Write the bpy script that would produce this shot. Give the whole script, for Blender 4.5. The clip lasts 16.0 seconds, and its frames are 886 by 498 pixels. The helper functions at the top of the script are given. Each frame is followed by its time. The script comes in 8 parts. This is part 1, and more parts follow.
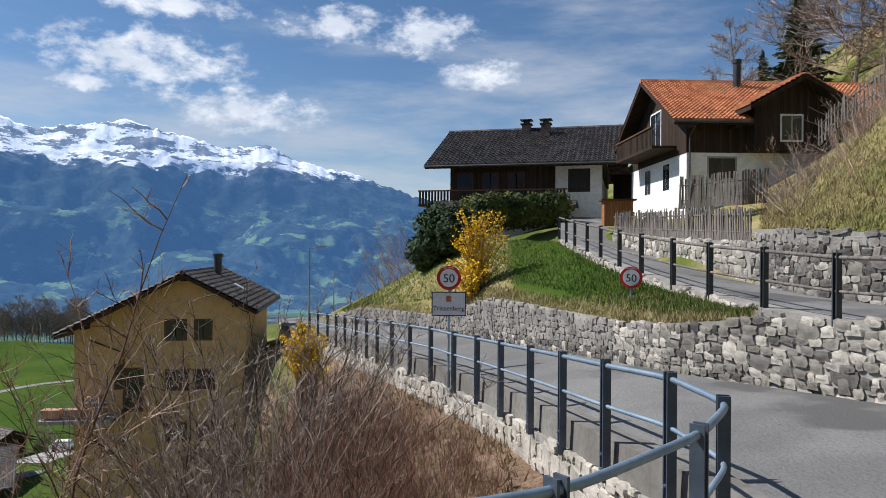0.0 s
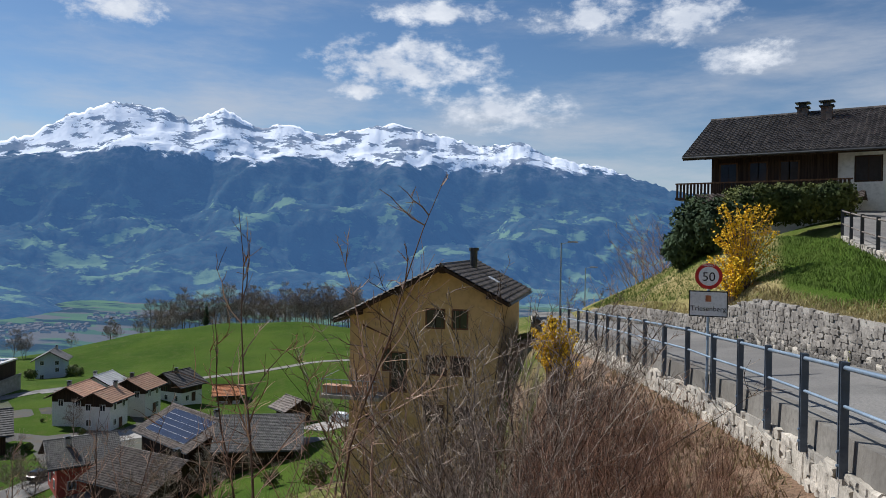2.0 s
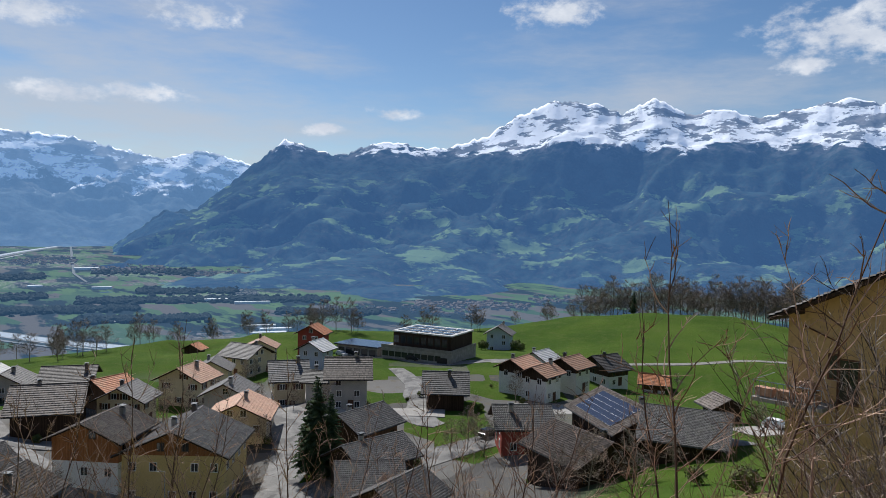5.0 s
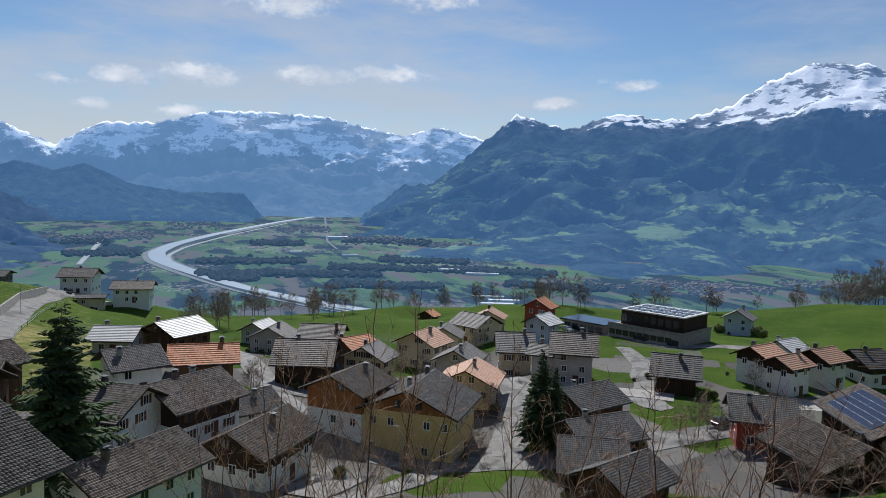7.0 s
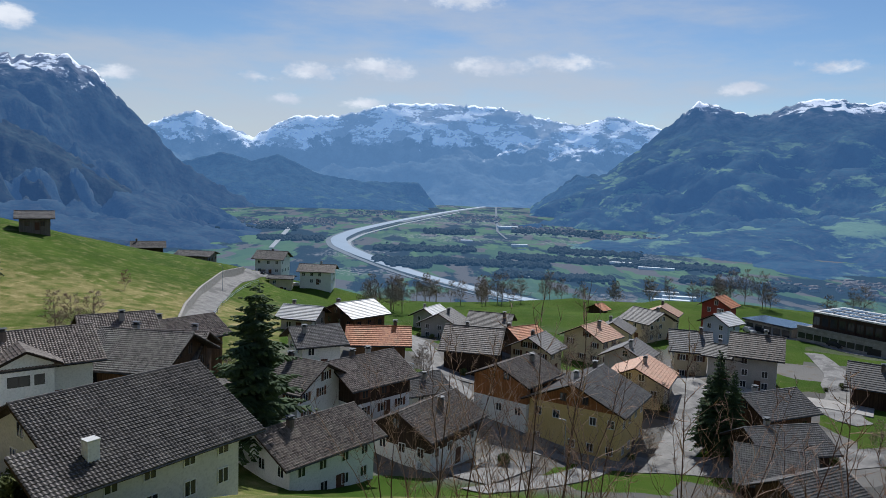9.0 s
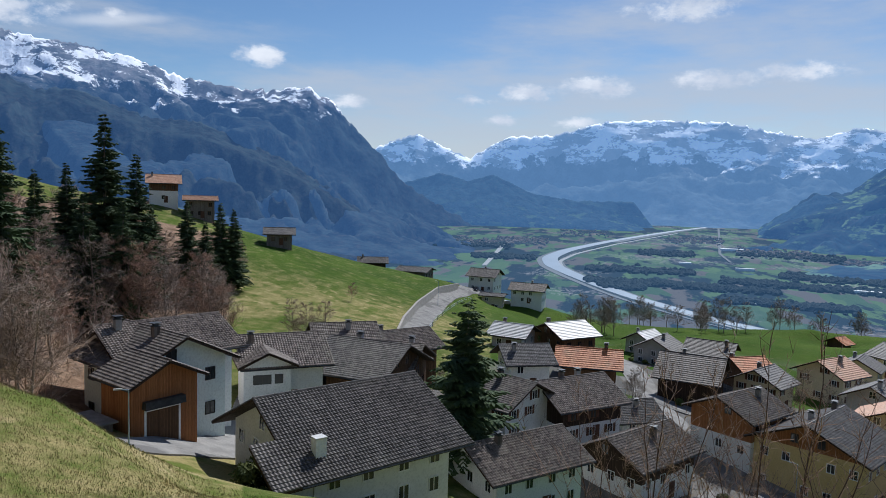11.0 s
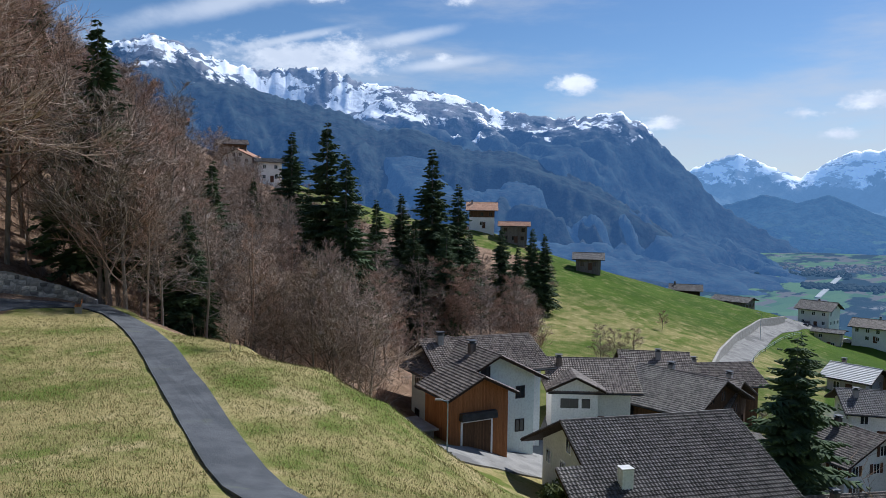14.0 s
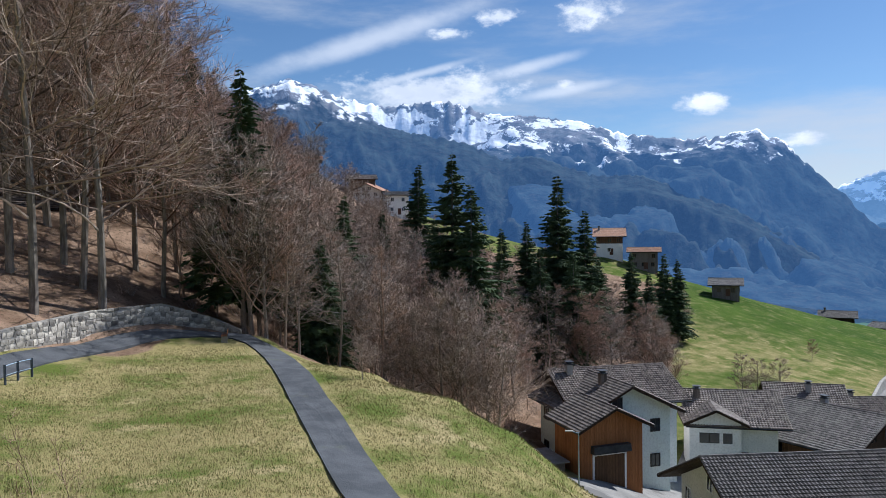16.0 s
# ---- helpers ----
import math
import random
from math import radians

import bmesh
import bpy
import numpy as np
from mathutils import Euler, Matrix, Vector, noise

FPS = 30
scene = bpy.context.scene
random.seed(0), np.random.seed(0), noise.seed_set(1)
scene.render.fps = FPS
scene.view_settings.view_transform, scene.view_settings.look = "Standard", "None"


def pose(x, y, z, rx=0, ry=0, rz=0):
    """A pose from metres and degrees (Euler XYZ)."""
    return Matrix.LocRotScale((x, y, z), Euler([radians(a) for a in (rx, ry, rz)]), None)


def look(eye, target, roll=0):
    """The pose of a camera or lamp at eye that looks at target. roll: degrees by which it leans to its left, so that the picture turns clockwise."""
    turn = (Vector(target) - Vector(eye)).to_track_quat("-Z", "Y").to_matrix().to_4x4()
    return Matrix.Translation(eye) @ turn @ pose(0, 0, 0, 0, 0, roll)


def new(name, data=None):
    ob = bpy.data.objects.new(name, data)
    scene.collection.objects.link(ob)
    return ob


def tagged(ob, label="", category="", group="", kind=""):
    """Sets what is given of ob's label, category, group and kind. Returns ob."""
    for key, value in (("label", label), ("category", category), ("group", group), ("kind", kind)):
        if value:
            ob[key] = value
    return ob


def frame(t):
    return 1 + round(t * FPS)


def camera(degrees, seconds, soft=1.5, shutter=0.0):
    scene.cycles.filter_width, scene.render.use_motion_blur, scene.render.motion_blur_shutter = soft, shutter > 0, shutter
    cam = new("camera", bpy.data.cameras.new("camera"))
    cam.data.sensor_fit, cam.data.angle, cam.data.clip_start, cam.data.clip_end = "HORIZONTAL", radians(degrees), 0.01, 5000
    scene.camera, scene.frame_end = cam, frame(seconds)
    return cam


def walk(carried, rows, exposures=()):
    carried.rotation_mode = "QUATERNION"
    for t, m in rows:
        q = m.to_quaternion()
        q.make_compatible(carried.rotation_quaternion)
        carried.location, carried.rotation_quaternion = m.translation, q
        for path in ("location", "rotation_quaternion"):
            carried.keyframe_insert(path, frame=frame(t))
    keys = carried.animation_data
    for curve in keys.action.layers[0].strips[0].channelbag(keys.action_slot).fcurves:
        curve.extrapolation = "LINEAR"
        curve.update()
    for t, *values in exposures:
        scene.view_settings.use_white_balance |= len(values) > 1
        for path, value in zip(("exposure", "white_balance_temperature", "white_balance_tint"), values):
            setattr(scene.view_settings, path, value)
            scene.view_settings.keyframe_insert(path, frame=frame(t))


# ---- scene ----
cam = camera(63.3, 16.0, soft=0.9)
PATH = [
    (0.0, pose(0, 0, 0, 90.10, -0.41, -0.01)),
    (0.5, pose(0, 0, 0, 89.88, -0.40, 5.08)),
    (1.0, pose(0, 0, 0, 89.73, -0.42, 10.34)),
    (1.5, pose(0, 0, 0, 89.60, -0.55, 14.82)),
    (2.0, pose(0, 0, 0, 89.48, -0.93, 19.84)),
    (2.5, pose(0, 0, 0, 89.28, -1.20, 25.93)),
    (3.0, pose(0, 0, 0, 89.09, -1.41, 31.18)),
    (3.5, pose(0, 0, 0, 88.85, -1.49, 36.34)),
    (4.0, pose(0, 0, 0, 88.64, -1.41, 41.50)),
    (4.5, pose(0, 0, 0, 88.39, -1.36, 47.55)),
    (5.0, pose(0, 0, 0, 87.99, -1.39, 53.05)),
    (7.5, pose(0, 0, 0, 84.91, -1.84, 74.61)),
    (8.0, pose(0, 0, 0, 84.50, -1.86, 77.69)),
    (10.5, pose(0, 0, 0, 84.89, -2.04, 97.08)),
    (11.0, pose(0, 0, 0, 85.25, -1.75, 101.47)),
    (11.5, pose(0, 0, 0, 85.51, -1.49, 105.88)),
    (12.0, pose(0, 0, 0, 85.64, -1.39, 109.71)),
    (12.5, pose(0, 0, 0, 85.74, -1.41, 112.18)),
    (13.0, pose(0, 0, 0, 85.84, -1.42, 114.81)),
    (13.5, pose(0, 0, 0, 86.19, -1.21, 119.79)),
    (14.0, pose(0, 0, 0, 86.69, -0.86, 125.73)),
    (14.5, pose(0, 0, 0, 87.30, -0.29, 130.30)),
    (15.0, pose(0, 0, 0, 87.97, 0.35, 133.14)),
    (15.5, pose(0, 0, 0, 88.65, 0.59, 135.20)),
    (16.0, pose(0, 0, 0, 88.96, 0.64, 135.66)),
]
walk(cam, PATH, [(0.0, 0.42, 6100.0, 10.0), (1.5, 0.3, 6140.0, 10.0), (4.0, 0.22, 6180.0, 10.0), (8.0, 0.17, 6000.0, 10.0), (12.0, 0.22, 5800.0, 10.0), (14.5, 0.42, 5700.0, 10.0), (16.0, 0.5, 5700.0, 10.0)])

# ---- world and light ----
SUN_YAW, SUN_EL = 78.0, 46.0          # yaw to the left of +y, height above the horizon


def polar(az, d, z=0.0):
    """A point at yaw az (degrees to the left of +y), d metres off, at height z."""
    a = radians(az)
    return Vector((-math.sin(a) * d, math.cos(a) * d, z))


sun_data = bpy.data.lights.new("sun", "SUN")
sun_data.energy, sun_data.angle, sun_data.color = 4.2, radians(0.6), (1.0, 0.95, 0.87)
sun = new("sun", sun_data)
sun.matrix_world = look(polar(SUN_YAW, 100, 100 * math.tan(radians(SUN_EL))), (0, 0, 0))

world = bpy.data.worlds.new("sky")
scene.world = world
world.use_nodes = True


class Nodes:
    """A short way to write node trees."""

    def __init__(self, tree):
        self.tree = tree
        tree.nodes.clear()

    def add(self, kind, values=None, **props):
        n = self.tree.nodes.new("ShaderNode" + kind)
        for k, v in props.items():
            setattr(n, k, v)
        for k, v in (values or {}).items():
            if isinstance(v, bpy.types.NodeSocket):
                self.tree.links.new(v, n.inputs[k])
            else:
                n.inputs[k].default_value = v
        return n

    def math(self, op, a, b=0.0, c=0.0):
        return self.add("Math", {0: a, 1: b, 2: c}, operation=op).outputs[0]

    def step(self, v, lo, hi):
        return self.add("MapRange", {"Value": v, "From Min": lo, "From Max": hi}, interpolation_type="SMOOTHSTEP").outputs[0]

    def noise(self, vec, scale, detail=4.0, rough=0.55):
        return self.add("TexNoise", {"Vector": vec, "Scale": scale, "Detail": detail, "Roughness": rough}).outputs["Fac"]

    def mix(self, fac, a, b, blend="MIX"):
        n = self.add("Mix", {0: fac, 6: a, 7: b}, data_type="RGBA", blend_type=blend)
        return n.outputs[2]

    def link(self, a, b):
        self.tree.links.new(a, b)


def rgba(c, k=1.0):
    return (c[0] * k, c[1] * k, c[2] * k, 1.0)


# cumulus: yaw, height (degrees), half width, half height (radians)
CUMULUS = [
    (22.9, 13.6, 0.118, 0.035), (8.8, 17.1, 0.075, 0.024), (15.6, 10.5, 0.094, 0.028), (-3.3, 13.8, 0.051, 0.016),
    (21.0, 17.7, 0.09, 0.016), (26.6, 11.7, 0.035, 0.01), (1.6, 16.8, 0.067, 0.028), (45.0, 16.1, 0.065, 0.018),
    (62.9, 7.2, 0.024, 0.006), (57.3, 8.6, 0.031, 0.008), (72.5, 14.9, 0.051, 0.016), (81.2, 8.6, 0.047, 0.01),
    (83.7, 13.7, 0.055, 0.014), (75.3, 9.0, 0.043, 0.01)]
CUMULUS_LEFT = [
    (95.2, 7.7, 0.031, 0.01), (90.3, 8.1, 0.055, 0.012), (99.1, 7.0, 0.022, 0.006), (97.2, 5.5, 0.024, 0.006),
    (91.2, 5.4, 0.028, 0.007), (63.3, 7.0, 0.02, 0.006), (136.7, 11.0, 0.134, 0.031), (115.8, 9.6, 0.028, 0.011),
    (126.1, 11.5, 0.016, 0.006), (109.2, 6.5, 0.022, 0.009), (131.2, 16.7, 0.028, 0.009), (124.1, 16.8, 0.035, 0.018),
    (139.3, 11.1, 0.059, 0.016), (133.5, 11.7, 0.067, 0.024), (135.0, 15.6, 0.024, 0.006)]
STREAKS = [(141.4, 15.1, .19, .016, 17.0), (126.2, 11.1, .08, .008, 8.0), (128.8, 13.0, .085, .009, 12.0), (138.0, 12.5, .10, .006, 14.0)]   # long thin ice clouds, and their tilt

w = Nodes(world.node_tree)
sky = w.add("TexSky", sky_type="NISHITA", sun_disc=False, sun_elevation=radians(SUN_EL), sun_rotation=radians(-SUN_YAW),
            altitude=900.0, air_density=1.0, dust_density=0.45, ozone_density=2.2)
ray = w.add("TexCoord").outputs["Generated"]
cover = streak = None
for az, el, wide, high, *tilt in CUMULUS + CUMULUS_LEFT + STREAKS:
    a, e = radians(az), radians(el)
    centre = (-math.sin(a) * math.cos(e), math.cos(a) * math.cos(e), math.sin(e))
    turn = (0, -radians(tilt[0]) if tilt else 0, a)
    m = w.add("Mapping", {"Vector": ray, "Location": centre, "Rotation": turn, "Scale": (wide * (1.25 if wide > .06 else 1.5), 1.0, high * (1.35 if wide > .06 else 1.5))}, vector_type="TEXTURE")
    far = w.add("VectorMath", {0: m.outputs[0]}, operation="LENGTH").outputs["Value"]
    one = w.math("SUBTRACT", 1.0, far)
    if tilt:
        streak = one if streak is None else w.math("MAXIMUM", streak, one)
    else:
        cover = one if cover is None else w.math("MAXIMUM", cover, one)
cover = w.math("MAXIMUM", cover, -1.0)
flat = w.add("Mapping", {"Vector": ray, "Scale": (1.0, 1.0, 1.8)}).outputs[0]
puff = w.noise(flat, 22.0, 8.0, 0.62)
fine = w.noise(flat, 60.0, 6.0, 0.6)
edge = w.math("ADD", cover, w.math("MULTIPLY", w.math("SUBTRACT", puff, 0.5), 2.6))
edge = w.math("ADD", edge, w.math("MULTIPLY", w.math("SUBTRACT", fine, 0.5), 0.9))
edge = w.math("MULTIPLY", edge, w.step(cover, -0.35, 0.25))
mass = w.step(edge, 0.08, 1.0)
shade = w.mix(w.step(w.noise(flat, 14.0, 5.0), 0.35, 0.7), (7.8, 8.3, 9.2, 1), (11.2, 11.3, 11.5, 1))
high_flat = w.add("Mapping", {"Vector": ray, "Rotation": (0, 0.35, 0.6), "Scale": (1.2, 1.2, 5.5)}).outputs[0]
height = w.add("SeparateXYZ", {0: ray}).outputs[2]
veil = w.math("ADD", w.noise(high_flat, 2.4, 9.0, 0.6), w.math("MULTIPLY", w.step(height, 0.30, 0.04), 0.16))
cirrus = w.math("MULTIPLY", w.step(veil, 0.44, 0.82), 0.72)
tone = w.add("HueSaturation", {"Saturation": 1.12, "Value": 1.0, "Color": sky.outputs[0]}).outputs[0]
col = w.mix(cirrus, tone, (7.0, 7.2, 7.6, 1))
trail = w.math("MULTIPLY", w.step(w.math("ADD", streak, w.math("MULTIPLY", w.math("SUBTRACT", w.noise(flat, 30.0, 5.0), 0.5), 0.5)), 0.05, 0.9), 0.62)
col = w.mix(trail, col, (9.4, 9.6, 10.0, 1))
col = w.mix(mass, col, shade)
back = w.add("Background", {"Color": col, "Strength": 0.067})
w.link(back.outputs[0], w.add("OutputWorld").inputs[0])
scene.view_settings.exposure = 0.0

# ---- materials ----
MATS = {}


def surface(name, a, b, scale=3.0, rough=0.8, bump=0.3, metal=0.0, spot=None, spot_at=(0.62, 0.75), grain=12.0, stretch=(1, 1, 1), haze_glow=None, spec=0.3, space="Object", vary=(0.86, 1.12)):
    """A worn surface: two tones mixed at two scales, an optional third tone in patches, and relief."""
    if name in MATS:
        return MATS[name]
    mat = bpy.data.materials.new(name)
    mat.use_nodes = True
    n = Nodes(mat.node_tree)
    co = n.add("Mapping", {"Vector": n.add("TexCoord").outputs[space], "Scale": stretch}).outputs[0]
    big = n.noise(co, scale, 5.0)
    small = n.noise(co, scale * grain, 4.0)
    c = n.mix(n.step(big, 0.32, 0.68), rgba(a), rgba(b))
    c = n.mix(n.math("MULTIPLY", n.step(small, 0.4, 0.75), 0.45), c, rgba(a, 0.62))
    if spot:
        c = n.mix(n.step(n.noise(co, scale * 0.45, 6.0), *spot_at), c, rgba(spot))
    rnd = n.add("ObjectInfo").outputs["Random"]
    c = n.add("HueSaturation", {"Value": n.add("MapRange", {"Value": rnd, "To Min": vary[0], "To Max": vary[1]}).outputs[0], "Color": c}).outputs[0]
    p = n.add("BsdfPrincipled", {"Base Color": c, "Roughness": rough, "Metallic": metal, "Specular IOR Level": spec})
    if bump:
        h = n.math("ADD", n.math("MULTIPLY", small, 0.6), big)
        n.link(n.add("Bump", {"Height": h, "Strength": bump, "Distance": 0.05}).outputs[0], p.inputs["Normal"])
    # even emission, used to put haze on far valley things
    if haze_glow:
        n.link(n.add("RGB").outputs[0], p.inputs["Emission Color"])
        p.inputs["Emission Color"].links[0].from_node.outputs[0].default_value = rgba(haze_glow)
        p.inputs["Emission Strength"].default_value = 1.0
    n.link(p.outputs[0], n.add("OutputMaterial").inputs[0])
    MATS[name] = mat
    return mat


def tiles(name, a, b, moss, tile=(0.3, 0.34), rough=0.66):
    """Roof tiles: every tile has a tone of its own, with lichen in patches."""
    mat = bpy.data.materials.new(name)
    mat.use_nodes = True
    n = Nodes(mat.node_tree)
    co = n.add("TexCoord").outputs["Object"]
    cell = n.add("VectorMath", {0: co, 1: (tile[0], tile[1], 50.0)}, operation="SNAP").outputs[0]
    own = n.add("TexWhiteNoise", {"Vector": cell}).outputs["Value"]
    c = n.mix(own, rgba(a), rgba(b))
    c = n.mix(n.math("MULTIPLY", n.step(n.noise(co, 0.5, 6.0), 0.5, 0.75), 0.7), c, rgba(moss))
    fine_grain = n.noise(co, 14.0, 4.0)
    c = n.mix(n.math("MULTIPLY", n.step(fine_grain, 0.45, 0.75), 0.35), c, rgba(a, 0.5))
    rnd = n.add("ObjectInfo").outputs["Random"]
    c = n.add("HueSaturation", {"Value": n.add("MapRange", {"Value": rnd, "To Min": 0.8, "To Max": 1.25}).outputs[0], "Color": c}).outputs[0]
    p = n.add("BsdfPrincipled", {"Base Color": c, "Roughness": rough, "Specular IOR Level": 0.3})
    n.link(n.add("Bump", {"Height": fine_grain, "Strength": 0.3, "Distance": 0.03}).outputs[0], p.inputs["Normal"])
    n.link(p.outputs[0], n.add("OutputMaterial").inputs[0])
    MATS[name] = mat
    return mat


def planks(name, a, b, wide=0.16, axis=0, rough=0.8):
    """Weathered boards with dark joints and grain."""
    mat = bpy.data.materials.new(name)
    mat.use_nodes = True
    n = Nodes(mat.node_tree)
    co = n.add("TexCoord").outputs["Object"]
    sep = n.add("SeparateXYZ", {0: co})
    if axis == 2:
        along = sep.outputs[2]
    else:
        along = n.math("ADD", sep.outputs[0], sep.outputs[1])
    u = n.math("DIVIDE", along, wide)
    own = n.add("TexWhiteNoise", {"W": n.math("FLOOR", u)}, noise_dimensions="1D").outputs["Value"]
    joint = n.step(n.math("ABSOLUTE", n.math("SUBTRACT", n.math("FRACT", u), 0.5)), 0.42, 0.49)
    long = (8, 8, 0.6) if axis != 2 else (0.6, 0.6, 8)
    g = n.noise(n.add("Mapping", {"Vector": co, "Scale": long}).outputs[0], 2.5, 5.0)
    c = n.mix(own, rgba(a), rgba(b))
    c = n.mix(n.math("MULTIPLY", n.step(g, 0.4, 0.7), 0.6), c, rgba(a, 0.55))
    c = n.mix(n.math("MULTIPLY", joint, 0.75), c, rgba(a, 0.25))
    p = n.add("BsdfPrincipled", {"Base Color": c, "Roughness": rough, "Specular IOR Level": 0.2})
    n.link(n.add("Bump", {"Height": n.math("SUBTRACT", g, joint), "Strength": 0.4, "Distance": 0.03}).outputs[0], p.inputs["Normal"])
    n.link(p.outputs[0], n.add("OutputMaterial").inputs[0])
    MATS[name] = mat
    return mat


def twig_bark(name, dark, mid_tone, light):
    """Bare twigs: every stem has a random tone of its own, from dark to pale."""
    mat = bpy.data.materials.new(name)
    mat.use_nodes = True
    n = Nodes(mat.node_tree)
    own = n.add("NewGeometry").outputs["Random Per Island"]
    c = n.mix(n.step(own, 0.05, 0.55), rgba(dark), rgba(mid_tone))
    c = n.mix(n.step(own, 0.62, 1.0), c, rgba(light))
    c = n.mix(n.math("MULTIPLY", n.step(n.noise(n.add("TexCoord").outputs["Object"], 9.0, 4.0), 0.45, 0.7), 0.4), c, rgba(dark))
    p = n.add("BsdfPrincipled", {"Base Color": c, "Roughness": 0.85, "Specular IOR Level": 0.25})
    n.link(p.outputs[0], n.add("OutputMaterial").inputs[0])
    MATS[name] = mat
    return mat


roof_brown = tiles("roof_brown", (0.07, 0.055, 0.047), (0.215, 0.175, 0.15), (0.23, 0.20, 0.17))
roof_grey = tiles("roof_grey", (0.08, 0.075, 0.072), (0.16, 0.15, 0.145), (0.19, 0.175, 0.155))
roof_dark = tiles("roof_dark", (0.045, 0.04, 0.038), (0.125, 0.11, 0.103), (0.15, 0.135, 0.12))
roof_orange = tiles("roof_orange", (0.31, 0.10, 0.04), (0.54, 0.215, 0.09), (0.28, 0.17, 0.09))
roof_pink = tiles("roof_pink", (0.36, 0.20, 0.13), (0.50, 0.30, 0.20), (0.33, 0.25, 0.19))
roof_metal = surface("roof_metal", (0.55, 0.54, 0.52), (0.66, 0.65, 0.63), 0.5, 0.45, 0.1)
stucco_white = surface("stucco_white", (0.74, 0.74, 0.71), (0.82, 0.81, 0.78), 0.4, 0.9, 0.06, spot=(0.62, 0.60, 0.55), spot_at=(0.62, 0.85))
stucco_cream = surface("stucco_cream", (0.66, 0.56, 0.38), (0.74, 0.64, 0.46), 0.4, 0.9, 0.06, spot=(0.55, 0.47, 0.33))
stucco_yellow = surface("stucco_yellow", (0.54, 0.37, 0.175), (0.60, 0.42, 0.21), 0.3, 0.9, 0.06, spot=(0.48, 0.35, 0.19), spot_at=(0.6, 0.85))
stucco_ochre = surface("stucco_ochre", (0.70, 0.52, 0.22), (0.76, 0.58, 0.27), 0.4, 0.9, 0.15, spot=(0.60, 0.46, 0.22))
stucco_green = surface("stucco_green", (0.62, 0.70, 0.66), (0.68, 0.75, 0.71), 0.4, 0.9, 0.12)
stucco_grey = surface("stucco_grey", (0.38, 0.37, 0.35), (0.48, 0.46, 0.43), 0.4, 0.9, 0.06)
stucco_blue = surface("stucco_blue", (0.45, 0.52, 0.62), (0.52, 0.58, 0.66), 0.4, 0.9, 0.12)
stucco_red = surface("stucco_red", (0.30, 0.06, 0.045), (0.38, 0.085, 0.06), 0.4, 0.9, 0.12)
wood_orange = planks("wood_orange", (0.30, 0.12, 0.045), (0.42, 0.18, 0.07))
wood_brown = planks("wood_brown", (0.10, 0.055, 0.03), (0.17, 0.095, 0.05))
wood_dark = planks("wood_dark", (0.035, 0.022, 0.015), (0.07, 0.045, 0.03))
wood_grey = planks("wood_grey", (0.15, 0.13, 0.115), (0.28, 0.245, 0.215), 0.12)
concrete = surface("concrete", (0.235, 0.22, 0.20), (0.33, 0.315, 0.29), 0.8, 0.9, 0.3, spot=(0.25, 0.24, 0.22))
kerb_concrete = surface("kerb_concrete", (0.15, 0.138, 0.122), (0.24, 0.225, 0.20), 0.8, 0.9, 0.4, spot=(0.09, 0.085, 0.075), spot_at=(0.52, 0.7))
asphalt = surface("asphalt", (0.185, 0.178, 0.17), (0.27, 0.26, 0.245), 0.5, 0.9, 0.6, spot=(0.13, 0.125, 0.12), spot_at=(0.54, 0.60), grain=45.0)
paving = surface("paving", (0.32, 0.30, 0.28), (0.40, 0.38, 0.35), 0.3, 0.9, 0.2)
gravel = surface("gravel", (0.075, 0.08, 0.088), (0.125, 0.13, 0.14), 0.8, 0.95, 0.8, grain=30.0, spot=(0.13, 0.14, 0.10))
galvanised = surface("galvanised", (0.25, 0.33, 0.42), (0.36, 0.45, 0.54), 2.0, 0.5, 0.1, metal=0.55, grain=8)
# darker copy of the rail steel: the posts' shade is put into this colour
shaded_post_steel = surface("shaded_post_steel", (0.075, 0.095, 0.125), (0.12, 0.145, 0.18), 2.0, 0.5, 0.1, metal=0.3, grain=8)
dark_metal = surface("dark_metal", (0.05, 0.055, 0.06), (0.08, 0.085, 0.09), 2.0, 0.5, 0.1, metal=0.4)
white_paint = surface("white_paint", (0.78, 0.78, 0.77), (0.82, 0.82, 0.81), 2.0, 0.5, 0.05)
red_paint = surface("red_paint", (0.55, 0.03, 0.03), (0.62, 0.04, 0.035), 2.0, 0.5, 0.03)
black_paint_and_shade = surface("black_paint_and_shade", (0.02, 0.02, 0.02), (0.035, 0.035, 0.035), 2.0, 0.5, 0.03)
green_paint = surface("green_paint", (0.24, 0.38, 0.25), (0.32, 0.46, 0.32), 2.0, 0.6, 0.1)
shutter_brown = surface("shutter_brown", (0.09, 0.04, 0.025), (0.13, 0.06, 0.035), 2.0, 0.7, 0.1)
glass = surface("glass", (0.02, 0.025, 0.03), (0.035, 0.04, 0.045), 0.6, 0.08, 0.0, spec=0.6)
solar = surface("solar", (0.012, 0.018, 0.04), (0.02, 0.028, 0.06), 0.7, 0.12, 0.0, spec=0.6)
bark = surface("bark", (0.15, 0.125, 0.10), (0.33, 0.285, 0.24), 1.5, 0.95, 0.6, stretch=(6, 6, 1))
twigs = twig_bark("twigs", (0.08, 0.056, 0.042), (0.34, 0.25, 0.19), (0.64, 0.515, 0.42))
twigs_red = twig_bark("twigs_red", (0.10, 0.06, 0.043), (0.38, 0.245, 0.175), (0.64, 0.45, 0.34))
twigs_grey = twig_bark("twigs_grey", (0.07, 0.055, 0.045), (0.26, 0.215, 0.18), (0.54, 0.475, 0.42))
bank_red = twig_bark("bank_red", (0.055, 0.028, 0.017), (0.30, 0.165, 0.108), (0.58, 0.37, 0.26))
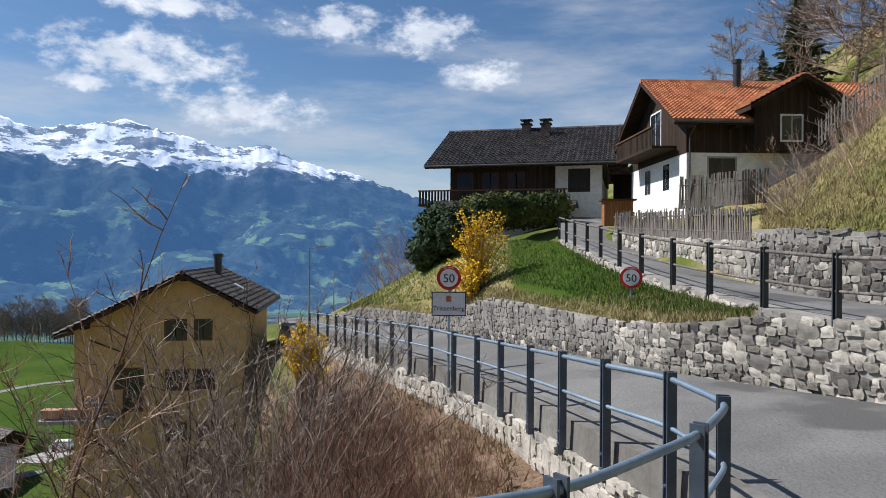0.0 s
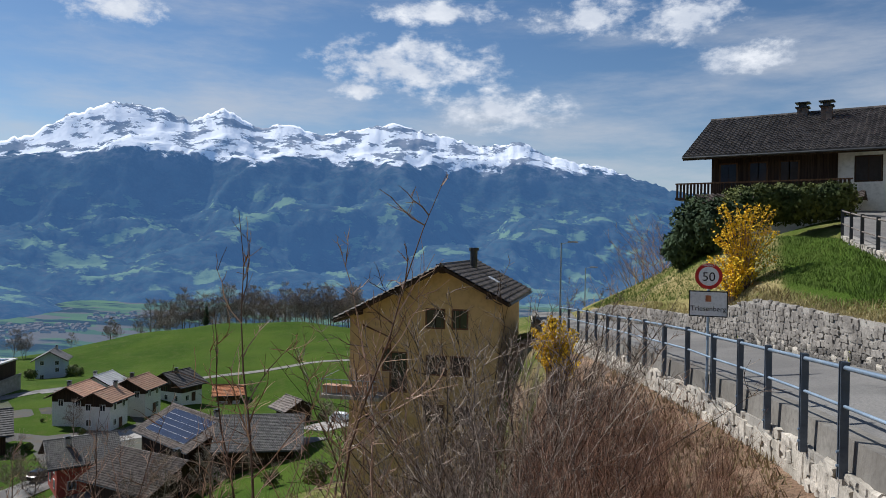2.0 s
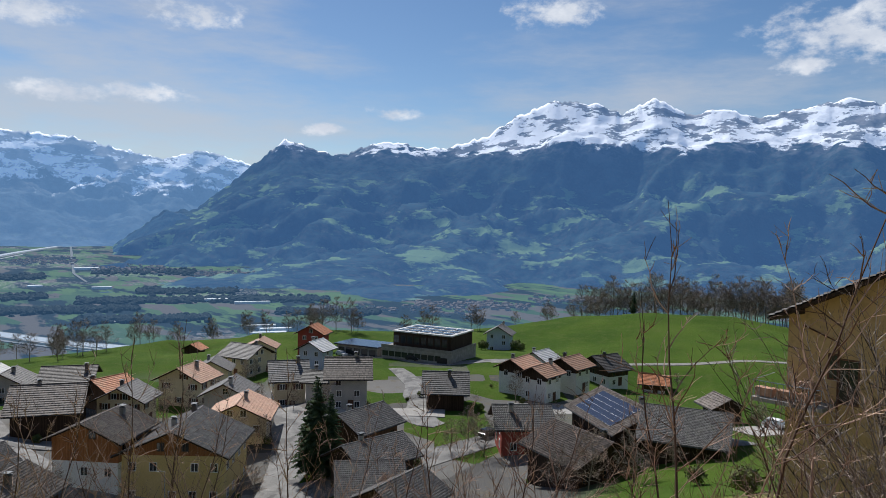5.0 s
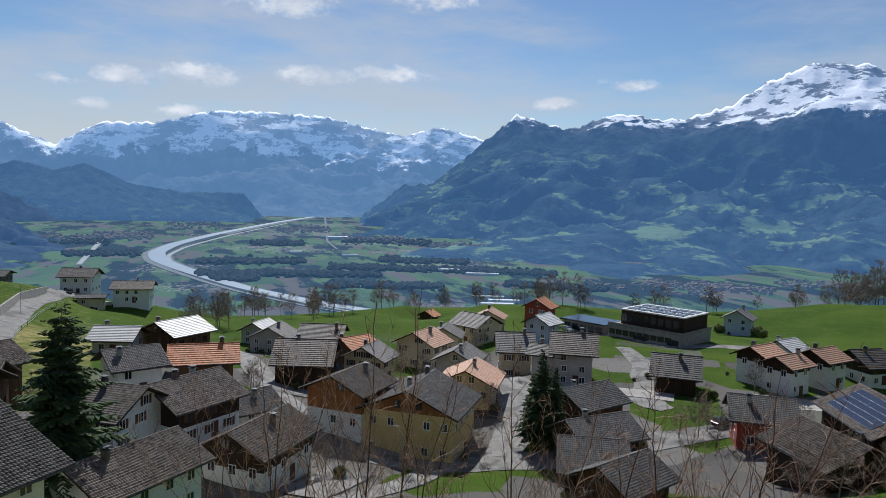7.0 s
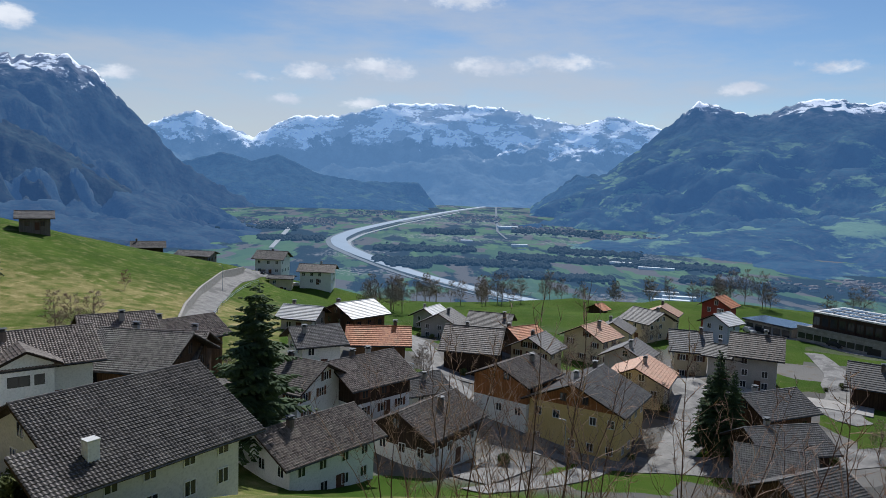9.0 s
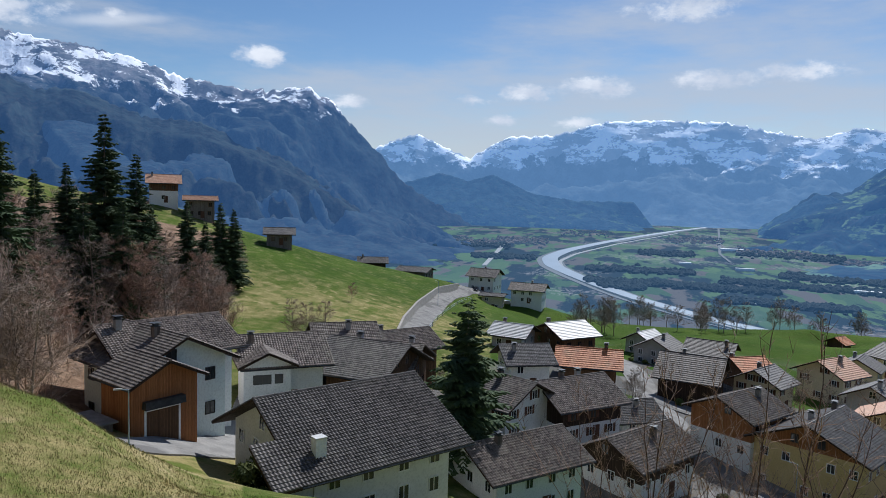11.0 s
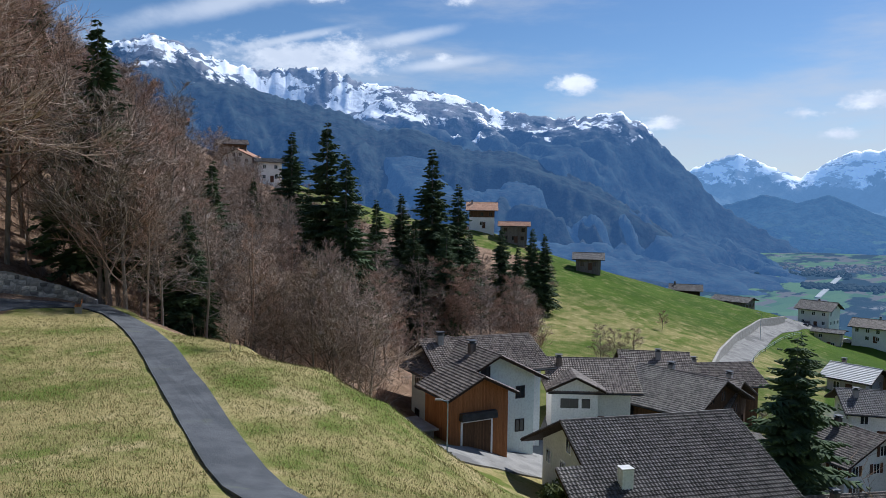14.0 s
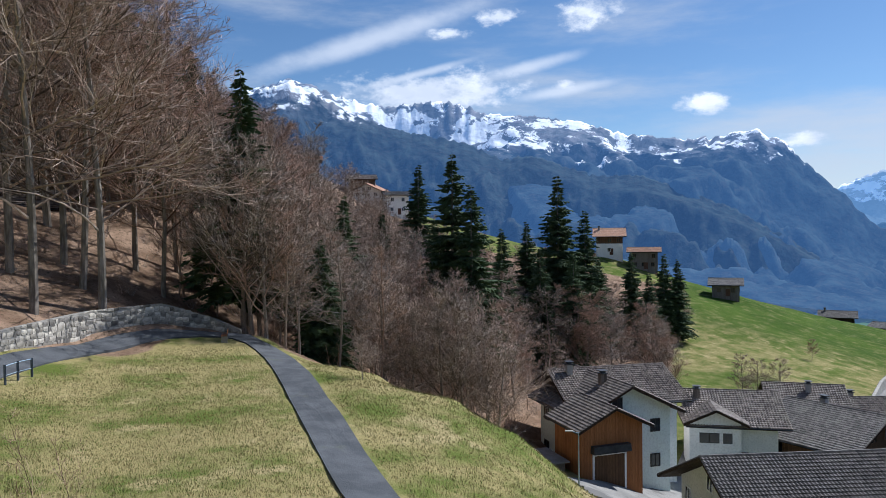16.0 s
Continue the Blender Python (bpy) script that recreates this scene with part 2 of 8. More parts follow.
bank_grey = twig_bark("bank_grey", (0.045, 0.032, 0.023), (0.25, 0.195, 0.152), (0.62, 0.53, 0.44))
needles = surface("needles", (0.035, 0.062, 0.028), (0.085, 0.125, 0.052), 0.6, 0.9, 0.0)
hedge_leaf = surface("hedge_leaf", (0.035, 0.06, 0.016), (0.15, 0.165, 0.035), 0.8, 0.8, 0.0)
flower_yellow = surface("flower_yellow", (0.70, 0.44, 0.015), (0.85, 0.58, 0.03), 1.5, 0.8, 0.0)
stone_light = surface("stone_light", (0.29, 0.265, 0.225), (0.54, 0.49, 0.42), 1.5, 0.95, 0.7, spot=(0.19, 0.185, 0.175), spot_at=(0.5, 0.7), vary=(0.55, 1.45))
stone_dark = surface("stone_dark", (0.13, 0.118, 0.105), (0.25, 0.23, 0.205), 1.5, 0.95, 0.7, spot=(0.32, 0.30, 0.27), vary=(0.55, 1.4))
mortar = surface("mortar", (0.28, 0.26, 0.23), (0.40, 0.375, 0.335), 1.2, 0.95, 0.5)

# ground covers

def ground_cover(name):
    """One sheet of land: lush and dry grass, leaf litter and, far off, the valley's fields under emitted blue haze, by
    the mask painted on it.
    """
    mat = bpy.data.materials.new(name)
    mat.use_nodes = True
    n = Nodes(mat.node_tree)
    co = n.add("TexCoord").outputs["Object"]
    mask = n.add("SeparateColor", {0: n.add("Attribute", attribute_name="cover").outputs["Color"]})
    big, mid, fine_ = n.noise(co, 0.045, 5.0), n.noise(co, 0.35, 6.0, 0.6), n.noise(co, 3.5, 6.0, 0.65)
    tuft = n.noise(n.add("Mapping", {"Vector": co, "Scale": (1, 1, 0.3)}).outputs[0], 14.0, 3.0)
    blur = n.math("MULTIPLY", n.math("SUBTRACT", mid, 0.5), 0.6)
    lush = n.mix(n.step(big, 0.3, 0.7), (0.04, 0.082, 0.01, 1), (0.074, 0.12, 0.017, 1))
    lush = n.mix(n.math("MULTIPLY", n.step(mid, 0.45, 0.75), 0.5), lush, (0.10, 0.115, 0.034, 1))
    dry = n.mix(n.step(n.noise(co, 0.22, 6.0, 0.65), 0.36, 0.58), (0.12, 0.15, 0.032, 1), (0.33, 0.272, 0.122, 1))
    dry = n.mix(n.step(mid, 0.54, 0.68), dry, (0.40, 0.325, 0.165, 1))
    dry = n.mix(n.math("MULTIPLY", n.step(fine_, 0.47, 0.7), 0.45), dry, (0.12, 0.145, 0.036, 1))
    wood = n.mix(n.step(mid, 0.35, 0.65), (0.17, 0.108, 0.072, 1), (0.36, 0.245, 0.17, 1))
    wood = n.mix(n.step(fine_, 0.5, 0.7), wood, (0.075, 0.06, 0.035, 1))
    c = n.mix(n.step(n.math("ADD", mask.outputs[0], blur), 0.22, 0.78), lush, dry)
    c = n.mix(n.step(n.math("ADD", mask.outputs[1], blur), 0.4, 0.6), c, wood)
    c = n.mix(n.math("MULTIPLY", n.step(tuft, 0.45, 0.7), 0.45), c, n.mix(0.6, c, (0.02, 0.025, 0.008, 1)))
    # trodden yards, gravel and asphalt between the houses
    plots = n.add("TexVoronoi", {"Vector": n.add("Mapping", {"Vector": co, "Rotation": (0, 0, 0.6), "Scale": (0.062, 0.062, 0.0)}).outputs[0], "Scale": 1.0, "Randomness": 1.0}, distance="CHEBYCHEV")
    plot = n.add("SeparateColor", {0: plots.outputs["Color"]})
    yard = n.mix(plot.outputs[1], (0.095, 0.092, 0.088, 1), (0.20, 0.192, 0.18, 1))
    yard = n.mix(n.math("MULTIPLY", n.step(mid, 0.5, 0.68), 0.6), yard, (0.16, 0.13, 0.09, 1))
    settled = n.add("Attribute", attribute_name="cover").outputs["Alpha"]
    c = n.mix(n.math("MULTIPLY", n.step(n.math("ADD", plot.outputs[0], n.math("MULTIPLY", blur, 0.25)), 0.46, 0.50), settled), c, yard)
    # fields
    turned = n.add("Mapping", {"Vector": co, "Rotation": (0, 0, 0.35), "Scale": (0.011, 0.026, 0.0)}).outputs[0]
    v = n.add("TexVoronoi", {"Vector": turned, "Scale": 1.0, "Randomness": 0.8}, distance="CHEBYCHEV")
    own = n.add("SeparateColor", {0: v.outputs["Color"]})
    f = n.mix(own.outputs[0], (0.045, 0.09, 0.05, 1), (0.085, 0.15, 0.06, 1))
    f = n.mix(n.step(own.outputs[1], 0.70, 0.74), f, (0.10, 0.095, 0.085, 1))
    strips = n.noise(n.add("Mapping", {"Vector": co, "Rotation": (0, 0, 0.3), "Scale": (0.0035, 0.011, 0.0)}).outputs[0], 1.0, 8.0, 0.62)
    f = n.mix(n.step(strips, 0.50, 0.54), f, (0.012, 0.026, 0.03, 1))
    town = n.math("MULTIPLY", n.step(n.noise(co, 0.0035, 3.0), 0.56, 0.64), n.step(n.noise(co, 0.16, 2.0), 0.50, 0.60))
    f = n.mix(n.math("MULTIPLY", town, 0.6), f, (0.30, 0.29, 0.28, 1))
    c = n.mix(n.step(mask.outputs[2], 0.35, 0.65), c, f)
    p = n.add("BsdfPrincipled", {"Base Color": c, "Roughness": 1.0, "Specular IOR Level": 0.05})
    # blue emission over the valley floor imitates distance haze
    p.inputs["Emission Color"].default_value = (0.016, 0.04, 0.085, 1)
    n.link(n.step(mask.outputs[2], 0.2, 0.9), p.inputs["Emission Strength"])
    n.link(n.add("Bump", {"Height": n.math("ADD", tuft, fine_), "Strength": 0.7, "Distance": 0.12}).outputs[0], p.inputs["Normal"])
    n.link(p.outputs[0], n.add("OutputMaterial").inputs[0])
    return mat


ground_mat = ground_cover("ground_cover")


def mountain(name, haze, forest, meadow, snowline, fade, size=1.0, meadow_top=20.0, rockiness=0.5, rock_at=0.54, strata=2.4):
    """A far mountainside: woods, clearings, rock and snow, with blue haze emitted by its own surface."""
    mat = bpy.data.materials.new(name)
    mat.use_nodes = True
    n = Nodes(mat.node_tree)
    co = n.add("TexCoord").outputs["Object"]
    z = n.add("SeparateXYZ", {0: co}).outputs[2]
    up = n.add("SeparateXYZ", {0: n.add("NewGeometry").outputs["Normal"]}).outputs[2]
    rough = n.noise(co, 0.012 * size, 9.0, 0.65)
    broad = n.noise(co, 0.003 * size, 6.0, 0.6)
    c = n.mix(n.step(rough, 0.35, 0.65), rgba(forest, 0.7), rgba(forest, 2.2))
    c = n.mix(n.math("MULTIPLY", n.step(n.noise(co, 0.05 * size, 6.0, 0.7), 0.45, 0.65), 0.5), c, (0.06, 0.055, 0.045, 1))
    clearing = n.math("MULTIPLY", n.step(n.noise(n.add("Mapping", {"Vector": co, "Scale": (1, 1, 2.4)}).outputs[0], 0.0075 * size, 9.0, 0.64), 0.535, 0.60), n.step(z, meadow_top + 120, meadow_top - 30))
    c = n.mix(n.math("MULTIPLY", clearing, 0.75), c, rgba(meadow))
    rock = n.math("MULTIPLY", n.step(z, snowline - 120, snowline), n.step(rough, 0.45, 0.6))
    c = n.mix(n.math("MULTIPLY", rock, rockiness), c, (0.13, 0.12, 0.115, 1))
    ribs = n.noise(n.add("Mapping", {"Vector": co, "Scale": (1, 1, 0.7)}).outputs[0], 0.013 * size, 9.0, 0.62)
    line = n.math("ADD", z, n.math("MULTIPLY", n.math("SUBTRACT", broad, 0.5), fade * 1.6))
    line = n.math("ADD", line, n.math("MULTIPLY", n.math("SUBTRACT", ribs, 0.5), fade * 2.4))
    line = n.math("ADD", line, n.math("MULTIPLY", n.math("SUBTRACT", up, 0.6), fade * 0.8))
    snow = n.step(line, snowline - fade * 0.10, snowline + fade * 0.10)
    bands = n.noise(n.add("Mapping", {"Vector": co, "Rotation": (0.25, 0.3, 0.2), "Scale": (1, 1, strata)}).outputs[0], 0.0065 * size, 11.0, 0.7)
    cliff = n.math("MULTIPLY", n.step(bands, rock_at, rock_at + 0.022), rockiness)
    cliff = n.math("MAXIMUM", cliff, n.math("MULTIPLY", n.step(up, 0.34, 0.22), rockiness))
    snow = n.math("MULTIPLY", snow, n.math("SUBTRACT", 1.0, cliff))
    c = n.mix(snow, c, (0.80, 0.81, 0.82, 1))
    # even blue emission of the slope stands in for the haze before it
    p = n.add("BsdfPrincipled", {"Base Color": c, "Roughness": 1.0, "Specular IOR Level": 0.0, "Emission Color": rgba(haze), "Emission Strength": 1.0})
    n.link(n.add("Bump", {"Height": rough, "Strength": 0.6, "Distance": 22.0}).outputs[0], p.inputs["Normal"])
    n.link(p.outputs[0], n.add("OutputMaterial").inputs[0])
    return mat


# ---- mesh helpers ----
def mesh_of(name, verts, faces, mats=(), smooth=False):
    me = bpy.data.meshes.new(name)
    me.from_pydata([tuple(v) for v in verts], [], faces)
    for m in mats:
        me.materials.append(m)
    if smooth:
        me.polygons.foreach_set("use_smooth", [True] * len(me.polygons))
    me.update()
    return me


class Build:
    """Collects boxes, tubes and plates for one mesh."""

    def __init__(self):
        self.v, self.f = [], []

    def quad(self, a, b, c, d):
        i = len(self.v)
        self.v += [a, b, c, d]
        self.f.append((i, i + 1, i + 2, i + 3))
        return self

    def box(self, lo, hi, m=None, taper=0.0):
        i = len(self.v)
        (x0, y0, z0), (x1, y1, z1) = lo, hi
        t = taper
        pts = [(x0, y0, z0), (x1, y0, z0), (x1, y1, z0), (x0, y1, z0), (x0 + t, y0 + t, z1), (x1 - t, y0 + t, z1), (x1 - t, y1 - t, z1), (x0 + t, y1 - t, z1)]
        self.v += [m @ Vector(p) for p in pts] if m else pts
        self.f += [tuple(i + k for k in q) for q in ((0, 3, 2, 1), (4, 5, 6, 7), (0, 1, 5, 4), (1, 2, 6, 5), (2, 3, 7, 6), (3, 0, 4, 7))]
        return self

    def tube(self, pts, radii, sides=6, cap=True):
        pts = [Vector(p) for p in pts]
        if not hasattr(radii, "__len__"):
            radii = [radii] * len(pts)
        first = len(self.v)
        side = None
        for k, p in enumerate(pts):
            way = (pts[min(k + 1, len(pts) - 1)] - pts[max(k - 1, 0)]).normalized()
            if side is None:
                side = way.cross(Vector((0, 0, 1)) if abs(way.z) < 0.9 else Vector((1, 0, 0))).normalized()
            else:
                side = (side - way * side.dot(way)).normalized()
            up = way.cross(side)
            for s in range(sides):
                a = 2 * math.pi * s / sides
                self.v.append(p + (side * math.cos(a) + up * math.sin(a)) * radii[k])
        for k in range(len(pts) - 1):
            for s in range(sides):
                a, b = first + k * sides + s, first + k * sides + (s + 1) % sides
                self.f.append((a, b, b + sides, a + sides))
        if cap:
            self.f.append(tuple(range(first + sides - 1, first - 1, -1)))
            self.f.append(tuple(range(first + (len(pts) - 1) * sides, first + len(pts) * sides)))
        return self

    def mesh(self, name, *mats, smooth=False):
        return mesh_of(name, self.v, self.f, mats, smooth)


def part(name, data, parent, label="", m=None):
    ob = new(name, data)
    ob.parent = parent
    if m is not None:
        ob.matrix_basis = m
    if label:
        tagged(ob, label)
    return ob


def thing(name, label, category, m=None, group="", kind="", data=None):
    ob = new(name, data)
    if m is not None:
        ob.matrix_basis = m
    return tagged(ob, label, category, group, kind)


# ---- houses: x, y, ground z, heading, ridge length, half width, roof pitch, ridge height ----
HOUSES = {
    "yellow_barn": (-110.0, 34.9, -42.6, 144, 15.0, 8.4, 24, 12),
    "timber_house": (-115.5, 24.1, -38.6, 138, 12.0, 6.0, 24, 9),
    "low_house": (-94.7, 7.9, -38.2, 141, 14.0, 5.5, 27, 8),
    "dark_barn": (-148.4, 21.8, -41.3, 72, 13.0, 7.0, 30, 10),
    "cream_a": (-150.8, 35.8, -41.3, 142, 9.0, 5.5, 27, 8),
    "cream_b": (-162.0, 51.4, -41.9, 132, 10.0, 6.0, 26, 9),
    "grey_a": (-179.2, 63.1, -42.4, 151, 9.0, 5.0, 27, 7),
    "cream_c": (-185.7, 74.4, -41.7, 28, 11.0, 6.0, 25, 8),
    "cream_d": (-198.0, 83.8, -41.6, 147, 8.0, 5.0, 25, 7),
    "cream_e": (-145.0, 67.6, -40.7, 70, 9.0, 6.0, 30, 10),
    "grey_b": (-140.4, 52.8, -39.3, 144, 10.0, 5.0, 27, 7),
    "brown_a": (-125.5, 49.6, -39.4, 148, 12.0, 6.0, 25, 7),
    "grey_c": (-184.0, 18.9, -41.7, 154, 10.0, 6.0, 27, 7),
    "solar_b": (-199.3, 16.7, -42.4, 145, 9.0, 5.0, 27, 6),
    "dark_a": (-182.4, 30.9, -40.7, 70, 12.0, 6.0, 24, 6),
    "orange_b": (-161.3, 34.7, -39.7, 118, 9.0, 5.0, 26, 6),
    "orange_c": (-130.0, 1.3, -33.6, 89, 12.0, 5.0, 27, 6),
    "metal_a": (-149.3, -14.2, -32.6, 75, 9.0, 5.0, 22, 5),
    "metal_b": (-155.0, -3.8, -33.5, 131, 11.0, 6.0, 22, 6),
    "grey_d": (-119.6, -9.6, -32.5, 113, 9.0, 5.0, 26, 7),
    "white_a": (-105.0, -1.4, -34.7, 131, 13.0, 6.0, 27, 8),
    "white_b": (-99.5, -10.2, -33.8, 56, 11.0, 6.0, 27, 8),
    "row_a": (-82.0, -7.2, -36.2, 135, 15.0, 5.8, 25, 8),
    "front_house": (-59.2, -20.7, -28.9, 140, 16.4, 8.8, 26, 11.5),
    "left_a": (-106.2, -28.5, -28.9, 135, 13.0, 5.0, 25, 7),
    "left_b": (-94.1, -27.3, -28.0, 86, 13.0, 6.0, 25, 7),
    "dormer_house": (-130.3, 74.3, -38.2, 60, 10.0, 6.0, 30, 10),
    "barn_a": (-103.1, 61.4, -38.1, 109, 12.0, 5.0, 28, 7),
    "barn_b": (-91.8, 56.8, -39.6, 98, 12.0, 5.0, 28, 7),
    "barn_c": (-119.0, 91.3, -38.0, 52, 10.0, 6.0, 30, 7),
    "white_c": (-120.0, 113.3, -38.1, 107, 9.0, 4.5, 26, 8),
    "white_d": (-112.9, 113.3, -38.6, 105, 9.0, 4.0, 26, 8),
    "white_e": (-115.3, 124.9, -38.2, 103, 9.0, 4.5, 26, 8),
    "red_house": (-85.5, 81.4, -36.4, 56, 10.0, 5.0, 30, 7),
    "brown_b": (-66.5, 74.7, -34.9, -8, 13.0, 6.0, 25, 7),
    "solar_barn": (-70.0, 88.5, -35.0, -23, 17.0, 6.5, 25, 9),
    "slab_roof": (-58.4, 87.3, -29.9, 29, 12.0, 8.0, 20, 5),
    "orange_shed": (-112.5, 153.1, -42.1, 36, 8.0, 4.0, 26, 5),
    "small_dark": (-67.7, 111.0, -31.9, -29, 6.0, 3.5, 26, 4),
    "blue_house": (-186.6, 166.3, -43.7, 128, 9.0, 5.0, 30, 9),
    "dark_b": (-119.1, 141.6, -39.0, 85, 9.0, 6.0, 27, 7),
    "light_b": (-127.3, 127.2, -36.9, 105, 8.0, 4.0, 27, 6),
    "red_b": (-200.7, 101.8, -41.0, 133, 8.0, 5.0, 28, 9),
    "white_f": (-173.5, 88.9, -39.0, 123, 8.0, 4.5, 28, 7),
    "hut": (-256.8, 83.5, -49.7, 132, 6.0, 4.0, 27, 5),
    "garage_main": (-68.8, -44.6, -25.8, 148, 14.0, 6.0, 25, 11),
    "garage_cross": (-65.2, -42.7, -25.0, 63, 12.0, 6.0, 26, 10),
    "garage_wood": (-59.1, -39.3, -23.1, 64, 7.0, 4.0, 26, 7),
    "white_g": (-82.2, -36.7, -26.4, 124, 11.0, 6.0, 25, 8),
    "left_c": (-99.2, -34.4, -27.9, 119, 10.0, 5.0, 25, 8),
    "left_d": (-88.0, -26.9, -27.7, 77, 12.0, 7.0, 25, 8),
    "hill_white": (-287.3, -39.7, -40.5, 78, 13.0, 6.0, 24, 9),
    "hill_cream": (-269.2, -20.5, -41.1, 84, 14.0, 6.0, 20, 7),
    "hill_box": (-262.9, -33.1, -43.7, 87, 10.0, 4.0, 10, 6),
    "hill_barn": (-209.8, -94.3, -18.7, 114, 10.0, 5.0, 20, 5.2),
    "hill_orange": (-210.5, -134.8, -7.0, 123, 11.0, 6.0, 25, 9),
    "hill_orange_b": (-212.1, -122.7, -11.5, 120, 11.0, 5.0, 15, 7),
    "farm_a": (-287.0, -87.2, -35.0, 107, 13.0, 6.0, 18, 6),
    "farm_b": (-291.7, -70.0, -37.7, 83, 15.0, 6.0, 14, 5),
    "upper_white": (-156.1, -195.2, 7.2, 211, 11.0, 6.0, 25, 11),
    "upper_white_b": (-159.5, -186.0, 7.2, 149, 10.0, 5.0, 15, 8),
    "barn_d": (-85.3, 52.3, -40.4, 63, 10, 6, 28, 7),
    "barn_e": (-76.3, 51.4, -38.8, 111, 11, 5, 28, 6),
    "wood_house": (-21.8, -92.5, -1.3, 167, 12, 5, 24, 7),
    "upper_barn": (-161.0, -206.7, 16.4, 147, 11, 5, 20, 6),
    "upper_far": (-127.9, -191.1, 21.4, 146, 9, 4, 20, 4),
    "mid_a": (-121.7, 8.2, -40.0, 116, 9, 5, 26, 6),
    "mid_b": (-132.8, 69.7, -37.0, 52, 8, 4.5, 20, 6),
    "yellow_house": (-14.5, 43.7, -15.5, 97, 11.5, 6.4, 27, 14.2),
    "chalet": (6.6, 51.6, 2.3, -15, 12.8, 6.5, 26, 6.4),
    "orange_house": (17.7, 39.6, 2.0, 2, 13.9, 5.2, 30, 7.3),
}

# ---- the lie of the land ----
# heights of the slope: yaw, distance, z
NEAR = [(0, 1, -2.4), (-20, 5, -2.4), (45, 3, -2.9), (90, 3, -2.9), (135, 4, -3.1), (180, 4, -2.6), (-60, 4, -2.3), (-120, 6, -2.3),
        (0, 10, -4.0), (15, 10, -5.2), (30, 10, -5.4), (60, 10, -5.4), (90, 12, -6), (115, 12, -5.8), (135, 12, -5.6), (160, 12, -5.4)]
SLOPE = [(12, 22, -9.5), (11, 30, -9.5), (12, 46, -12), (22, 25, -11), (40, 40, -16), (40, 60, -23), (60, 50, -22), (60, 75, -33), (80, 40, -18), (80, 60, -28), (100, 40, -18),
         (120, 36, -16.0), (120, 20, -9.4), (132, 48, -16), (140, 23, -9.2), (146.4, 40, -9.2), (149, 54, -8.5), (150, 62, -8.1)]
PATH_BANK = [(155, 62, -7.6), (162, 57, -7.6), (170, 45, -7.8), (150, 30, -8.7), (165, 25, -8.0), (180, 30, -7), (141, 51, -9.6), (136, 52, -13.8), (134.5, 45, -10.0), (130, 40, -10.9), (126, 34, -12.0), (122, 30, -12.4),
             (141, 70, -16), (130, 72, -22), (150, 72, -10), (161, 62, -5.5), (170, 62, -3), (185, 60, 2)]
WOODS = [(150, 90, -4), (160, 90, 6), (165, 120, 25), (150, 150, 8), (140, 150, -8), (130, 150, -19), (120, 150, -24), (115, 140, -25.5),
         (172, 90, 12), (182, 110, 26), (172, 160, 48), (150, 250, 28), (160, 250, 55), (141, 200, 2), (131, 200, -12), (123, 200, -17), (117, 195, -19.5)]
HILL = [(115.8, 228, -18.6), (105, 240, -30), (103.5, 150, -29.6), (102.6, 180, -31), (100.9, 225, -33.5), (99.5, 265, -35.5), (112, 142, -25.5),
        (118, 330, -35), (108, 400, -62), (125, 340, -18), (92, 250, -47), (95, 330, -62), (90, 190, -41.5), (98, 180, -36), (110, 300, -31)]
KNOLL = [(43, 300, -37), (36.8, 300, -33.6), (30.7, 300, -33), (27.3, 290, -37), (49, 300, -43), (43, 205, -38.4), (29.5, 210, -35.5), (40, 420, -66),
         (30, 420, -62), (50, 420, -70), (67.6, 270, -41.6), (73.8, 280, -44.5), (79.5, 232, -42.5), (61, 260, -39), (56, 230, -39.5), (70, 400, -72)]
EAST = [(25, 150, -38), (15, 90, -24), (10, 150, -26), (3, 40, -2.4), (0, 42, -1.2), (-2, 36, -1.4), (-5, 42, 0.8), (9.3, 36, -5.0), (7.5, 60, -5.5), (5, 90, -6), (0, 120, 0), (-10, 100, 8),
        (-31.7, 11.6, -2.1), (-19.4, 13.7, -2.4), (-9.7, 18.8, -2.9), (-3.5, 24.6, -3.2), (6.4, 39.5, -4.0), (14, 36, -13)]
UPHILL = [(-34, 17, -0.9), (-24, 18, -0.7), (-18, 22, -0.4), (-12, 32, 0.2), (-32, 25, 4.8), (-40, 28, 6), (-27, 30, 0.9), (-28, 24, 1.6), (-34, 40, 9), (-24, 60, 6), (-30, 70, 16),
          (-18, 80, 10), (-36, 90, 30), (-60, 15, -1), (-90, 12, 0), (-90, 40, 12), (-130, 40, 12), (-160, 50, 8), (-60, 50, 14)]

land = [polar(*p) for p in NEAR + SLOPE + PATH_BANK + WOODS + HILL + KNOLL + EAST + UPHILL]
land += [Vector(h[:3]) for h in HOUSES.values()]
land = np.array([tuple(p) for p in land])
_far = np.linalg.norm(land[:, None, :2] - land[None, :, :2], axis=2)
_mean = land[:, 2].mean()
_weights = np.linalg.solve(_far - np.eye(len(land)) * 0.6, land[:, 2] - _mean)


def smooth(a, b, x):
    t = np.clip((x - a) / (b - a), 0, 1)
    return t * t * (3 - 2 * t)


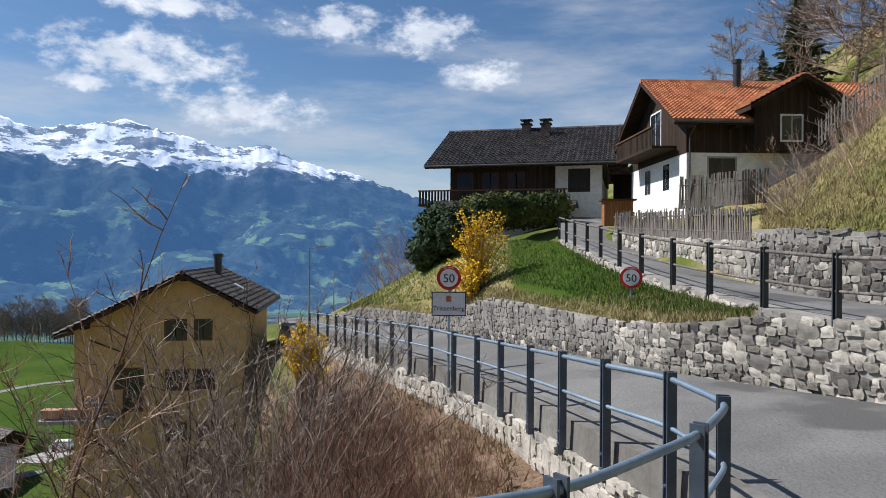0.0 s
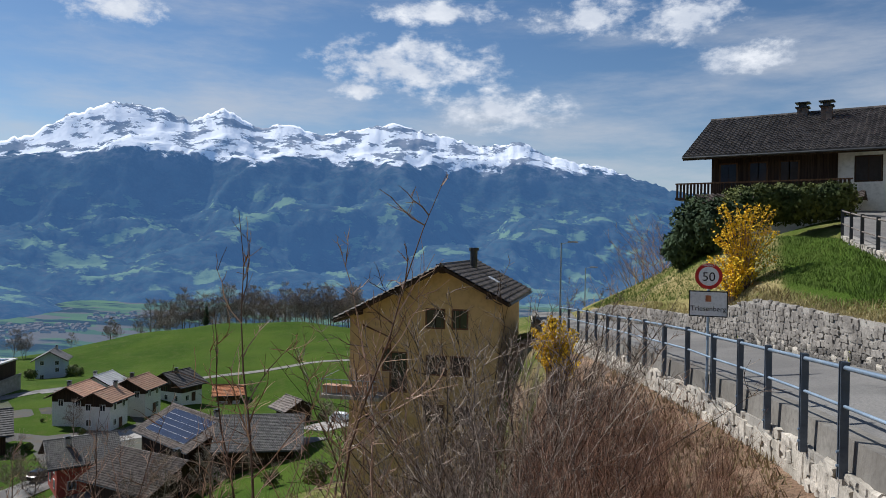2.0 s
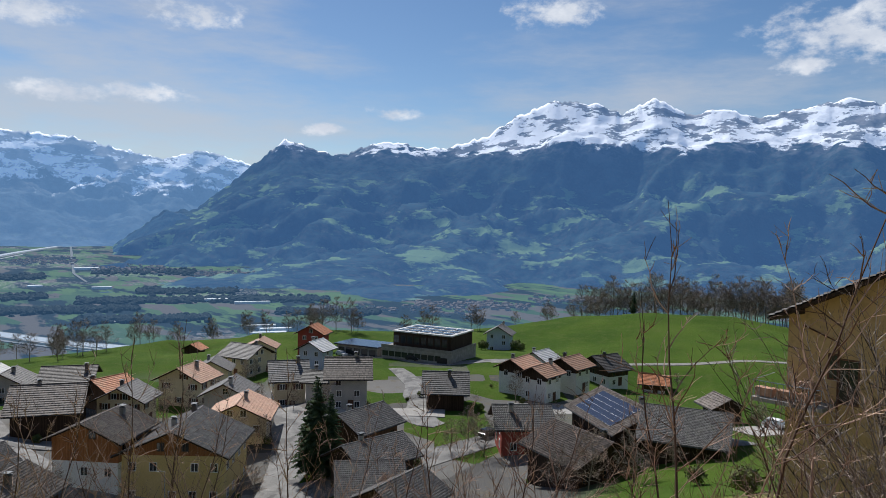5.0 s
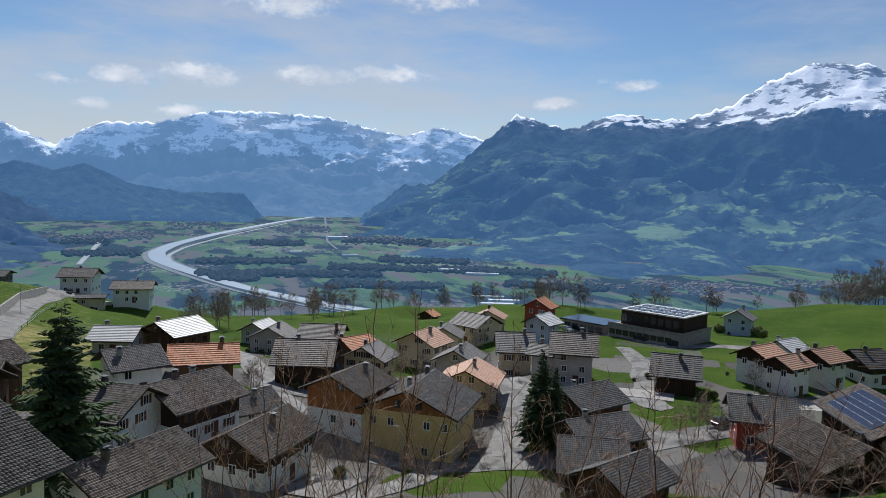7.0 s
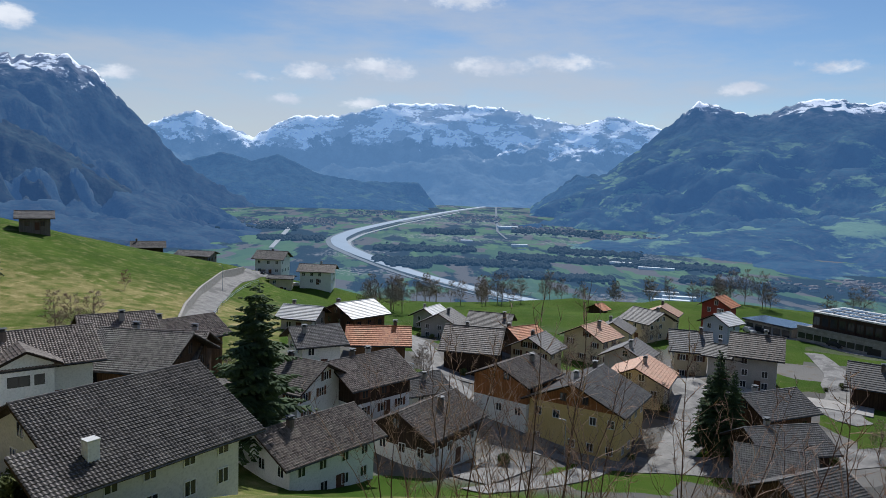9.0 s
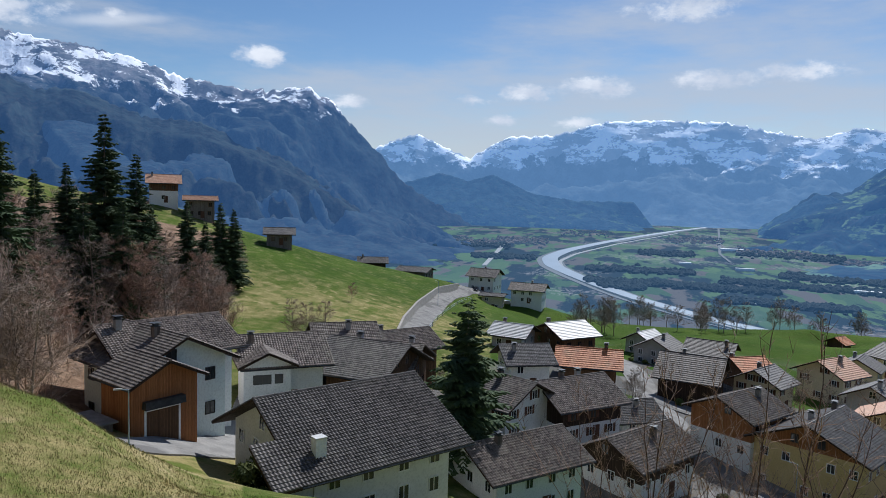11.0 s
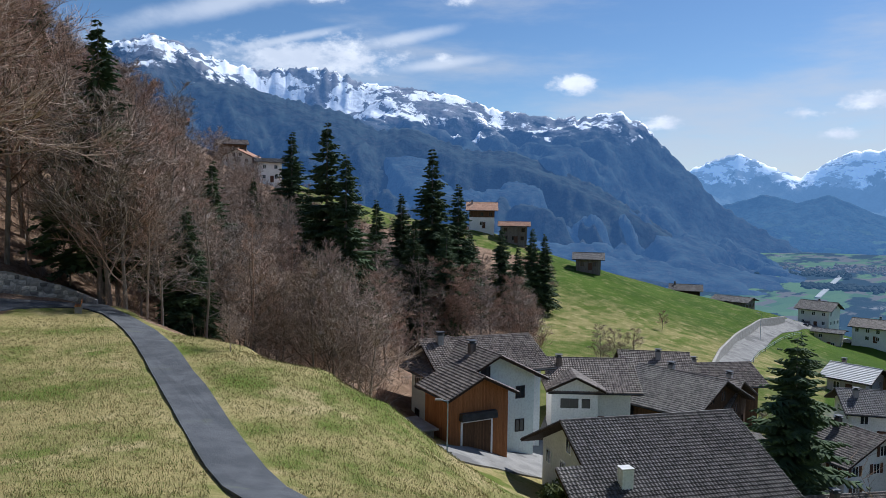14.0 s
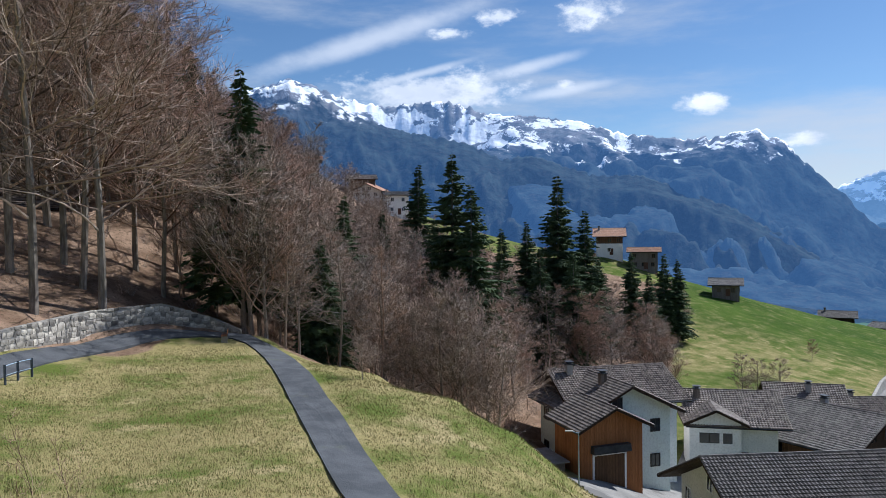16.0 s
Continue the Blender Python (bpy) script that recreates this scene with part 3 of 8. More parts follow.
def heights(x, y):
    """The ground's height over arrays of x and y."""
    x, y = np.asarray(x, float), np.asarray(y, float)
    shape = x.shape
    x, y = x.ravel(), y.ravel()
    out = np.empty(len(x))
    for i in range(0, len(x), 20000):
        d = np.hypot(x[i:i + 20000, None] - land[None, :, 0], y[i:i + 20000, None] - land[None, :, 1])
        out[i:i + 20000] = _mean + d @ _weights
    r, az = np.hypot(x, y), np.degrees(np.arctan2(-x, y))
    valley = smooth(-30, -8, az) * (1 - smooth(160, 178, az))
    far = -147.0 * valley + (1 - valley) * (20 + 0.16 * np.minimum(r, 1500))
    k = smooth(330, 620, r)
    return (out * (1 - k) + far * k).reshape(shape)


def lump(x, y, s):
    return noise.noise((x / s, y / s, 0.3))


# the two roads: edge lines of the lower one, and the terrace of the upper one by yaw
ROAD_LEFT = [(5, -8, -2.1), (4, -2, -2.15), (3, 3, -2.2), (2.5, 5.7, -2.2), (2.35, 7, -2.2), (2.05, 8.3, -2.3), (1.8, 9.9, -2.42), (1.55, 12, -2.6), (1.25, 13.5, -2.71), (.35, 16.9, -2.95),
             (-1.4, 21.9, -3.2), (-3.1, 27.3, -3.6), (-5.2, 33.2, -4.0), (-7.8, 39, -4.4), (-10.5, 47, -5), (-13, 58, -5.6)]
ROAD_RIGHT = [(12, -8, -1.9), (11, 0, -1.9), (8.5, 6, -1.95), (5.9, 9.5, -2.0), (5.3, 11, -2.1), (4.5, 12.7, -2.2), (4.0, 14.8, -2.35), (3.1, 18.3, -2.6), (2.4, 20.8, -2.8), (1.5, 24.3, -3.0),
              (-1.0, 31, -3.4), (-2.8, 35, -3.7), (-4.4, 38.8, -4.0), (-6, 43.5, -4.4), (-8, 49, -5), (-10, 59, -5.6)]
TERRACE_YAW = [-60, -45, -31.7, -24, -17.7, -13.75, -10.5, -9.2, -3.9, 0.6, 6.4, 9.0]
WALL_R = [8.5, 9.8, 11.5, 13.0, 14.4, 16.5, 18.5, 19.2, 24.5, 29.2, 39.2, 44]
WALL_TOP = [-0.9, -0.9, -0.9, -1.1, -1.35, -1.58, -1.6, -1.6, -1.64, -2.7, -3.2, -4.2]
UPPER_R = [8.7, 10.0, 11.7, 13.3, 16.6, 20.6, 27, 32, 36, 40, 45, 46]
UPPER_Z = [-1.0, -1.05, -1.05, -0.95, -0.75, -0.45, 0.1, 0.5, 0.7, -0.2, -3.0, -4.2]


def near_land(x, y, z):
    """Shapes the ground round the two roads: the bank under the rail, the cutting, the terrace."""
    az, r = np.degrees(np.arctan2(-x, y)), np.hypot(x, y)
    # terrace and grass slope above the lower wall
    on = (az > -58) & (az < 8.8)
    rw, zw = np.interp(az, TERRACE_YAW, WALL_R), np.interp(az, TERRACE_YAW, WALL_TOP)
    ru, zu = np.interp(az, TERRACE_YAW, UPPER_R), np.interp(az, TERRACE_YAW, UPPER_Z)
    k = np.clip((r - rw) / np.maximum(ru - rw, 0.05), 0, 1)
    slope = zw + (zu - zw) * k - 0.06
    deep = smooth(ru + 5.2, ru + 8.0, r)
    up = np.where(r > ru, zu * (1 - deep) + z * deep - 0.32 * (1 - deep), slope)
    z = np.where(on & (r > rw + 0.15), up, z)
    # road bed and the bank below the rail
    le, ri = np.array(ROAD_LEFT), np.array(ROAD_RIGHT)
    s = np.linspace(0, len(le) - 1, 120)
    L = np.stack([np.interp(s, np.arange(len(le)), le[:, c]) for c in range(3)], 1)
    R = np.stack([np.interp(s, np.arange(len(ri)), ri[:, c]) for c in range(3)], 1)
    close = np.argwhere(r < 75).ravel()
    px, py = x[close], y[close]
    ring = np.concatenate([le[:, :2], ri[::-1, :2]])
    inside = np.zeros(len(close), bool)
    for a, b in zip(ring, np.roll(ring, -1, 0)):
        cross = (a[1] > py) != (b[1] > py)
        inside ^= cross & (px < (b[0] - a[0]) * (py - a[1]) / (b[1] - a[1] + 1e-9) + a[0])
    dl = np.hypot(px[:, None] - L[None, :, 0], py[:, None] - L[None, :, 1])
    dr = np.hypot(px[:, None] - R[None, :, 0], py[:, None] - R[None, :, 1])
    i, j = dl.argmin(1), dr.argmin(1)
    nl, nr_ = dl.min(1), dr.min(1)
    bed = (L[i, 2] * nr_ + R[j, 2] * nl) / (nl + nr_) - 0.3
    zc = z[close]
    under_edge = (nl < 0.34) & (py > 3) & (py < 57)
    zc = np.where((inside | (nr_ < 0.25) | (nl < 0.3)) & ~under_edge, bed, zc)
    way = np.gradient(L[:, :2], axis=0)[i]
    left = way[:, 0] * (py - L[i, 1]) - way[:, 1] * (px - L[i, 0]) > 0
    bank = L[i, 2] - 0.85 - np.minimum(nl, 4) * 0.34
    hold = 1 - smooth(1.0, 4.0, nl)
    bank = bank * hold + np.minimum(zc, bank) * (1 - hold)
    zc = np.where(((left & ~inside & (nl >= 0.3) & (nl < 6)) | under_edge) & (py > 3), bank, zc)
    z[close] = zc
    return z


def land_z(x, y):
    x, y = np.atleast_1d(np.asarray(x, float)), np.atleast_1d(np.asarray(y, float))
    r, az = np.hypot(x, y), np.degrees(np.arctan2(-x, y))
    waves = np.sin(x * 0.9 + np.sin(y * 0.7)) * np.sin(y * 1.1) * 0.05 + np.sin(x * 0.21) * np.sin(y * 0.17 + 1) * 0.2
    z = heights(x, y) + waves * smooth(20, 32, r) * (1 - smooth(350, 500, r)) * smooth(14, 24, az)
    return near_land(x, y, z)


def ground_z(x, y):
    return float(land_z(x, y)[0])


rings = np.concatenate([np.linspace(0.01, 30, 110), np.geomspace(30.3, 420, 200), np.geomspace(428, 4900, 70)])
turns = np.concatenate([np.linspace(-60, 178, 700), np.linspace(179, 299, 70)])
aa, rr = np.meshgrid(np.radians(turns), rings, indexing="ij")
gx, gy = -np.sin(aa) * rr, np.cos(aa) * rr
gx[:, 0], gy[:, 0] = 0.05, 0.03
gz = land_z(gx.ravel(), gy.ravel()).reshape(gx.shape)
verts = np.stack([gx, gy, gz], -1).reshape(-1, 3)
nt, nr = gx.shape
ii, jj = np.meshgrid(np.arange(nt), np.arange(nr - 1), indexing="ij")
i2 = (ii + 1) % nt
faces = np.stack([ii * nr + jj, ii * nr + jj + 1, i2 * nr + jj + 1, i2 * nr + jj], -1).reshape(-1, 4)
faz = np.degrees(aa).ravel()
faz = np.where(faz > 180, faz - 360, faz)
fr = rr.ravel()
dry_mask = 0.45 + 0 * fr
dry_mask = np.where((faz > 20) & (faz < 97) & (fr > 60), 0.06, dry_mask)
dry_mask = np.where((faz > 97) & (faz < 119) & (fr > 140), 0.60 - 0.30 * smooth(165, 205, fr), dry_mask)
dry_mask = np.where((faz > 117) & (fr < 78), 0.9, dry_mask)
east = np.maximum(1 - smooth(-16, -11, faz), smooth(-6.5, -4.5, faz) * (1 - smooth(8, 13, faz)))
dry_mask = dry_mask * (1 - east) + 0.85 * east
verge = (fr - np.interp(faz, TERRACE_YAW, WALL_R)) / 9
green = smooth(0.10, 0.40, verge) * smooth(-27, -24, faz) * (1 - smooth(-6.5, -4.5, faz)) * (1 - smooth(-0.4, 0.4, fr - np.interp(faz, TERRACE_YAW, UPPER_R)))
dry_mask = dry_mask * (1 - green) + 0.05 * green
wood_mask = smooth(117, 119, faz) * smooth(-3, 3, fr - (76 - 14 * smooth(128, 133, faz) - 6 * smooth(135, 150, faz) + 6 * smooth(146, 150, faz) - 8 * smooth(154, 160, faz)))
wood_mask = np.maximum(wood_mask, smooth(4, 12, faz) * (1 - smooth(30, 60, faz)) * (1 - smooth(24, 34, fr)) * 0.8)
rail_r = np.interp(faz, [-9.5, -6.7, -4.6, -2.7, -.6, .8, 4.2, 6.9, 9.3, 14, 60], [10, 12, 13.5, 15, 17, 18.4, 22, 27.5, 33, 30, 26])
wood_mask = np.maximum(wood_mask, 0.72 * smooth(-40, -20, faz) * (1 - smooth(45, 70, faz)) * (1 - smooth(0.0, 1.0, fr - rail_r)))
wood_mask = np.maximum(wood_mask, 0.5 * smooth(7.2, 8.4, faz) * (1 - smooth(14, 16, faz)) * smooth(18, 22, fr) * (1 - smooth(44, 52, fr)))
wood_mask = np.where((fr > 225) & (faz > 112) & (faz < 138), 0.0, wood_mask)
settled_mask = smooth(38, 44, faz) * (1 - smooth(95, 100, faz)) * smooth(78, 88, fr) * (1 - smooth(170, 215, fr))
settled_mask = np.maximum(settled_mask, smooth(98, 101, faz) * (1 - smooth(117, 121, faz)) * smooth(74, 80, fr) * (1 - smooth(108, 120, fr)))
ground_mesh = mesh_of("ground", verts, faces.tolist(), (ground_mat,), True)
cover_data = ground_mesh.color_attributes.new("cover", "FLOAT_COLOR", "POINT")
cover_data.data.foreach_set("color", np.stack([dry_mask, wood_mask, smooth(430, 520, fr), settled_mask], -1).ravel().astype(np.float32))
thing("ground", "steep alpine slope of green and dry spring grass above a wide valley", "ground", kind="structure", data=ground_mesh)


def strip(name, label, category, pts, widths, mat, lift=0.06, drape=True, kind="structure", thick=0.25, step=1.5):
    """A road or path laid along a line of (x, y[, z]) points."""
    p = [Vector((q[0], q[1], q[2] if len(q) > 2 else 0)) for q in pts]
    w_ = widths if hasattr(widths, "__len__") else [widths] * len(p)
    line, wide = [], []
    for k in range(len(p) - 1):
        a, b = p[max(k - 1, 0)], p[min(k + 2, len(p) - 1)]
        n_ = max(2, int((p[k + 1] - p[k]).length / step))
        for s in range(n_ + (k == len(p) - 2)):
            t = s / n_
            q = 0.5 * (2 * p[k] + (p[k + 1] - a) * t + (2 * a - 5 * p[k] + 4 * p[k + 1] - b) * t * t + (3 * p[k] - 3 * p[k + 1] + b - a) * t ** 3)
            line.append(q)
            wide.append(w_[k] + (w_[k + 1] - w_[k]) * t)
    v, f = [], []
    m = 5
    for k, q in enumerate(line):
        way = line[min(k + 1, len(line) - 1)] - line[max(k - 1, 0)]
        side = Vector((-way.y, way.x, 0)).normalized()
        for s in range(m):
            e = q + side * wide[k] * (s / (m - 1) - 0.5)
            if drape:
                e.z = ground_z(e.x, e.y) + lift
            v.append(e)
        for s in (m - 1, 0):
            e = v[-m + s] if s else v[-2 * m + m] if False else v[len(v) - m + s] if s == m - 1 else v[len(v) - m - 1]
            v.append(Vector((e.x, e.y, e.z - thick)))
    c = m + 2
    for k in range(len(line) - 1):
        for s in range(c):
            a, b = k * c + s, k * c + (s + 1) % c
            f.append((a, a + c, b + c, b))
    me = mesh_of(name, v, f, (mat,))
    return thing(name, label, category, kind=kind, data=me), line


# ---- far mountains: yaw and height of the crest in degrees ----
MAIN_CREST = [(84, -3.5), (78, -2.4), (74.3, 0.4), (72.1, 0.6), (67.8, 4.2), (65.5, 6.3), (63.5, 5.6), (61.5, 5.1), (58.1, 6.3), (53.3, 5.9), (49.5, 7.1), (47.6, 8.4), (44.8, 9.7),
              (41.3, 9.5), (39.4, 8.7), (36.8, 9.9), (34.5, 8.5), (32.3, 9.0), (29.6, 8.2), (23.7, 9.3), (20.5, 8.5), (16.8, 7.6), (13.7, 8.0), (11.8, 6.9), (6.9, 5.9), (1.8, 4.1), (-9.6, 3.0), (-25, 2.5)]
SOUTH_CREST = [(112, 2.0), (107.3, 3.0), (103.7, 4.3), (99.5, 2.5), (96.4, 4.3), (93.2, 4.4), (89.1, 5.5), (84.8, 5.7), (80.4, 5.5), (74.5, 4.3), (71.5, 5.1), (68.1, 4.2), (60, 3)]
MIDDLE_CREST = [(109, -1.5), (104.8, 0.4), (101.7, 1.3), (99.5, 0.7), (97.6, 1.3), (94.4, -0.1), (91.1, -0.6), (86.6, -0.5), (85.4, -2.0), (84.5, -3.0)]
LEFT_CREST = [(96, -4.5), (98.1, -3.1), (99.9, -2.3), (104.3, 0.2), (107.1, 3.1), (110.3, 6.5), (112.3, 7.5), (115.2, 7.0), (118.5, 7.2), (122.2, 7.8), (124.8, 8.8), (131.8, 9.6), (135.4, 10.6),
              (139.5, 10.2), (142.0, 10.4), (147.2, 12.1), (149.8, 11.4), (152.3, 10.9), (167, 10.5), (180, 10)]
SPUR_CREST = [(162, 9.5), (155, 10.3), (150, 11.2), (147.6, 11.9), (145.4, 11.0), (142.6, 9.5), (139.5, 8.5), (136.5, 7.9), (133.8, 7.3), (131, 6.0), (128.5, 6.3), (126, 5.3), (123, 4.4), (120.5, 4.6), (118, 3.6), (114, 2.0), (110, -0.5), (106, -3.2)]
END_CREST = [(78.6, -3.5), (77.2, -1.9), (75.5, -0.6), (74.0, 0.5), (72.8, 0.2), (71.5, -0.6), (69, -1.6)]


def range_of_peaks(name, label, crest, near, far, mat, foot=-147.0, bulge=1.25, rough=1.0, seed=0.0, cols=420, rows=90, jag=0.2):
    """A mountain range: a slope with spurs and gullies that climbs from its foot to a jagged crest."""
    az0, az1 = crest[0][0], crest[-1][0]
    v, f = [], []
    ca = [c[0] for c in crest][::-1] if crest[0][0] > crest[-1][0] else [c[0] for c in crest]
    ce = [c[1] for c in crest][::-1] if crest[0][0] > crest[-1][0] else [c[1] for c in crest]
    grid = np.linspace(min(az0, az1) - 8, max(az0, az1) + 8, 400)
    broad = np.interp(grid, ca, ce)
    kern = np.hanning(61)
    broad = np.convolve(np.pad(broad, 30, mode="edge"), kern / kern.sum(), "valid")
    for i in range(cols + 1):
        az = az0 + (az1 - az0) * i / cols
        sharp, soft = float(np.interp(az, ca, ce)), float(np.interp(az, grid, broad))
        j = noise.fractal((az * 2.2, seed, 0), 0.8, 2.0, 5) * jag
        for k in range(rows + 1):
            t = k / rows
            d = near + (far - near) * t
            q = polar(az, d)
            el = soft + (sharp - soft) * t ** 4 + j * t ** 12
            top = far * math.tan(radians(el))
            gully = max(0.0, 1.55 - noise.ridged_multi_fractal((q.x * 0.0017, q.y * 0.0017, seed), 0.9, 2.1, 7, 1.0, 2.0))
            fine_ = noise.fractal((q.x * 0.012, q.y * 0.012, seed + 3), 0.8, 2.1, 4)
            z = foot + (top - foot) * t ** bulge
            fade_ = min(1.0, (1 - t) * 3.5)
            z -= gully * 150 * rough * fade_ * min(1.0, 0.15 + t * 1.4) - fine_ * 4 * rough * fade_ * t
            lim = d * math.tan(radians(sharp + j)) - (1 - t) * 4.0
            v.append((q.x, q.y, min(z, lim)))
    back = len(v)
    for i in range(cols + 1):
        q = polar(az0 + (az1 - az0) * i / cols, far + 60)
        v.append((q.x, q.y, foot - 40))
    r = rows + 1
    for i in range(cols):
        for k in range(rows):
            a = i * r + k
            f.append((a, a + 1, a + r + 1, a + r))
        f.append((i * r + rows, back + i, back + i + 1, (i + 1) * r + rows))
    return thing(name, label, "mountain range", kind="structure", data=mesh_of(name, v, f, (mat,), True))


# first colour of each range: its haze, put into the emission
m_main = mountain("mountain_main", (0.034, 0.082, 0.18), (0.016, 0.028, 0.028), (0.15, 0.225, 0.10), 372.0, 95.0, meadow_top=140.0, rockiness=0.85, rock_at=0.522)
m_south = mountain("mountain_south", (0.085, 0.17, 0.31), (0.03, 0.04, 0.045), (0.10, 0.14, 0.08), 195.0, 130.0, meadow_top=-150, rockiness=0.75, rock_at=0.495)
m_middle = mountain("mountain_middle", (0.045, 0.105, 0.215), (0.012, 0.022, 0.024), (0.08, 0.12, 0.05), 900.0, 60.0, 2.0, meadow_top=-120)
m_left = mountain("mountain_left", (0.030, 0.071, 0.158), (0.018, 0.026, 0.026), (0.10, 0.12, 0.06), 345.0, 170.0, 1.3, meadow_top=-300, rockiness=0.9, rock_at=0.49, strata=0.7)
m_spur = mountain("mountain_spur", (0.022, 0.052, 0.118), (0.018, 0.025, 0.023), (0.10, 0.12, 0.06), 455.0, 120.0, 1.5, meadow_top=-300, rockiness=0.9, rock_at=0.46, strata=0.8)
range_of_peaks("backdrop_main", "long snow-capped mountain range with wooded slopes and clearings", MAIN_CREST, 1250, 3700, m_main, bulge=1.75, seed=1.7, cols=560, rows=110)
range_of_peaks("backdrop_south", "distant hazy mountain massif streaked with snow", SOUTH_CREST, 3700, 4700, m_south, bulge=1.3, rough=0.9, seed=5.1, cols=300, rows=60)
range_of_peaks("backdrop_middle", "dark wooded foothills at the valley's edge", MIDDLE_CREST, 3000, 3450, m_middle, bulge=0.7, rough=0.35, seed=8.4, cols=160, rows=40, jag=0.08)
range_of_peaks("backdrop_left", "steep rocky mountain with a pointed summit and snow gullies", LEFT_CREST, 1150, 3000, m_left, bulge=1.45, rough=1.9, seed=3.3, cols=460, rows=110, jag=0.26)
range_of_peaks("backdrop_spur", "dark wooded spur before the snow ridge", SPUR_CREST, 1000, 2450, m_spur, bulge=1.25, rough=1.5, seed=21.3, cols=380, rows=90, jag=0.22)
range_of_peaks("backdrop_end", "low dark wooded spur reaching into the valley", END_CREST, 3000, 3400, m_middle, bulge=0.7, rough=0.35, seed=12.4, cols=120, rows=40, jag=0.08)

# ---- houses ----
def roof_mesh(L, W, pitch, H, near, mat, tile=0.3, short=None):
    """Two tiled slopes, laid in courses that overlap; near roofs show the roll of every tile."""
    b = Build()
    s = math.tan(radians(pitch))
    course = tile * 1.13 if near else 0.5
    n = max(4, round(W / course))
    cols = max(2, int(L / tile)) if near else 1
    if not near:
        for side in (-1, 1):
            prof = []
            for i in range(n):
                y0, y1 = W * i / n, W * (i + 1) / n
                prof += [(y0, H - y0 * s), (y1, H - y1 * s + .08)]
            first = len(b.v)
            for y, z in prof:
                b.v += [(-L / 2, side * y, z), (L / 2, side * y, z)]
            for k in range(len(prof) - 1):
                q = first + 2 * k
                face = (q, q + 1, q + 3, q + 2)
                b.f.append(face if side < 0 else face[::-1])
        return b.mesh("roof", mat)
    for side in (-1, 1):
        wide = short if short and side < 0 else W
        n = max(4, round(wide / course))
        for i in range(n):
            y0, y1 = wide * i / n, wide * (i + 1) / n + 0.03
            for c in range(cols):
                x0, x1 = -L / 2 + L * c / cols, -L / 2 + L * (c + 1) / cols
                z0, z1 = H - y0 * s, H - y1 * s
                roll = [(x0, 0.0), (x0 + (x1 - x0) * 0.45, 0.085), (x1, 0.0)] if near else [(x0, 0), (x1, 0)]
                first = len(b.v)
                for x, up in roll:
                    b.v += [(x, side * y0, z0 + up), (x, side * y1, z1 + up + 0.08), (x, side * y1, z1 + up * 0.3 - 0.02)]
                for k in range(len(roll) - 1):
                    q = first + k * 3
                    for a in (0, 1):
                        face = (q + a, q + a + 1, q + 3 + a + 1, q + 3 + a)
                        b.f.append(face if side > 0 else face[::-1])
    return b.mesh("roof", mat)


def roof_base(L, W, pitch, H, mat, thick=0.2, short=None):
    """The boarded underside, verge boards and ridge."""
    b = Build()
    s = math.tan(radians(pitch))
    for side in (-1, 1):
        x0, x1 = -L / 2 + 0.02, L / 2 - 0.02
        wide = short if short and side < 0 else W
        e = side * (wide - 0.04)
        top0, top1 = H - 0.03, H - wide * s - 0.03
        i = len(b.v)
        b.v += [(x0, 0, top0), (x1, 0, top0), (x1, e, top1), (x0, e, top1), (x0, 0, top0 - thick), (x1, 0, top0 - thick), (x1, e, top1 - thick), (x0, e, top1 - thick)]
        b.f += [tuple(i + k for k in q) for q in ((0, 1, 2, 3), (4, 7, 6, 5), (0, 4, 5, 1), (1, 5, 6, 2), (2, 6, 7, 3), (3, 7, 4, 0))]
    return b.mesh("roof_deck", mat)


def wall_mesh(x0, x1, w, zlo, eave, ridge, mat, near_w=None, near_eave=None):
    """A gabled block, or a plain one where ridge equals eave."""
    b, e2 = near_w or w, near_eave or eave
    v = [(x0, -b, zlo), (x0, w, zlo), (x0, w, eave), (x0, 0, ridge), (x0, -b, e2), (x1, -b, zlo), (x1, w, zlo), (x1, w, eave), (x1, 0, ridge), (x1, -b, e2)]
    f = [(0, 4, 3, 2, 1), (5, 6, 7, 8, 9), (0, 1, 6, 5), (1, 2, 7, 6), (0, 5, 9, 4), (2, 3, 8, 7), (4, 9, 8, 3)]
    return mesh_of("wall", v, f, (mat,))


WINDOWS = {}


def window_meshes(wd, ht, trim, shutters):
    key = (wd, ht, trim.name, shutters.name if shutters else "")
    if key not in WINDOWS:
        fr = Build()
        t = 0.09
        xs = (-wd / 2 - t, -wd / 2, -.035, .035, wd / 2, wd / 2 + t)
        zs = (-ht / 2 - t, -ht / 2, ht / 2, ht / 2 + t)
        fr.v = [(x, y, z) for y in (0.0, 0.07) for z in zs for x in xs]
        solid = {(i, j) for i in range(5) for j in range(3) if j != 1 or i in (0, 2, 4)}
        for i, j in solid:
            a, b2, c, d = j * 6 + i, j * 6 + i + 1, j * 6 + i + 7, j * 6 + i + 6
            fr.f += [(a, b2, c, d), (a + 24, d + 24, c + 24, b2 + 24)]
            for (p, q), o in (((a, b2), (i, j - 1)), ((b2, c), (i + 1, j)), ((c, d), (i, j + 1)), ((d, a), (i - 1, j))):
                if o not in solid:
                    fr.f.append((p, p + 24, q + 24, q))
        pane = Build().box((-wd / 2, 0.0, -ht / 2), (wd / 2, 0.025, ht / 2)).mesh("pane", glass)
        sh = None
        if shutters:
            sb = Build()
            x = wd / 2 + t
            sb.box((0, 0.02, -ht / 2 - .04), (wd * 0.5, 0.06, ht / 2 + .04))
            sh = (sb.mesh("shutter", shutters), x, wd * 0.5)
        WINDOWS[key] = (fr.mesh("window_frame", trim), pane, sh)
    return WINDOWS[key]


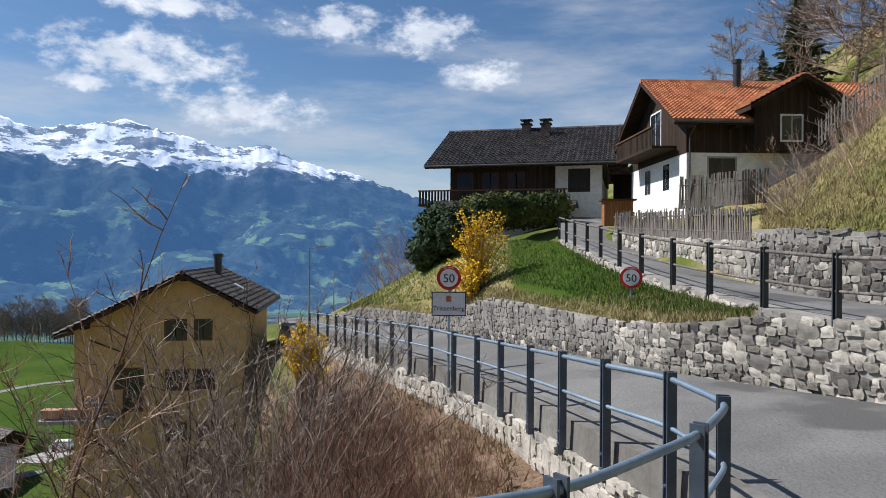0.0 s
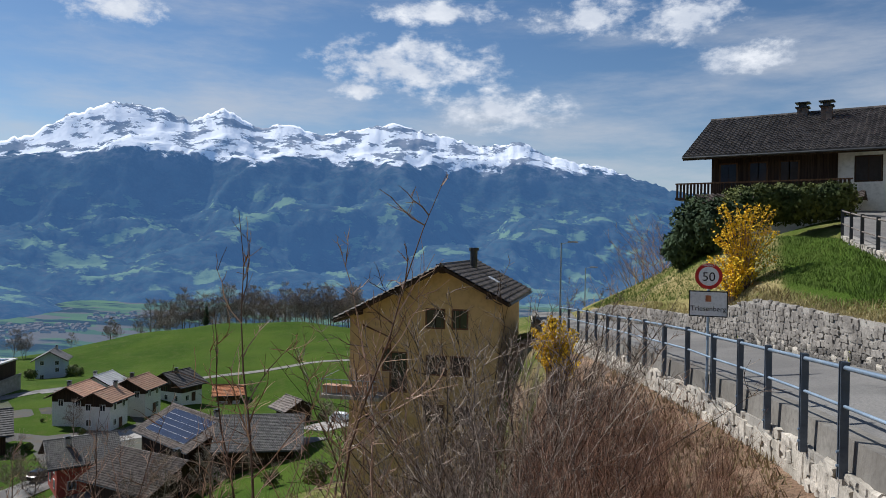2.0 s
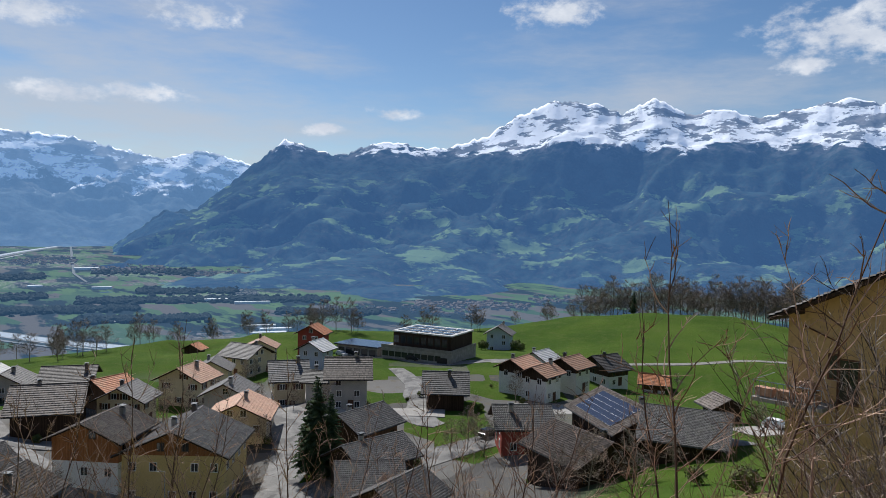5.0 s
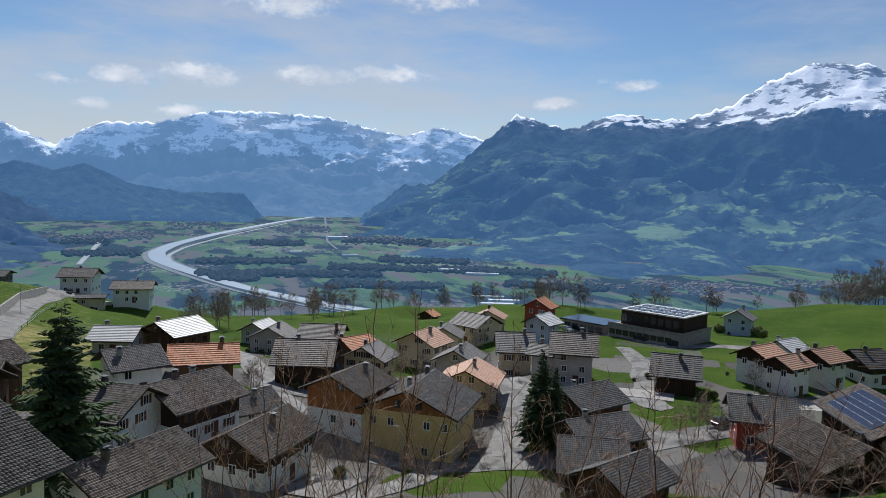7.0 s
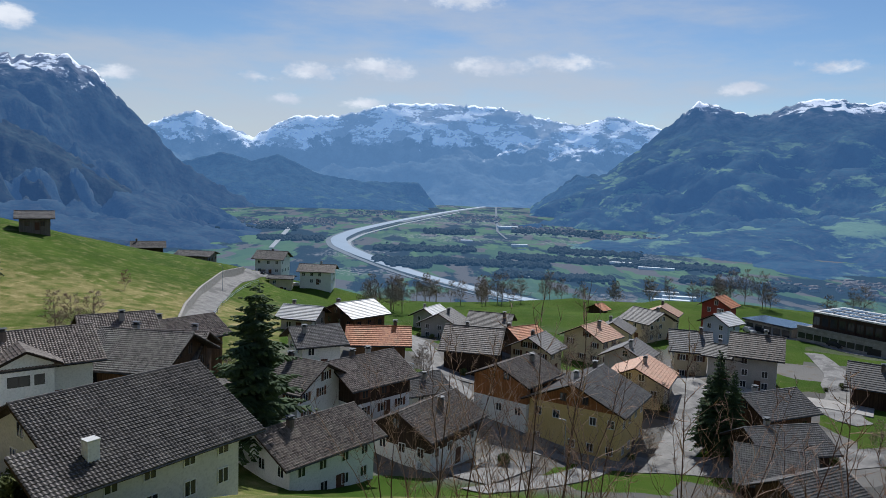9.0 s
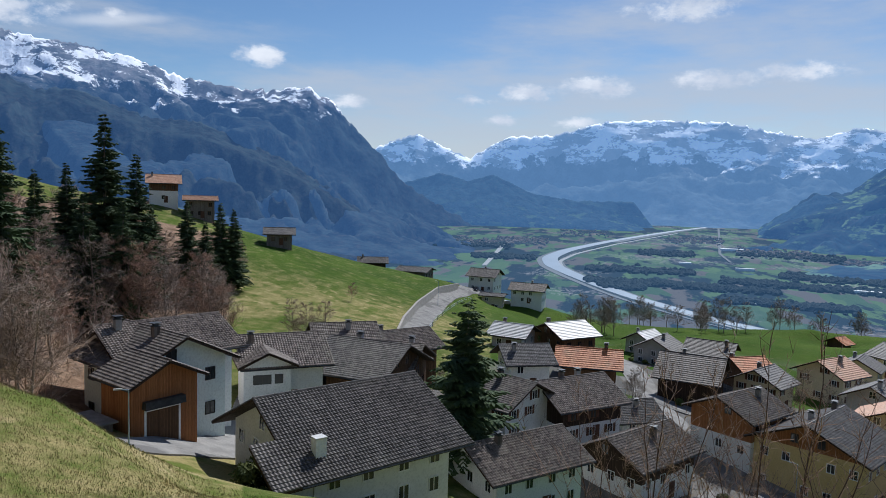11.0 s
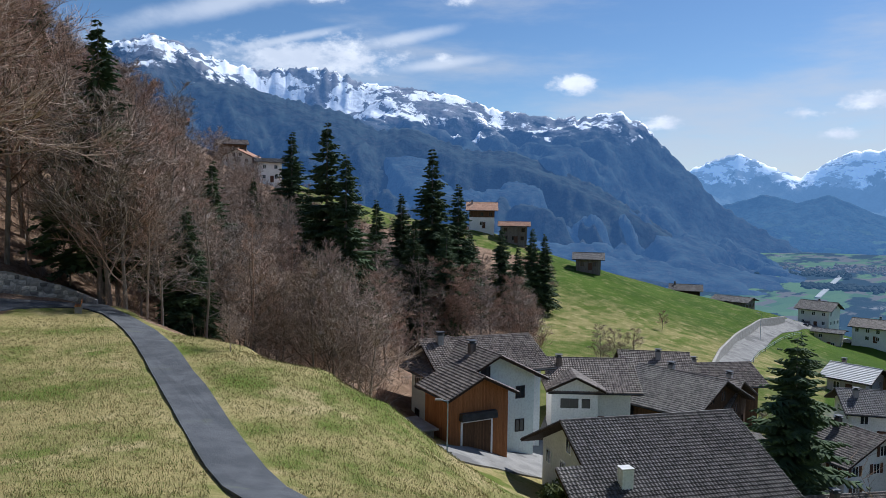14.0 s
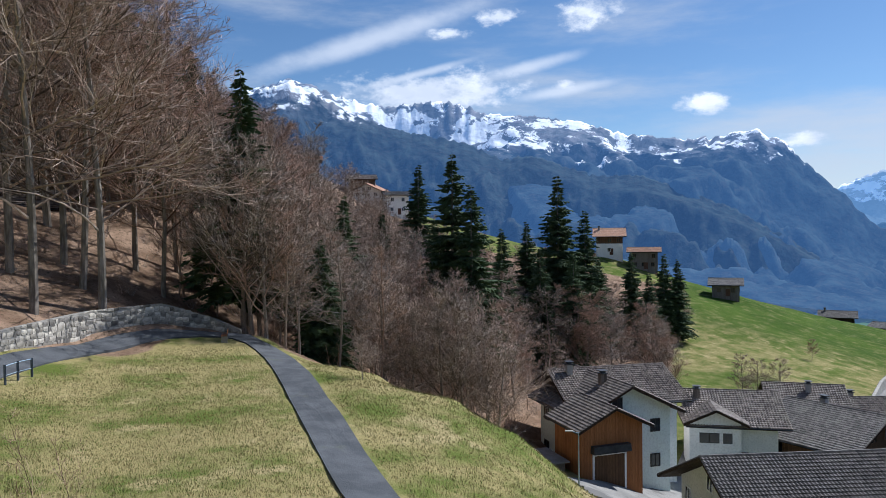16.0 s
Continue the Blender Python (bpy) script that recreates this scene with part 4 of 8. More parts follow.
def add_window(parent, m, wd=1.0, ht=1.2, trim=None, shutters=None):
    fr, pane, sh = window_meshes(wd, ht, trim or white_paint, shutters)
    wdw = part("window", fr, parent, m=m)
    part("pane", pane, wdw)
    if sh:
        part("shutter", sh[0], wdw, m=pose(sh[1], 0, 0))
        part("shutter", sh[0], wdw, m=pose(-sh[1] - sh[2], 0, 0))
    return wdw


def add_chimney(parent, x, y, z, mat, tall=1.5, wide=0.35):
    b = Build().box((-wide, -wide, -1.0), (wide, wide, tall))
    c = part("chimney", b.mesh("chimney", mat), parent, m=pose(x, y, z))
    cap = Build().box((-wide - .1, -wide - .1, tall), (wide + .1, wide + .1, tall + .08)).box((-wide * .7, -wide * .7, tall + .08), (wide * .7, wide * .7, tall + .3)).box((-wide - .12, -wide - .12, tall + .3), (wide + .12, wide + .12, tall + .36))
    part("chimney_cap", cap.mesh("chimney_cap", dark_metal), c)
    return c


def house(key, name, label, wall=None, roof=None, upper=None, split=0.5, trim=None, shutters=None, near=False, storeys=2, chimneys=1, gap=2.8, over=1.25, win=(0.95, 1.15), door=True, category="house", blank=(), short=None):
    """A gabled house. upper: the boarding above split of the eave height. blank: sides without windows (N and S are the eave sides, E and W the gables)."""
    x, y, z, head, L, W, pitch, H = HOUSES[key]
    rng = random.Random(key)
    m = pose(x, y, z, 0, 0, head)
    h = thing(name, label, category, m)
    s = math.tan(radians(pitch))
    w_ = W - over * 0.8
    x1 = L / 2 - over
    ridge, eave = H - 0.24, H - w_ * s - 0.24
    cut = eave * split
    if upper:
        part("wall", wall_mesh(-x1, x1, w_, -3.0, cut, cut, wall), h)
        part("upper_wall", wall_mesh(-x1 - .03, x1 + .03, w_ + .03, cut, eave - .01, ridge, upper), h, "boarded timber upper wall")
    else:
        nw = short - over * 0.8 if short else w_
        part("wall", wall_mesh(-x1, x1, w_, -3.0, eave, ridge, wall, nw, H - nw * s - 0.24), h)
    part("roof_deck", roof_base(L, W, pitch, H, wood_dark, short=short), h)
    part("roof", roof_mesh(L, W, pitch, H, near, roof, 0.21 if key == "orange_house" else 0.3, short), h)
    cap = Build().tube([(-L / 2, 0, H + .03), (L / 2, 0, H + .03)], 0.13, 6)
    part("ridge_cap", cap.mesh("ridge_cap", roof), h)
    for side in (-1, 1):
        wide = short if short and side < 0 else W
        g = Build().tube([(-L / 2, side * (wide + .05), H - wide * s - .08), (L / 2, side * (wide + .05), H - wide * s - .08)], 0.07, 5)
        part("gutter", g.mesh("gutter", dark_metal), h)
    for c in range(chimneys):
        cx, cy = rng.uniform(-0.35, 0.35) * L, rng.choice((-1, 1)) * rng.uniform(0.5, 1.6)
        add_chimney(h, cx, cy, H - abs(cy) * s, rng.choice((stucco_grey, concrete, roof_brown)), 1.0, 0.32)
    to_eye = Vector((-x, -y, 0)).normalized()
    rot = Euler((0, 0, radians(head))).to_matrix()
    level = max(1, storeys)
    hh = (eave - 0.2) / level
    for tag, nrm, span, dist, face in (("N", (0, 1, 0), x1, w_, 180), ("S", (0, -1, 0), x1, w_, 0), ("E", (1, 0, 0), w_, x1, 90), ("W", (-1, 0, 0), w_, x1, -90)):
        if tag in blank or (rot @ Vector(nrm)).dot(to_eye) < -0.25:
            continue
        n = max(1, int(2 * span / gap))
        rows_ = [(hh * k + hh * 0.58, n, span) for k in range(level)]
        if tag in "EW" and ridge - eave > 2.0:
            rows_.append((eave + (ridge - eave) * 0.3, 2 if W > 5 else 1, span * 0.45))
        for zz, nn, sp in rows_:
            for k in range(nn):
                u = -sp + 2 * sp * (k + 0.5) / nn + rng.uniform(-.15, .15)
                if rng.random() < 0.3:
                    continue
                out = dist + (.035 if upper and zz > cut else .005)
                at = Vector(nrm) * out + Vector((-nrm[1], nrm[0], 0)) * u
                timber = (upper and zz > cut) or wall in (wood_brown, wood_dark, wood_orange, wood_grey)
                add_window(h, pose(at.x, at.y, zz, 0, 0, face + 180), win[0], win[1], trim or (wood_brown if timber else None), shutters)
        if door and tag == ("S" if (rot @ Vector((0, -1, 0))).dot(to_eye) > 0 else "N"):
            at = Vector(nrm) * (dist + .01) + Vector((-nrm[1], nrm[0], 0)) * (span * 0.15)
            d = Build().box((-.5, -.02, 0), (.5, .05, 2.05)).box((-.58, -.02, 0), (-.5, .09, 2.13)).box((.5, -.02, 0), (.58, .09, 2.13)).box((-.58, -.02, 2.05), (.58, .09, 2.13))
            part("door", d.mesh("door", shutter_brown), h, m=pose(at.x, at.y, 0.1, 0, 0, face + 180))
    return h


G = "village houses"
house("yellow_barn", "farmhouse", "large ochre farmhouse with timber gable and grey tiled roof", stucco_ochre, roof_grey, wood_orange, 0.97, near=True, storeys=2, chimneys=2)
house("timber_house", "house", "white house with orange timber upper floor and grey roof", stucco_white, roof_brown, wood_orange, 0.5, near=True)
house("low_house", "house", "low white house with long brown tiled roof", stucco_white, roof_brown, wood_dark, 0.6, near=True, storeys=1)
house("dark_barn", "barn", "large blackened timber barn with old tiled roof", wood_dark, roof_brown, storeys=2, blank="NSW", category="barn", chimneys=1)
house("cream_a", "house", "cream plastered house with grey gable roof", stucco_cream, roof_grey, shutters=shutter_brown)
house("cream_b", "house", "cream house with wide pinkish tiled roof", stucco_cream, roof_pink, shutters=shutter_brown)
house("grey_a", "house", "small house with grey tiled roof", stucco_cream, roof_grey)
house("cream_c", "house", "beige house with grey gable roof", stucco_cream, roof_grey)
house("cream_d", "house", "cream house with terracotta roof", stucco_cream, roof_pink)
house("cream_e", "house", "square cream house with steep grey roof and shutters", stucco_cream, roof_grey, shutters=shutter_brown, storeys=2)
house("grey_b", "house", "old house with weathered grey roof", stucco_grey, roof_grey)
house("brown_a", "house", "low house with reddish brown tiled roof", stucco_cream, roof_pink, storeys=1)
house("grey_c", "house", "grey boarded house with pale grey roof", stucco_grey, roof_grey)
house("solar_b", "house", "grey house with bluish metal roof", stucco_grey, roof_metal)
house("dark_a", "house", "long low house with dark roof", stucco_cream, roof_dark, storeys=1)
house("orange_b", "barn", "timber barn with reddish brown tiled roof", wood_brown, roof_orange, category="barn", storeys=1)
house("orange_c", "barn", "timber barn with bright orange tiled roof", wood_brown, roof_orange, category="barn", storeys=1, blank="NS")
house("metal_a", "house", "low house with pale sheet-metal roof", stucco_grey, roof_metal, storeys=1)
house("metal_b", "house", "timber house with pale sheet-metal roof", wood_brown, roof_metal, storeys=1)
house("grey_d", "house", "white house with plain grey roof", stucco_white, roof_grey, near=True)
house("white_a", "house", "white house with dark timber gable and twin chimneys", stucco_white, roof_brown, wood_dark, 0.5, shutters=shutter_brown, near=True, chimneys=2)
house("white_b", "house", "white house with brown shutters and mossy roof", stucco_white, roof_brown, shutters=shutter_brown, near=True)
house("row_a", "house", "white house with long brown tiled roof and chimney", stucco_white, roof_brown, near=True, storeys=2)
house("front_house", "house", "large white house with wide dark brown tiled roof", stucco_white, roof_dark, near=True, storeys=3, chimneys=0, over=1.7)
house("left_a", "house", "weathered timber house with brown roof", wood_brown, roof_brown, near=True)
house("left_b", "house", "timber house with dark brown roof", wood_brown, roof_brown, near=True)
house("dormer_house", "house", "grey plastered house with dark tiled roof", stucco_grey, roof_brown, storeys=3)
house("barn_a", "barn", "old timber barn with weathered tiled roof", wood_brown, roof_grey, category="barn", near=True, storeys=1)
house("barn_b", "barn", "old barn with patched weathered roof", wood_dark, roof_grey, category="barn", near=True, storeys=1)
house("barn_c", "barn", "dark timber barn with plain grey roof", wood_dark, roof_grey, category="barn", storeys=1, blank="NSEW")
house("white_c", "house", "modern white row house with brown roof", stucco_white, roof_pink, wood_dark, 0.8)
house("white_d", "house", "modern white row house with brown roof", stucco_white, roof_pink, wood_dark, 0.8)
house("white_e", "house", "modern white row house with brown roof", stucco_white, roof_pink, wood_dark, 0.8)
house("red_house", "house", "dark red house with grey tiled roof", stucco_red, roof_grey, near=True)
house("brown_b", "house", "low house with large brown tiled roof", wood_dark, roof_brown, near=True, storeys=1)
house("solar_barn", "barn", "dark timber barn with solar panels on the roof", wood_dark, roof_brown, category="barn", near=True, storeys=1)
house("slab_roof", "barn", "open shed with wide weathered slab roof", wood_dark, roof_grey, category="barn", near=True, storeys=1, chimneys=0, blank="NSEW")
house("orange_shed", "shed", "white shed with orange tiled roof on the meadow", stucco_white, roof_orange, wood_brown, 0.5, storeys=1, category="shed", chimneys=0)
house("small_dark", "shed", "small dark timber shed", wood_dark, roof_brown, storeys=1, category="shed", chimneys=0, blank="NSEW")
house("blue_house", "house", "pale blue house with steep grey roof beside the meadow", stucco_blue, roof_grey, storeys=3)
house("dark_b", "house", "white house with dark roof", stucco_white, roof_dark, wood_dark, 0.6)
house("light_b", "house", "white house with pale roof", stucco_white, roof_metal)
house("red_b", "house", "red timber house with orange roof", stucco_red, roof_orange)
house("white_f", "house", "pale blue house with grey gable roof", stucco_blue, roof_metal)
house("hut", "hut", "small timber hut with orange roof on the meadow", wood_brown, roof_orange, category="hut", storeys=1, chimneys=0, blank="NSEW")
house("garage_main", "house", "grey house with long brown tiled roof", stucco_white, roof_brown, near=True, storeys=2)
house("garage_cross", "house_wing", "pale green gabled wing with dark window frames", stucco_green, roof_brown, near=True, storeys=2, trim=black_paint_and_shade, category="house")
house("garage_wood", "garage", "orange boarded timber garage with brown roof", wood_orange, roof_brown, near=True, storeys=1, chimneys=0, blank="NSEW", category="garage", over=0.9)
house("white_g", "house", "white house with timber wing and brown roof", stucco_white, roof_brown, near=True, trim=black_paint_and_shade)
house("left_c", "house", "timber house with mossy brown roof", wood_brown, roof_brown, near=True)
house("left_d", "house", "timber house with broad dark roof and brick chimney", wood_brown, roof_dark, near=True)
house("hill_white", "house", "white hillside house with dark hip roof", stucco_white, roof_dark, storeys=2)
house("hill_cream", "house", "white hillside house with brown roof", stucco_white, roof_brown)
house("hill_box", "house", "flat beige hillside building", stucco_cream, roof_grey, storeys=2, chimneys=0)
house("hill_barn", "barn", "grey timber barn on the ridge of the meadow", wood_grey, roof_grey, category="barn", storeys=1, chimneys=0)
house("hill_orange", "house", "hillside house with reddish roof and timber upper floor", stucco_white, roof_pink, wood_brown, 0.6)
house("hill_orange_b", "house", "hillside barn with pale orange roof", wood_grey, roof_pink, chimneys=0)
house("farm_a", "barn", "farm building with roof windows", wood_dark, roof_dark, category="barn", storeys=1)
house("farm_b", "barn", "long low farm building", wood_grey, roof_grey, category="barn", storeys=1, chimneys=0)
house("upper_white", "house", "white hillside house with reddish roof among trees", stucco_white, roof_pink, storeys=3)
house("upper_white_b", "house", "white hillside house with grassy flat roof", stucco_white, roof_grey, storeys=2, chimneys=0)
house("barn_d", "barn", "low dark barn with broken weathered roof", wood_dark, roof_grey, category="barn", near=True, storeys=1, chimneys=0)
house("barn_e", "barn", "old barn with pale patched roof", wood_brown, roof_grey, category="barn", near=True, storeys=1, chimneys=0)
house("wood_house", "house", "pale house behind the bare trees", stucco_cream, roof_brown, storeys=1)
house("upper_barn", "barn", "hillside barn with brown roof", wood_brown, roof_brown, category="barn", storeys=1, chimneys=0)
house("upper_far", "hut", "distant hut with orange roof above the wood", wood_brown, roof_orange, category="hut", storeys=1, chimneys=0)
house("mid_a", "house", "small white house with grey roof", stucco_white, roof_grey, near=True)
house("mid_b", "house", "grey house with low flat roof", stucco_grey, roof_grey, storeys=2)
house("yellow_house", "house", "tall ochre plastered house with dark tiled roof below the road", stucco_yellow, roof_dark, near=True, storeys=4, chimneys=0, blank="NSEW", door=False, short=3.9, over=0.9)
house("chalet", "chalet", "chalet with dark tiled roof and deep eaves", stucco_white, roof_dark, near=True, storeys=1, chimneys=0, over=1.5, blank="NSEW", door=False)
house("orange_house", "house", "white house with dark timber upper floor and orange tiled roof", stucco_white, roof_orange, wood_dark, 0.635, near=True, storeys=2, chimneys=0, blank="NSEW", door=False, over=0.9)

# ---- plants ----
def bare_tree_meshes(seed, tall, limbs=15, boughs=7, sprigs=9, spread=0.42, trunk_mat=None, twig_mat=None, lean=0.0, low=0.16, r0=None, twig=1.0):
    """A leafless tree: trunk and limbs in one mesh, boughs and twigs in another."""
    rng = random.Random(seed)
    tr, cr = Build(), Build()
    r0 = r0 or tall * 0.0115

    def sway(p, way, n, step, wob, lift):
        pts = [Vector(p)]
        way = Vector(way).normalized()
        for _ in range(n):
            way = (way + Vector((rng.uniform(-wob, wob), rng.uniform(-wob, wob), rng.uniform(-wob, wob) + lift))).normalized()
            pts.append(pts[-1] + way * step)
        return pts

    spine = sway((0, 0, -0.5), (lean, 0, 1), 10, tall * 0.095, 0.07, 0.05)
    tr.tube(spine, [r0 * (1 - 0.085 * k) + 0.01 for k in range(11)], 7, False)
    for i in range(limbs):
        u = low + (0.98 - low) * (i + rng.random()) / limbs
        k = min(9, int(u * 10))
        base = spine[k].lerp(spine[k + 1], u * 10 - k)
        a = i * 2.4 + rng.uniform(-.5, .5)
        ln = tall * spread * (1.15 - u) * rng.uniform(0.7, 1.1) + tall * 0.06
        limb = sway(base, (math.cos(a), math.sin(a), rng.uniform(0.05, 0.75)), 5, ln / 5, 0.27, 0.06)
        rl = max(tall * 0.0012 * twig, r0 * (1 - u * 0.9) * 0.42)
        cr.tube(limb, [rl * (1 - 0.17 * q) for q in range(6)], 5, False)
        for j in range(boughs):
            v = 0.2 + 0.8 * (j + rng.random()) / boughs
            q = min(4, int(v * 5))
            b0 = limb[q].lerp(limb[q + 1], v * 5 - q)
            bl = ln * 0.5 * (1.2 - v) * rng.uniform(0.7, 1.2) + tall * 0.03
            along = (limb[q + 1] - limb[q]).normalized()
            bough = sway(b0, along + Vector((rng.uniform(-1.1, 1.1), rng.uniform(-1.1, 1.1), rng.uniform(-.5, .7))), 3, bl / 3, 0.36, 0.06)
            cr.tube(bough, [rl * 0.36, rl * 0.28, rl * 0.2, tall * 0.0005], 3, False)
            for s in range(sprigs):
                w0 = rng.random()
                q2 = min(2, int(w0 * 3))
                c0 = bough[q2].lerp(bough[q2 + 1], w0 * 3 - q2)
                al2 = (bough[q2 + 1] - bough[q2]).normalized()
                sp = sway(c0, al2 + Vector((rng.uniform(-1.1, 1.1), rng.uniform(-1.1, 1.1), rng.uniform(-.6, .7))), 2, bl * rng.uniform(0.16, 0.34), 0.3, 0.1)
                cr.tube(sp, [tall * 0.00112 * twig, tall * 0.0009 * twig, tall * 0.0003 * twig], 3, False)
    return tr.mesh("trunk", trunk_mat or bark), cr.mesh("crown", twig_mat or twigs)


def conifer_meshes(seed, tall, wide, levels=34, per=9, mat=None, ragged=0.25, low=0.06, droop=0.35):
    """A spruce: a straight trunk and whorls of drooping sprays of needles."""
    rng = random.Random(seed)
    tr = Build().tube([(0, 0, -0.6), (0, 0, tall * 0.5), (0, 0, tall * 0.985)], [tall * 0.016, tall * 0.009, 0.02], 7, False)
    cr = Build()
    for i in range(levels):
        u = low + (1 - low) * (i / levels) ** 0.9
        z = tall * u
        reach = wide * ((1 - u) ** 0.8 + 0.03) * (1.0 if u > 0.12 else 0.75)
        for j in range(per):
            if rng.random() < ragged * 0.6:
                continue
            a = j * 2 * math.pi / per + i * 1.3 + rng.uniform(-.3, .3)
            ln = reach * rng.uniform(1 - ragged, 1 + ragged * 0.6)
            out, side = Vector((math.cos(a), math.sin(a), 0)), Vector((-math.sin(a), math.cos(a), 0))
            dr = droop * rng.uniform(0.5, 1.6) * (1 - u * 0.9)
            zj = z + rng.uniform(-1.1, 1.1) * tall / levels
            n = max(3, int(ln / 0.32))
            n = min(n, 11)
            for k in range(n):
                t = (k + rng.uniform(0.2, 1.0)) / n
                c = Vector((0, 0, zj)) + out * ln * t + Vector((0, 0, -dr * ln * t * t + 0.10 * ln * t))
                h = ln * 0.24 * (1.15 - t) + 0.24
                for sgn in (-1, 1):
                    tip = c + side * sgn * h * rng.uniform(.7, 1.3) + out * h * rng.uniform(.5, 1.1) + Vector((0, 0, -h * rng.uniform(0.05, .6)))
                    w_ = out * h * 0.32
                    i0 = len(cr.v)
                    cr.v += [c - w_ + Vector((0, 0, .03)), c + w_, tip]
                    cr.f.append((i0, i0 + 1, i0 + 2))
                    mid = (c + tip) * 0.5 + Vector((0, 0, -h * 0.45))
                    cr.v += [mid]
                    cr.f.append((i0, i0 + 2, i0 + 3))
    return tr.mesh("trunk", bark), cr.mesh("crown", mat or needles)


def shrub_mesh(seed, tall, stems, mat, twigging=7, fan=0.45, thick=0.012):
    """A leafless shrub: a sheaf of thin bent stems with side twigs."""
    rng = random.Random(seed)
    b = Build()
    for s in range(stems):
        a = rng.uniform(0, 6.283)
        p = Vector((math.cos(a), math.sin(a), 0)) * rng.uniform(0, 0.5)
        way = Vector((math.cos(a) * fan * rng.random(), math.sin(a) * fan * rng.random(), 1)).normalized()
        n, h = 6, tall * rng.uniform(0.55, 1.1)
        pts = [p - Vector((0, 0, 0.4))]
        for k in range(n):
            way = (way + Vector((rng.uniform(-.16, .16), rng.uniform(-.16, .16), 0.05))).normalized()
            pts.append(pts[-1] + way * h / n)
        b.tube(pts, [thick * (1 - 0.13 * k) for k in range(n + 1)], 3, False)
        for k in range(twigging):
            u = rng.uniform(0.25, 1.0) * (n - 0.01)
            q = int(u)
            c = pts[q].lerp(pts[q + 1], u - q)
            w2 = ((pts[q + 1] - pts[q]).normalized() + Vector((rng.uniform(-1, 1), rng.uniform(-1, 1), rng.uniform(-.1, .6)))).normalized()
            ln = h * rng.uniform(0.08, 0.28)
            m = c + w2 * ln * 0.5 + Vector((rng.uniform(-.04, .04), rng.uniform(-.04, .04), .02))
            b.tube([c, m, c + w2 * ln + Vector((0, 0, ln * 0.2))], [thick * 0.5, thick * 0.38, thick * 0.2], 3, False)
            for _ in range(2):
                w3 = (w2 + Vector((rng.uniform(-.8, .8), rng.uniform(-.8, .8), rng.uniform(-.1, .6)))).normalized()
                b.tube([m, m + w3 * ln * 0.5], [thick * 0.3, thick * 0.16], 3, False)
    return b.mesh("stem_sheaf", mat)


def arching_mesh(seed, tall, stems, mat, reach=0.7, branches=13, twigging=6, thick=0.02):
    """A tangled leafless bush: long stems that rise and arch outwards, set with crooked side branches and fine twigs."""
    rng = random.Random(seed)
    b = Build()

    def run(p, way, n, step, wob, lift):
        pts, way = [Vector(p)], Vector(way).normalized()
        for _ in range(n):
            way = (way + Vector((rng.uniform(-wob, wob), rng.uniform(-wob, wob), rng.uniform(-wob, wob) + lift))).normalized()
            pts.append(pts[-1] + way * step)
        return pts

    for s in range(stems):
        a = rng.uniform(0, 6.283)
        h = tall * rng.uniform(0.5, 1.15)
        lean = reach * rng.random() ** 0.7
        p = Vector((math.cos(a), math.sin(a), 0)) * rng.uniform(0, 0.45) - Vector((0, 0, 0.4))
        stem = run(p, (math.cos(a) * lean, math.sin(a) * lean, 1), 9, h / 8, 0.13, -0.05 * rng.random())
        r = thick * rng.uniform(0.55, 1.15) * h / tall
        b.tube(stem, [r * (1 - 0.095 * k) for k in range(10)], 4, False)
        for j in range(branches):
            u = rng.uniform(1.6, 8.9)
            q = int(u)
            c = stem[q].lerp(stem[q + 1], u - q)
            along = (stem[q + 1] - stem[q]).normalized()
            ln = h * rng.uniform(0.12, 0.36) * (1.15 - u / 11)
            br = run(c, along * 0.7 + Vector((rng.uniform(-1, 1), rng.uniform(-1, 1), rng.uniform(-.3, .7))), 4, ln / 4, 0.3, 0.05)
            b.tube(br, [r * 0.42, r * 0.34, r * 0.27, r * 0.2, r * 0.12], 3, False)
            for _ in range(twigging):
                v = rng.uniform(0.4, 3.99)
                q2 = int(v)
                c2 = br[q2].lerp(br[q2 + 1], v - q2)
                tw = run(c2, (br[q2 + 1] - br[q2]).normalized() + Vector((rng.uniform(-1, 1), rng.uniform(-1, 1), rng.uniform(-.5, .8))), 2, ln * rng.uniform(0.1, 0.24), 0.35, 0.05)
                b.tube(tw, [r * 0.2, r * 0.16, r * 0.1], 3, False)
    return b.mesh("stem_sheaf", mat)


def leafy_mesh(name, seed, size, count, mat, leaf=0.09, inside=0.75, bottom=0.0):
    """A mass of small leaves filling a lumpy ellipsoid or block."""
    rng = random.Random(seed)
    b = Build()
    sx, sy, sz = size
    for _ in range(count):
        d = Vector((rng.gauss(0, 1), rng.gauss(0, 1), rng.gauss(0, 1))).normalized()
        r = rng.uniform(inside, 1.0) * (0.85 + 0.3 * noise.noise(d * 2.3 + Vector((seed, 0, 0))))
        c = Vector((d.x * sx * r, d.y * sy * r, sz * (0.5 + 0.5 * d.z * r) + bottom))
        u = Vector((rng.uniform(-1, 1), rng.uniform(-1, 1), rng.uniform(-1, 1))).normalized()
        v = u.cross(d + Vector((0.01, 0, 0))).normalized()
        h = leaf * rng.uniform(0.6, 1.4)
        b.quad(c - u * h, c + v * h * 0.5, c + u * h, c - v * h * 0.5)
    return b.mesh(name, mat)


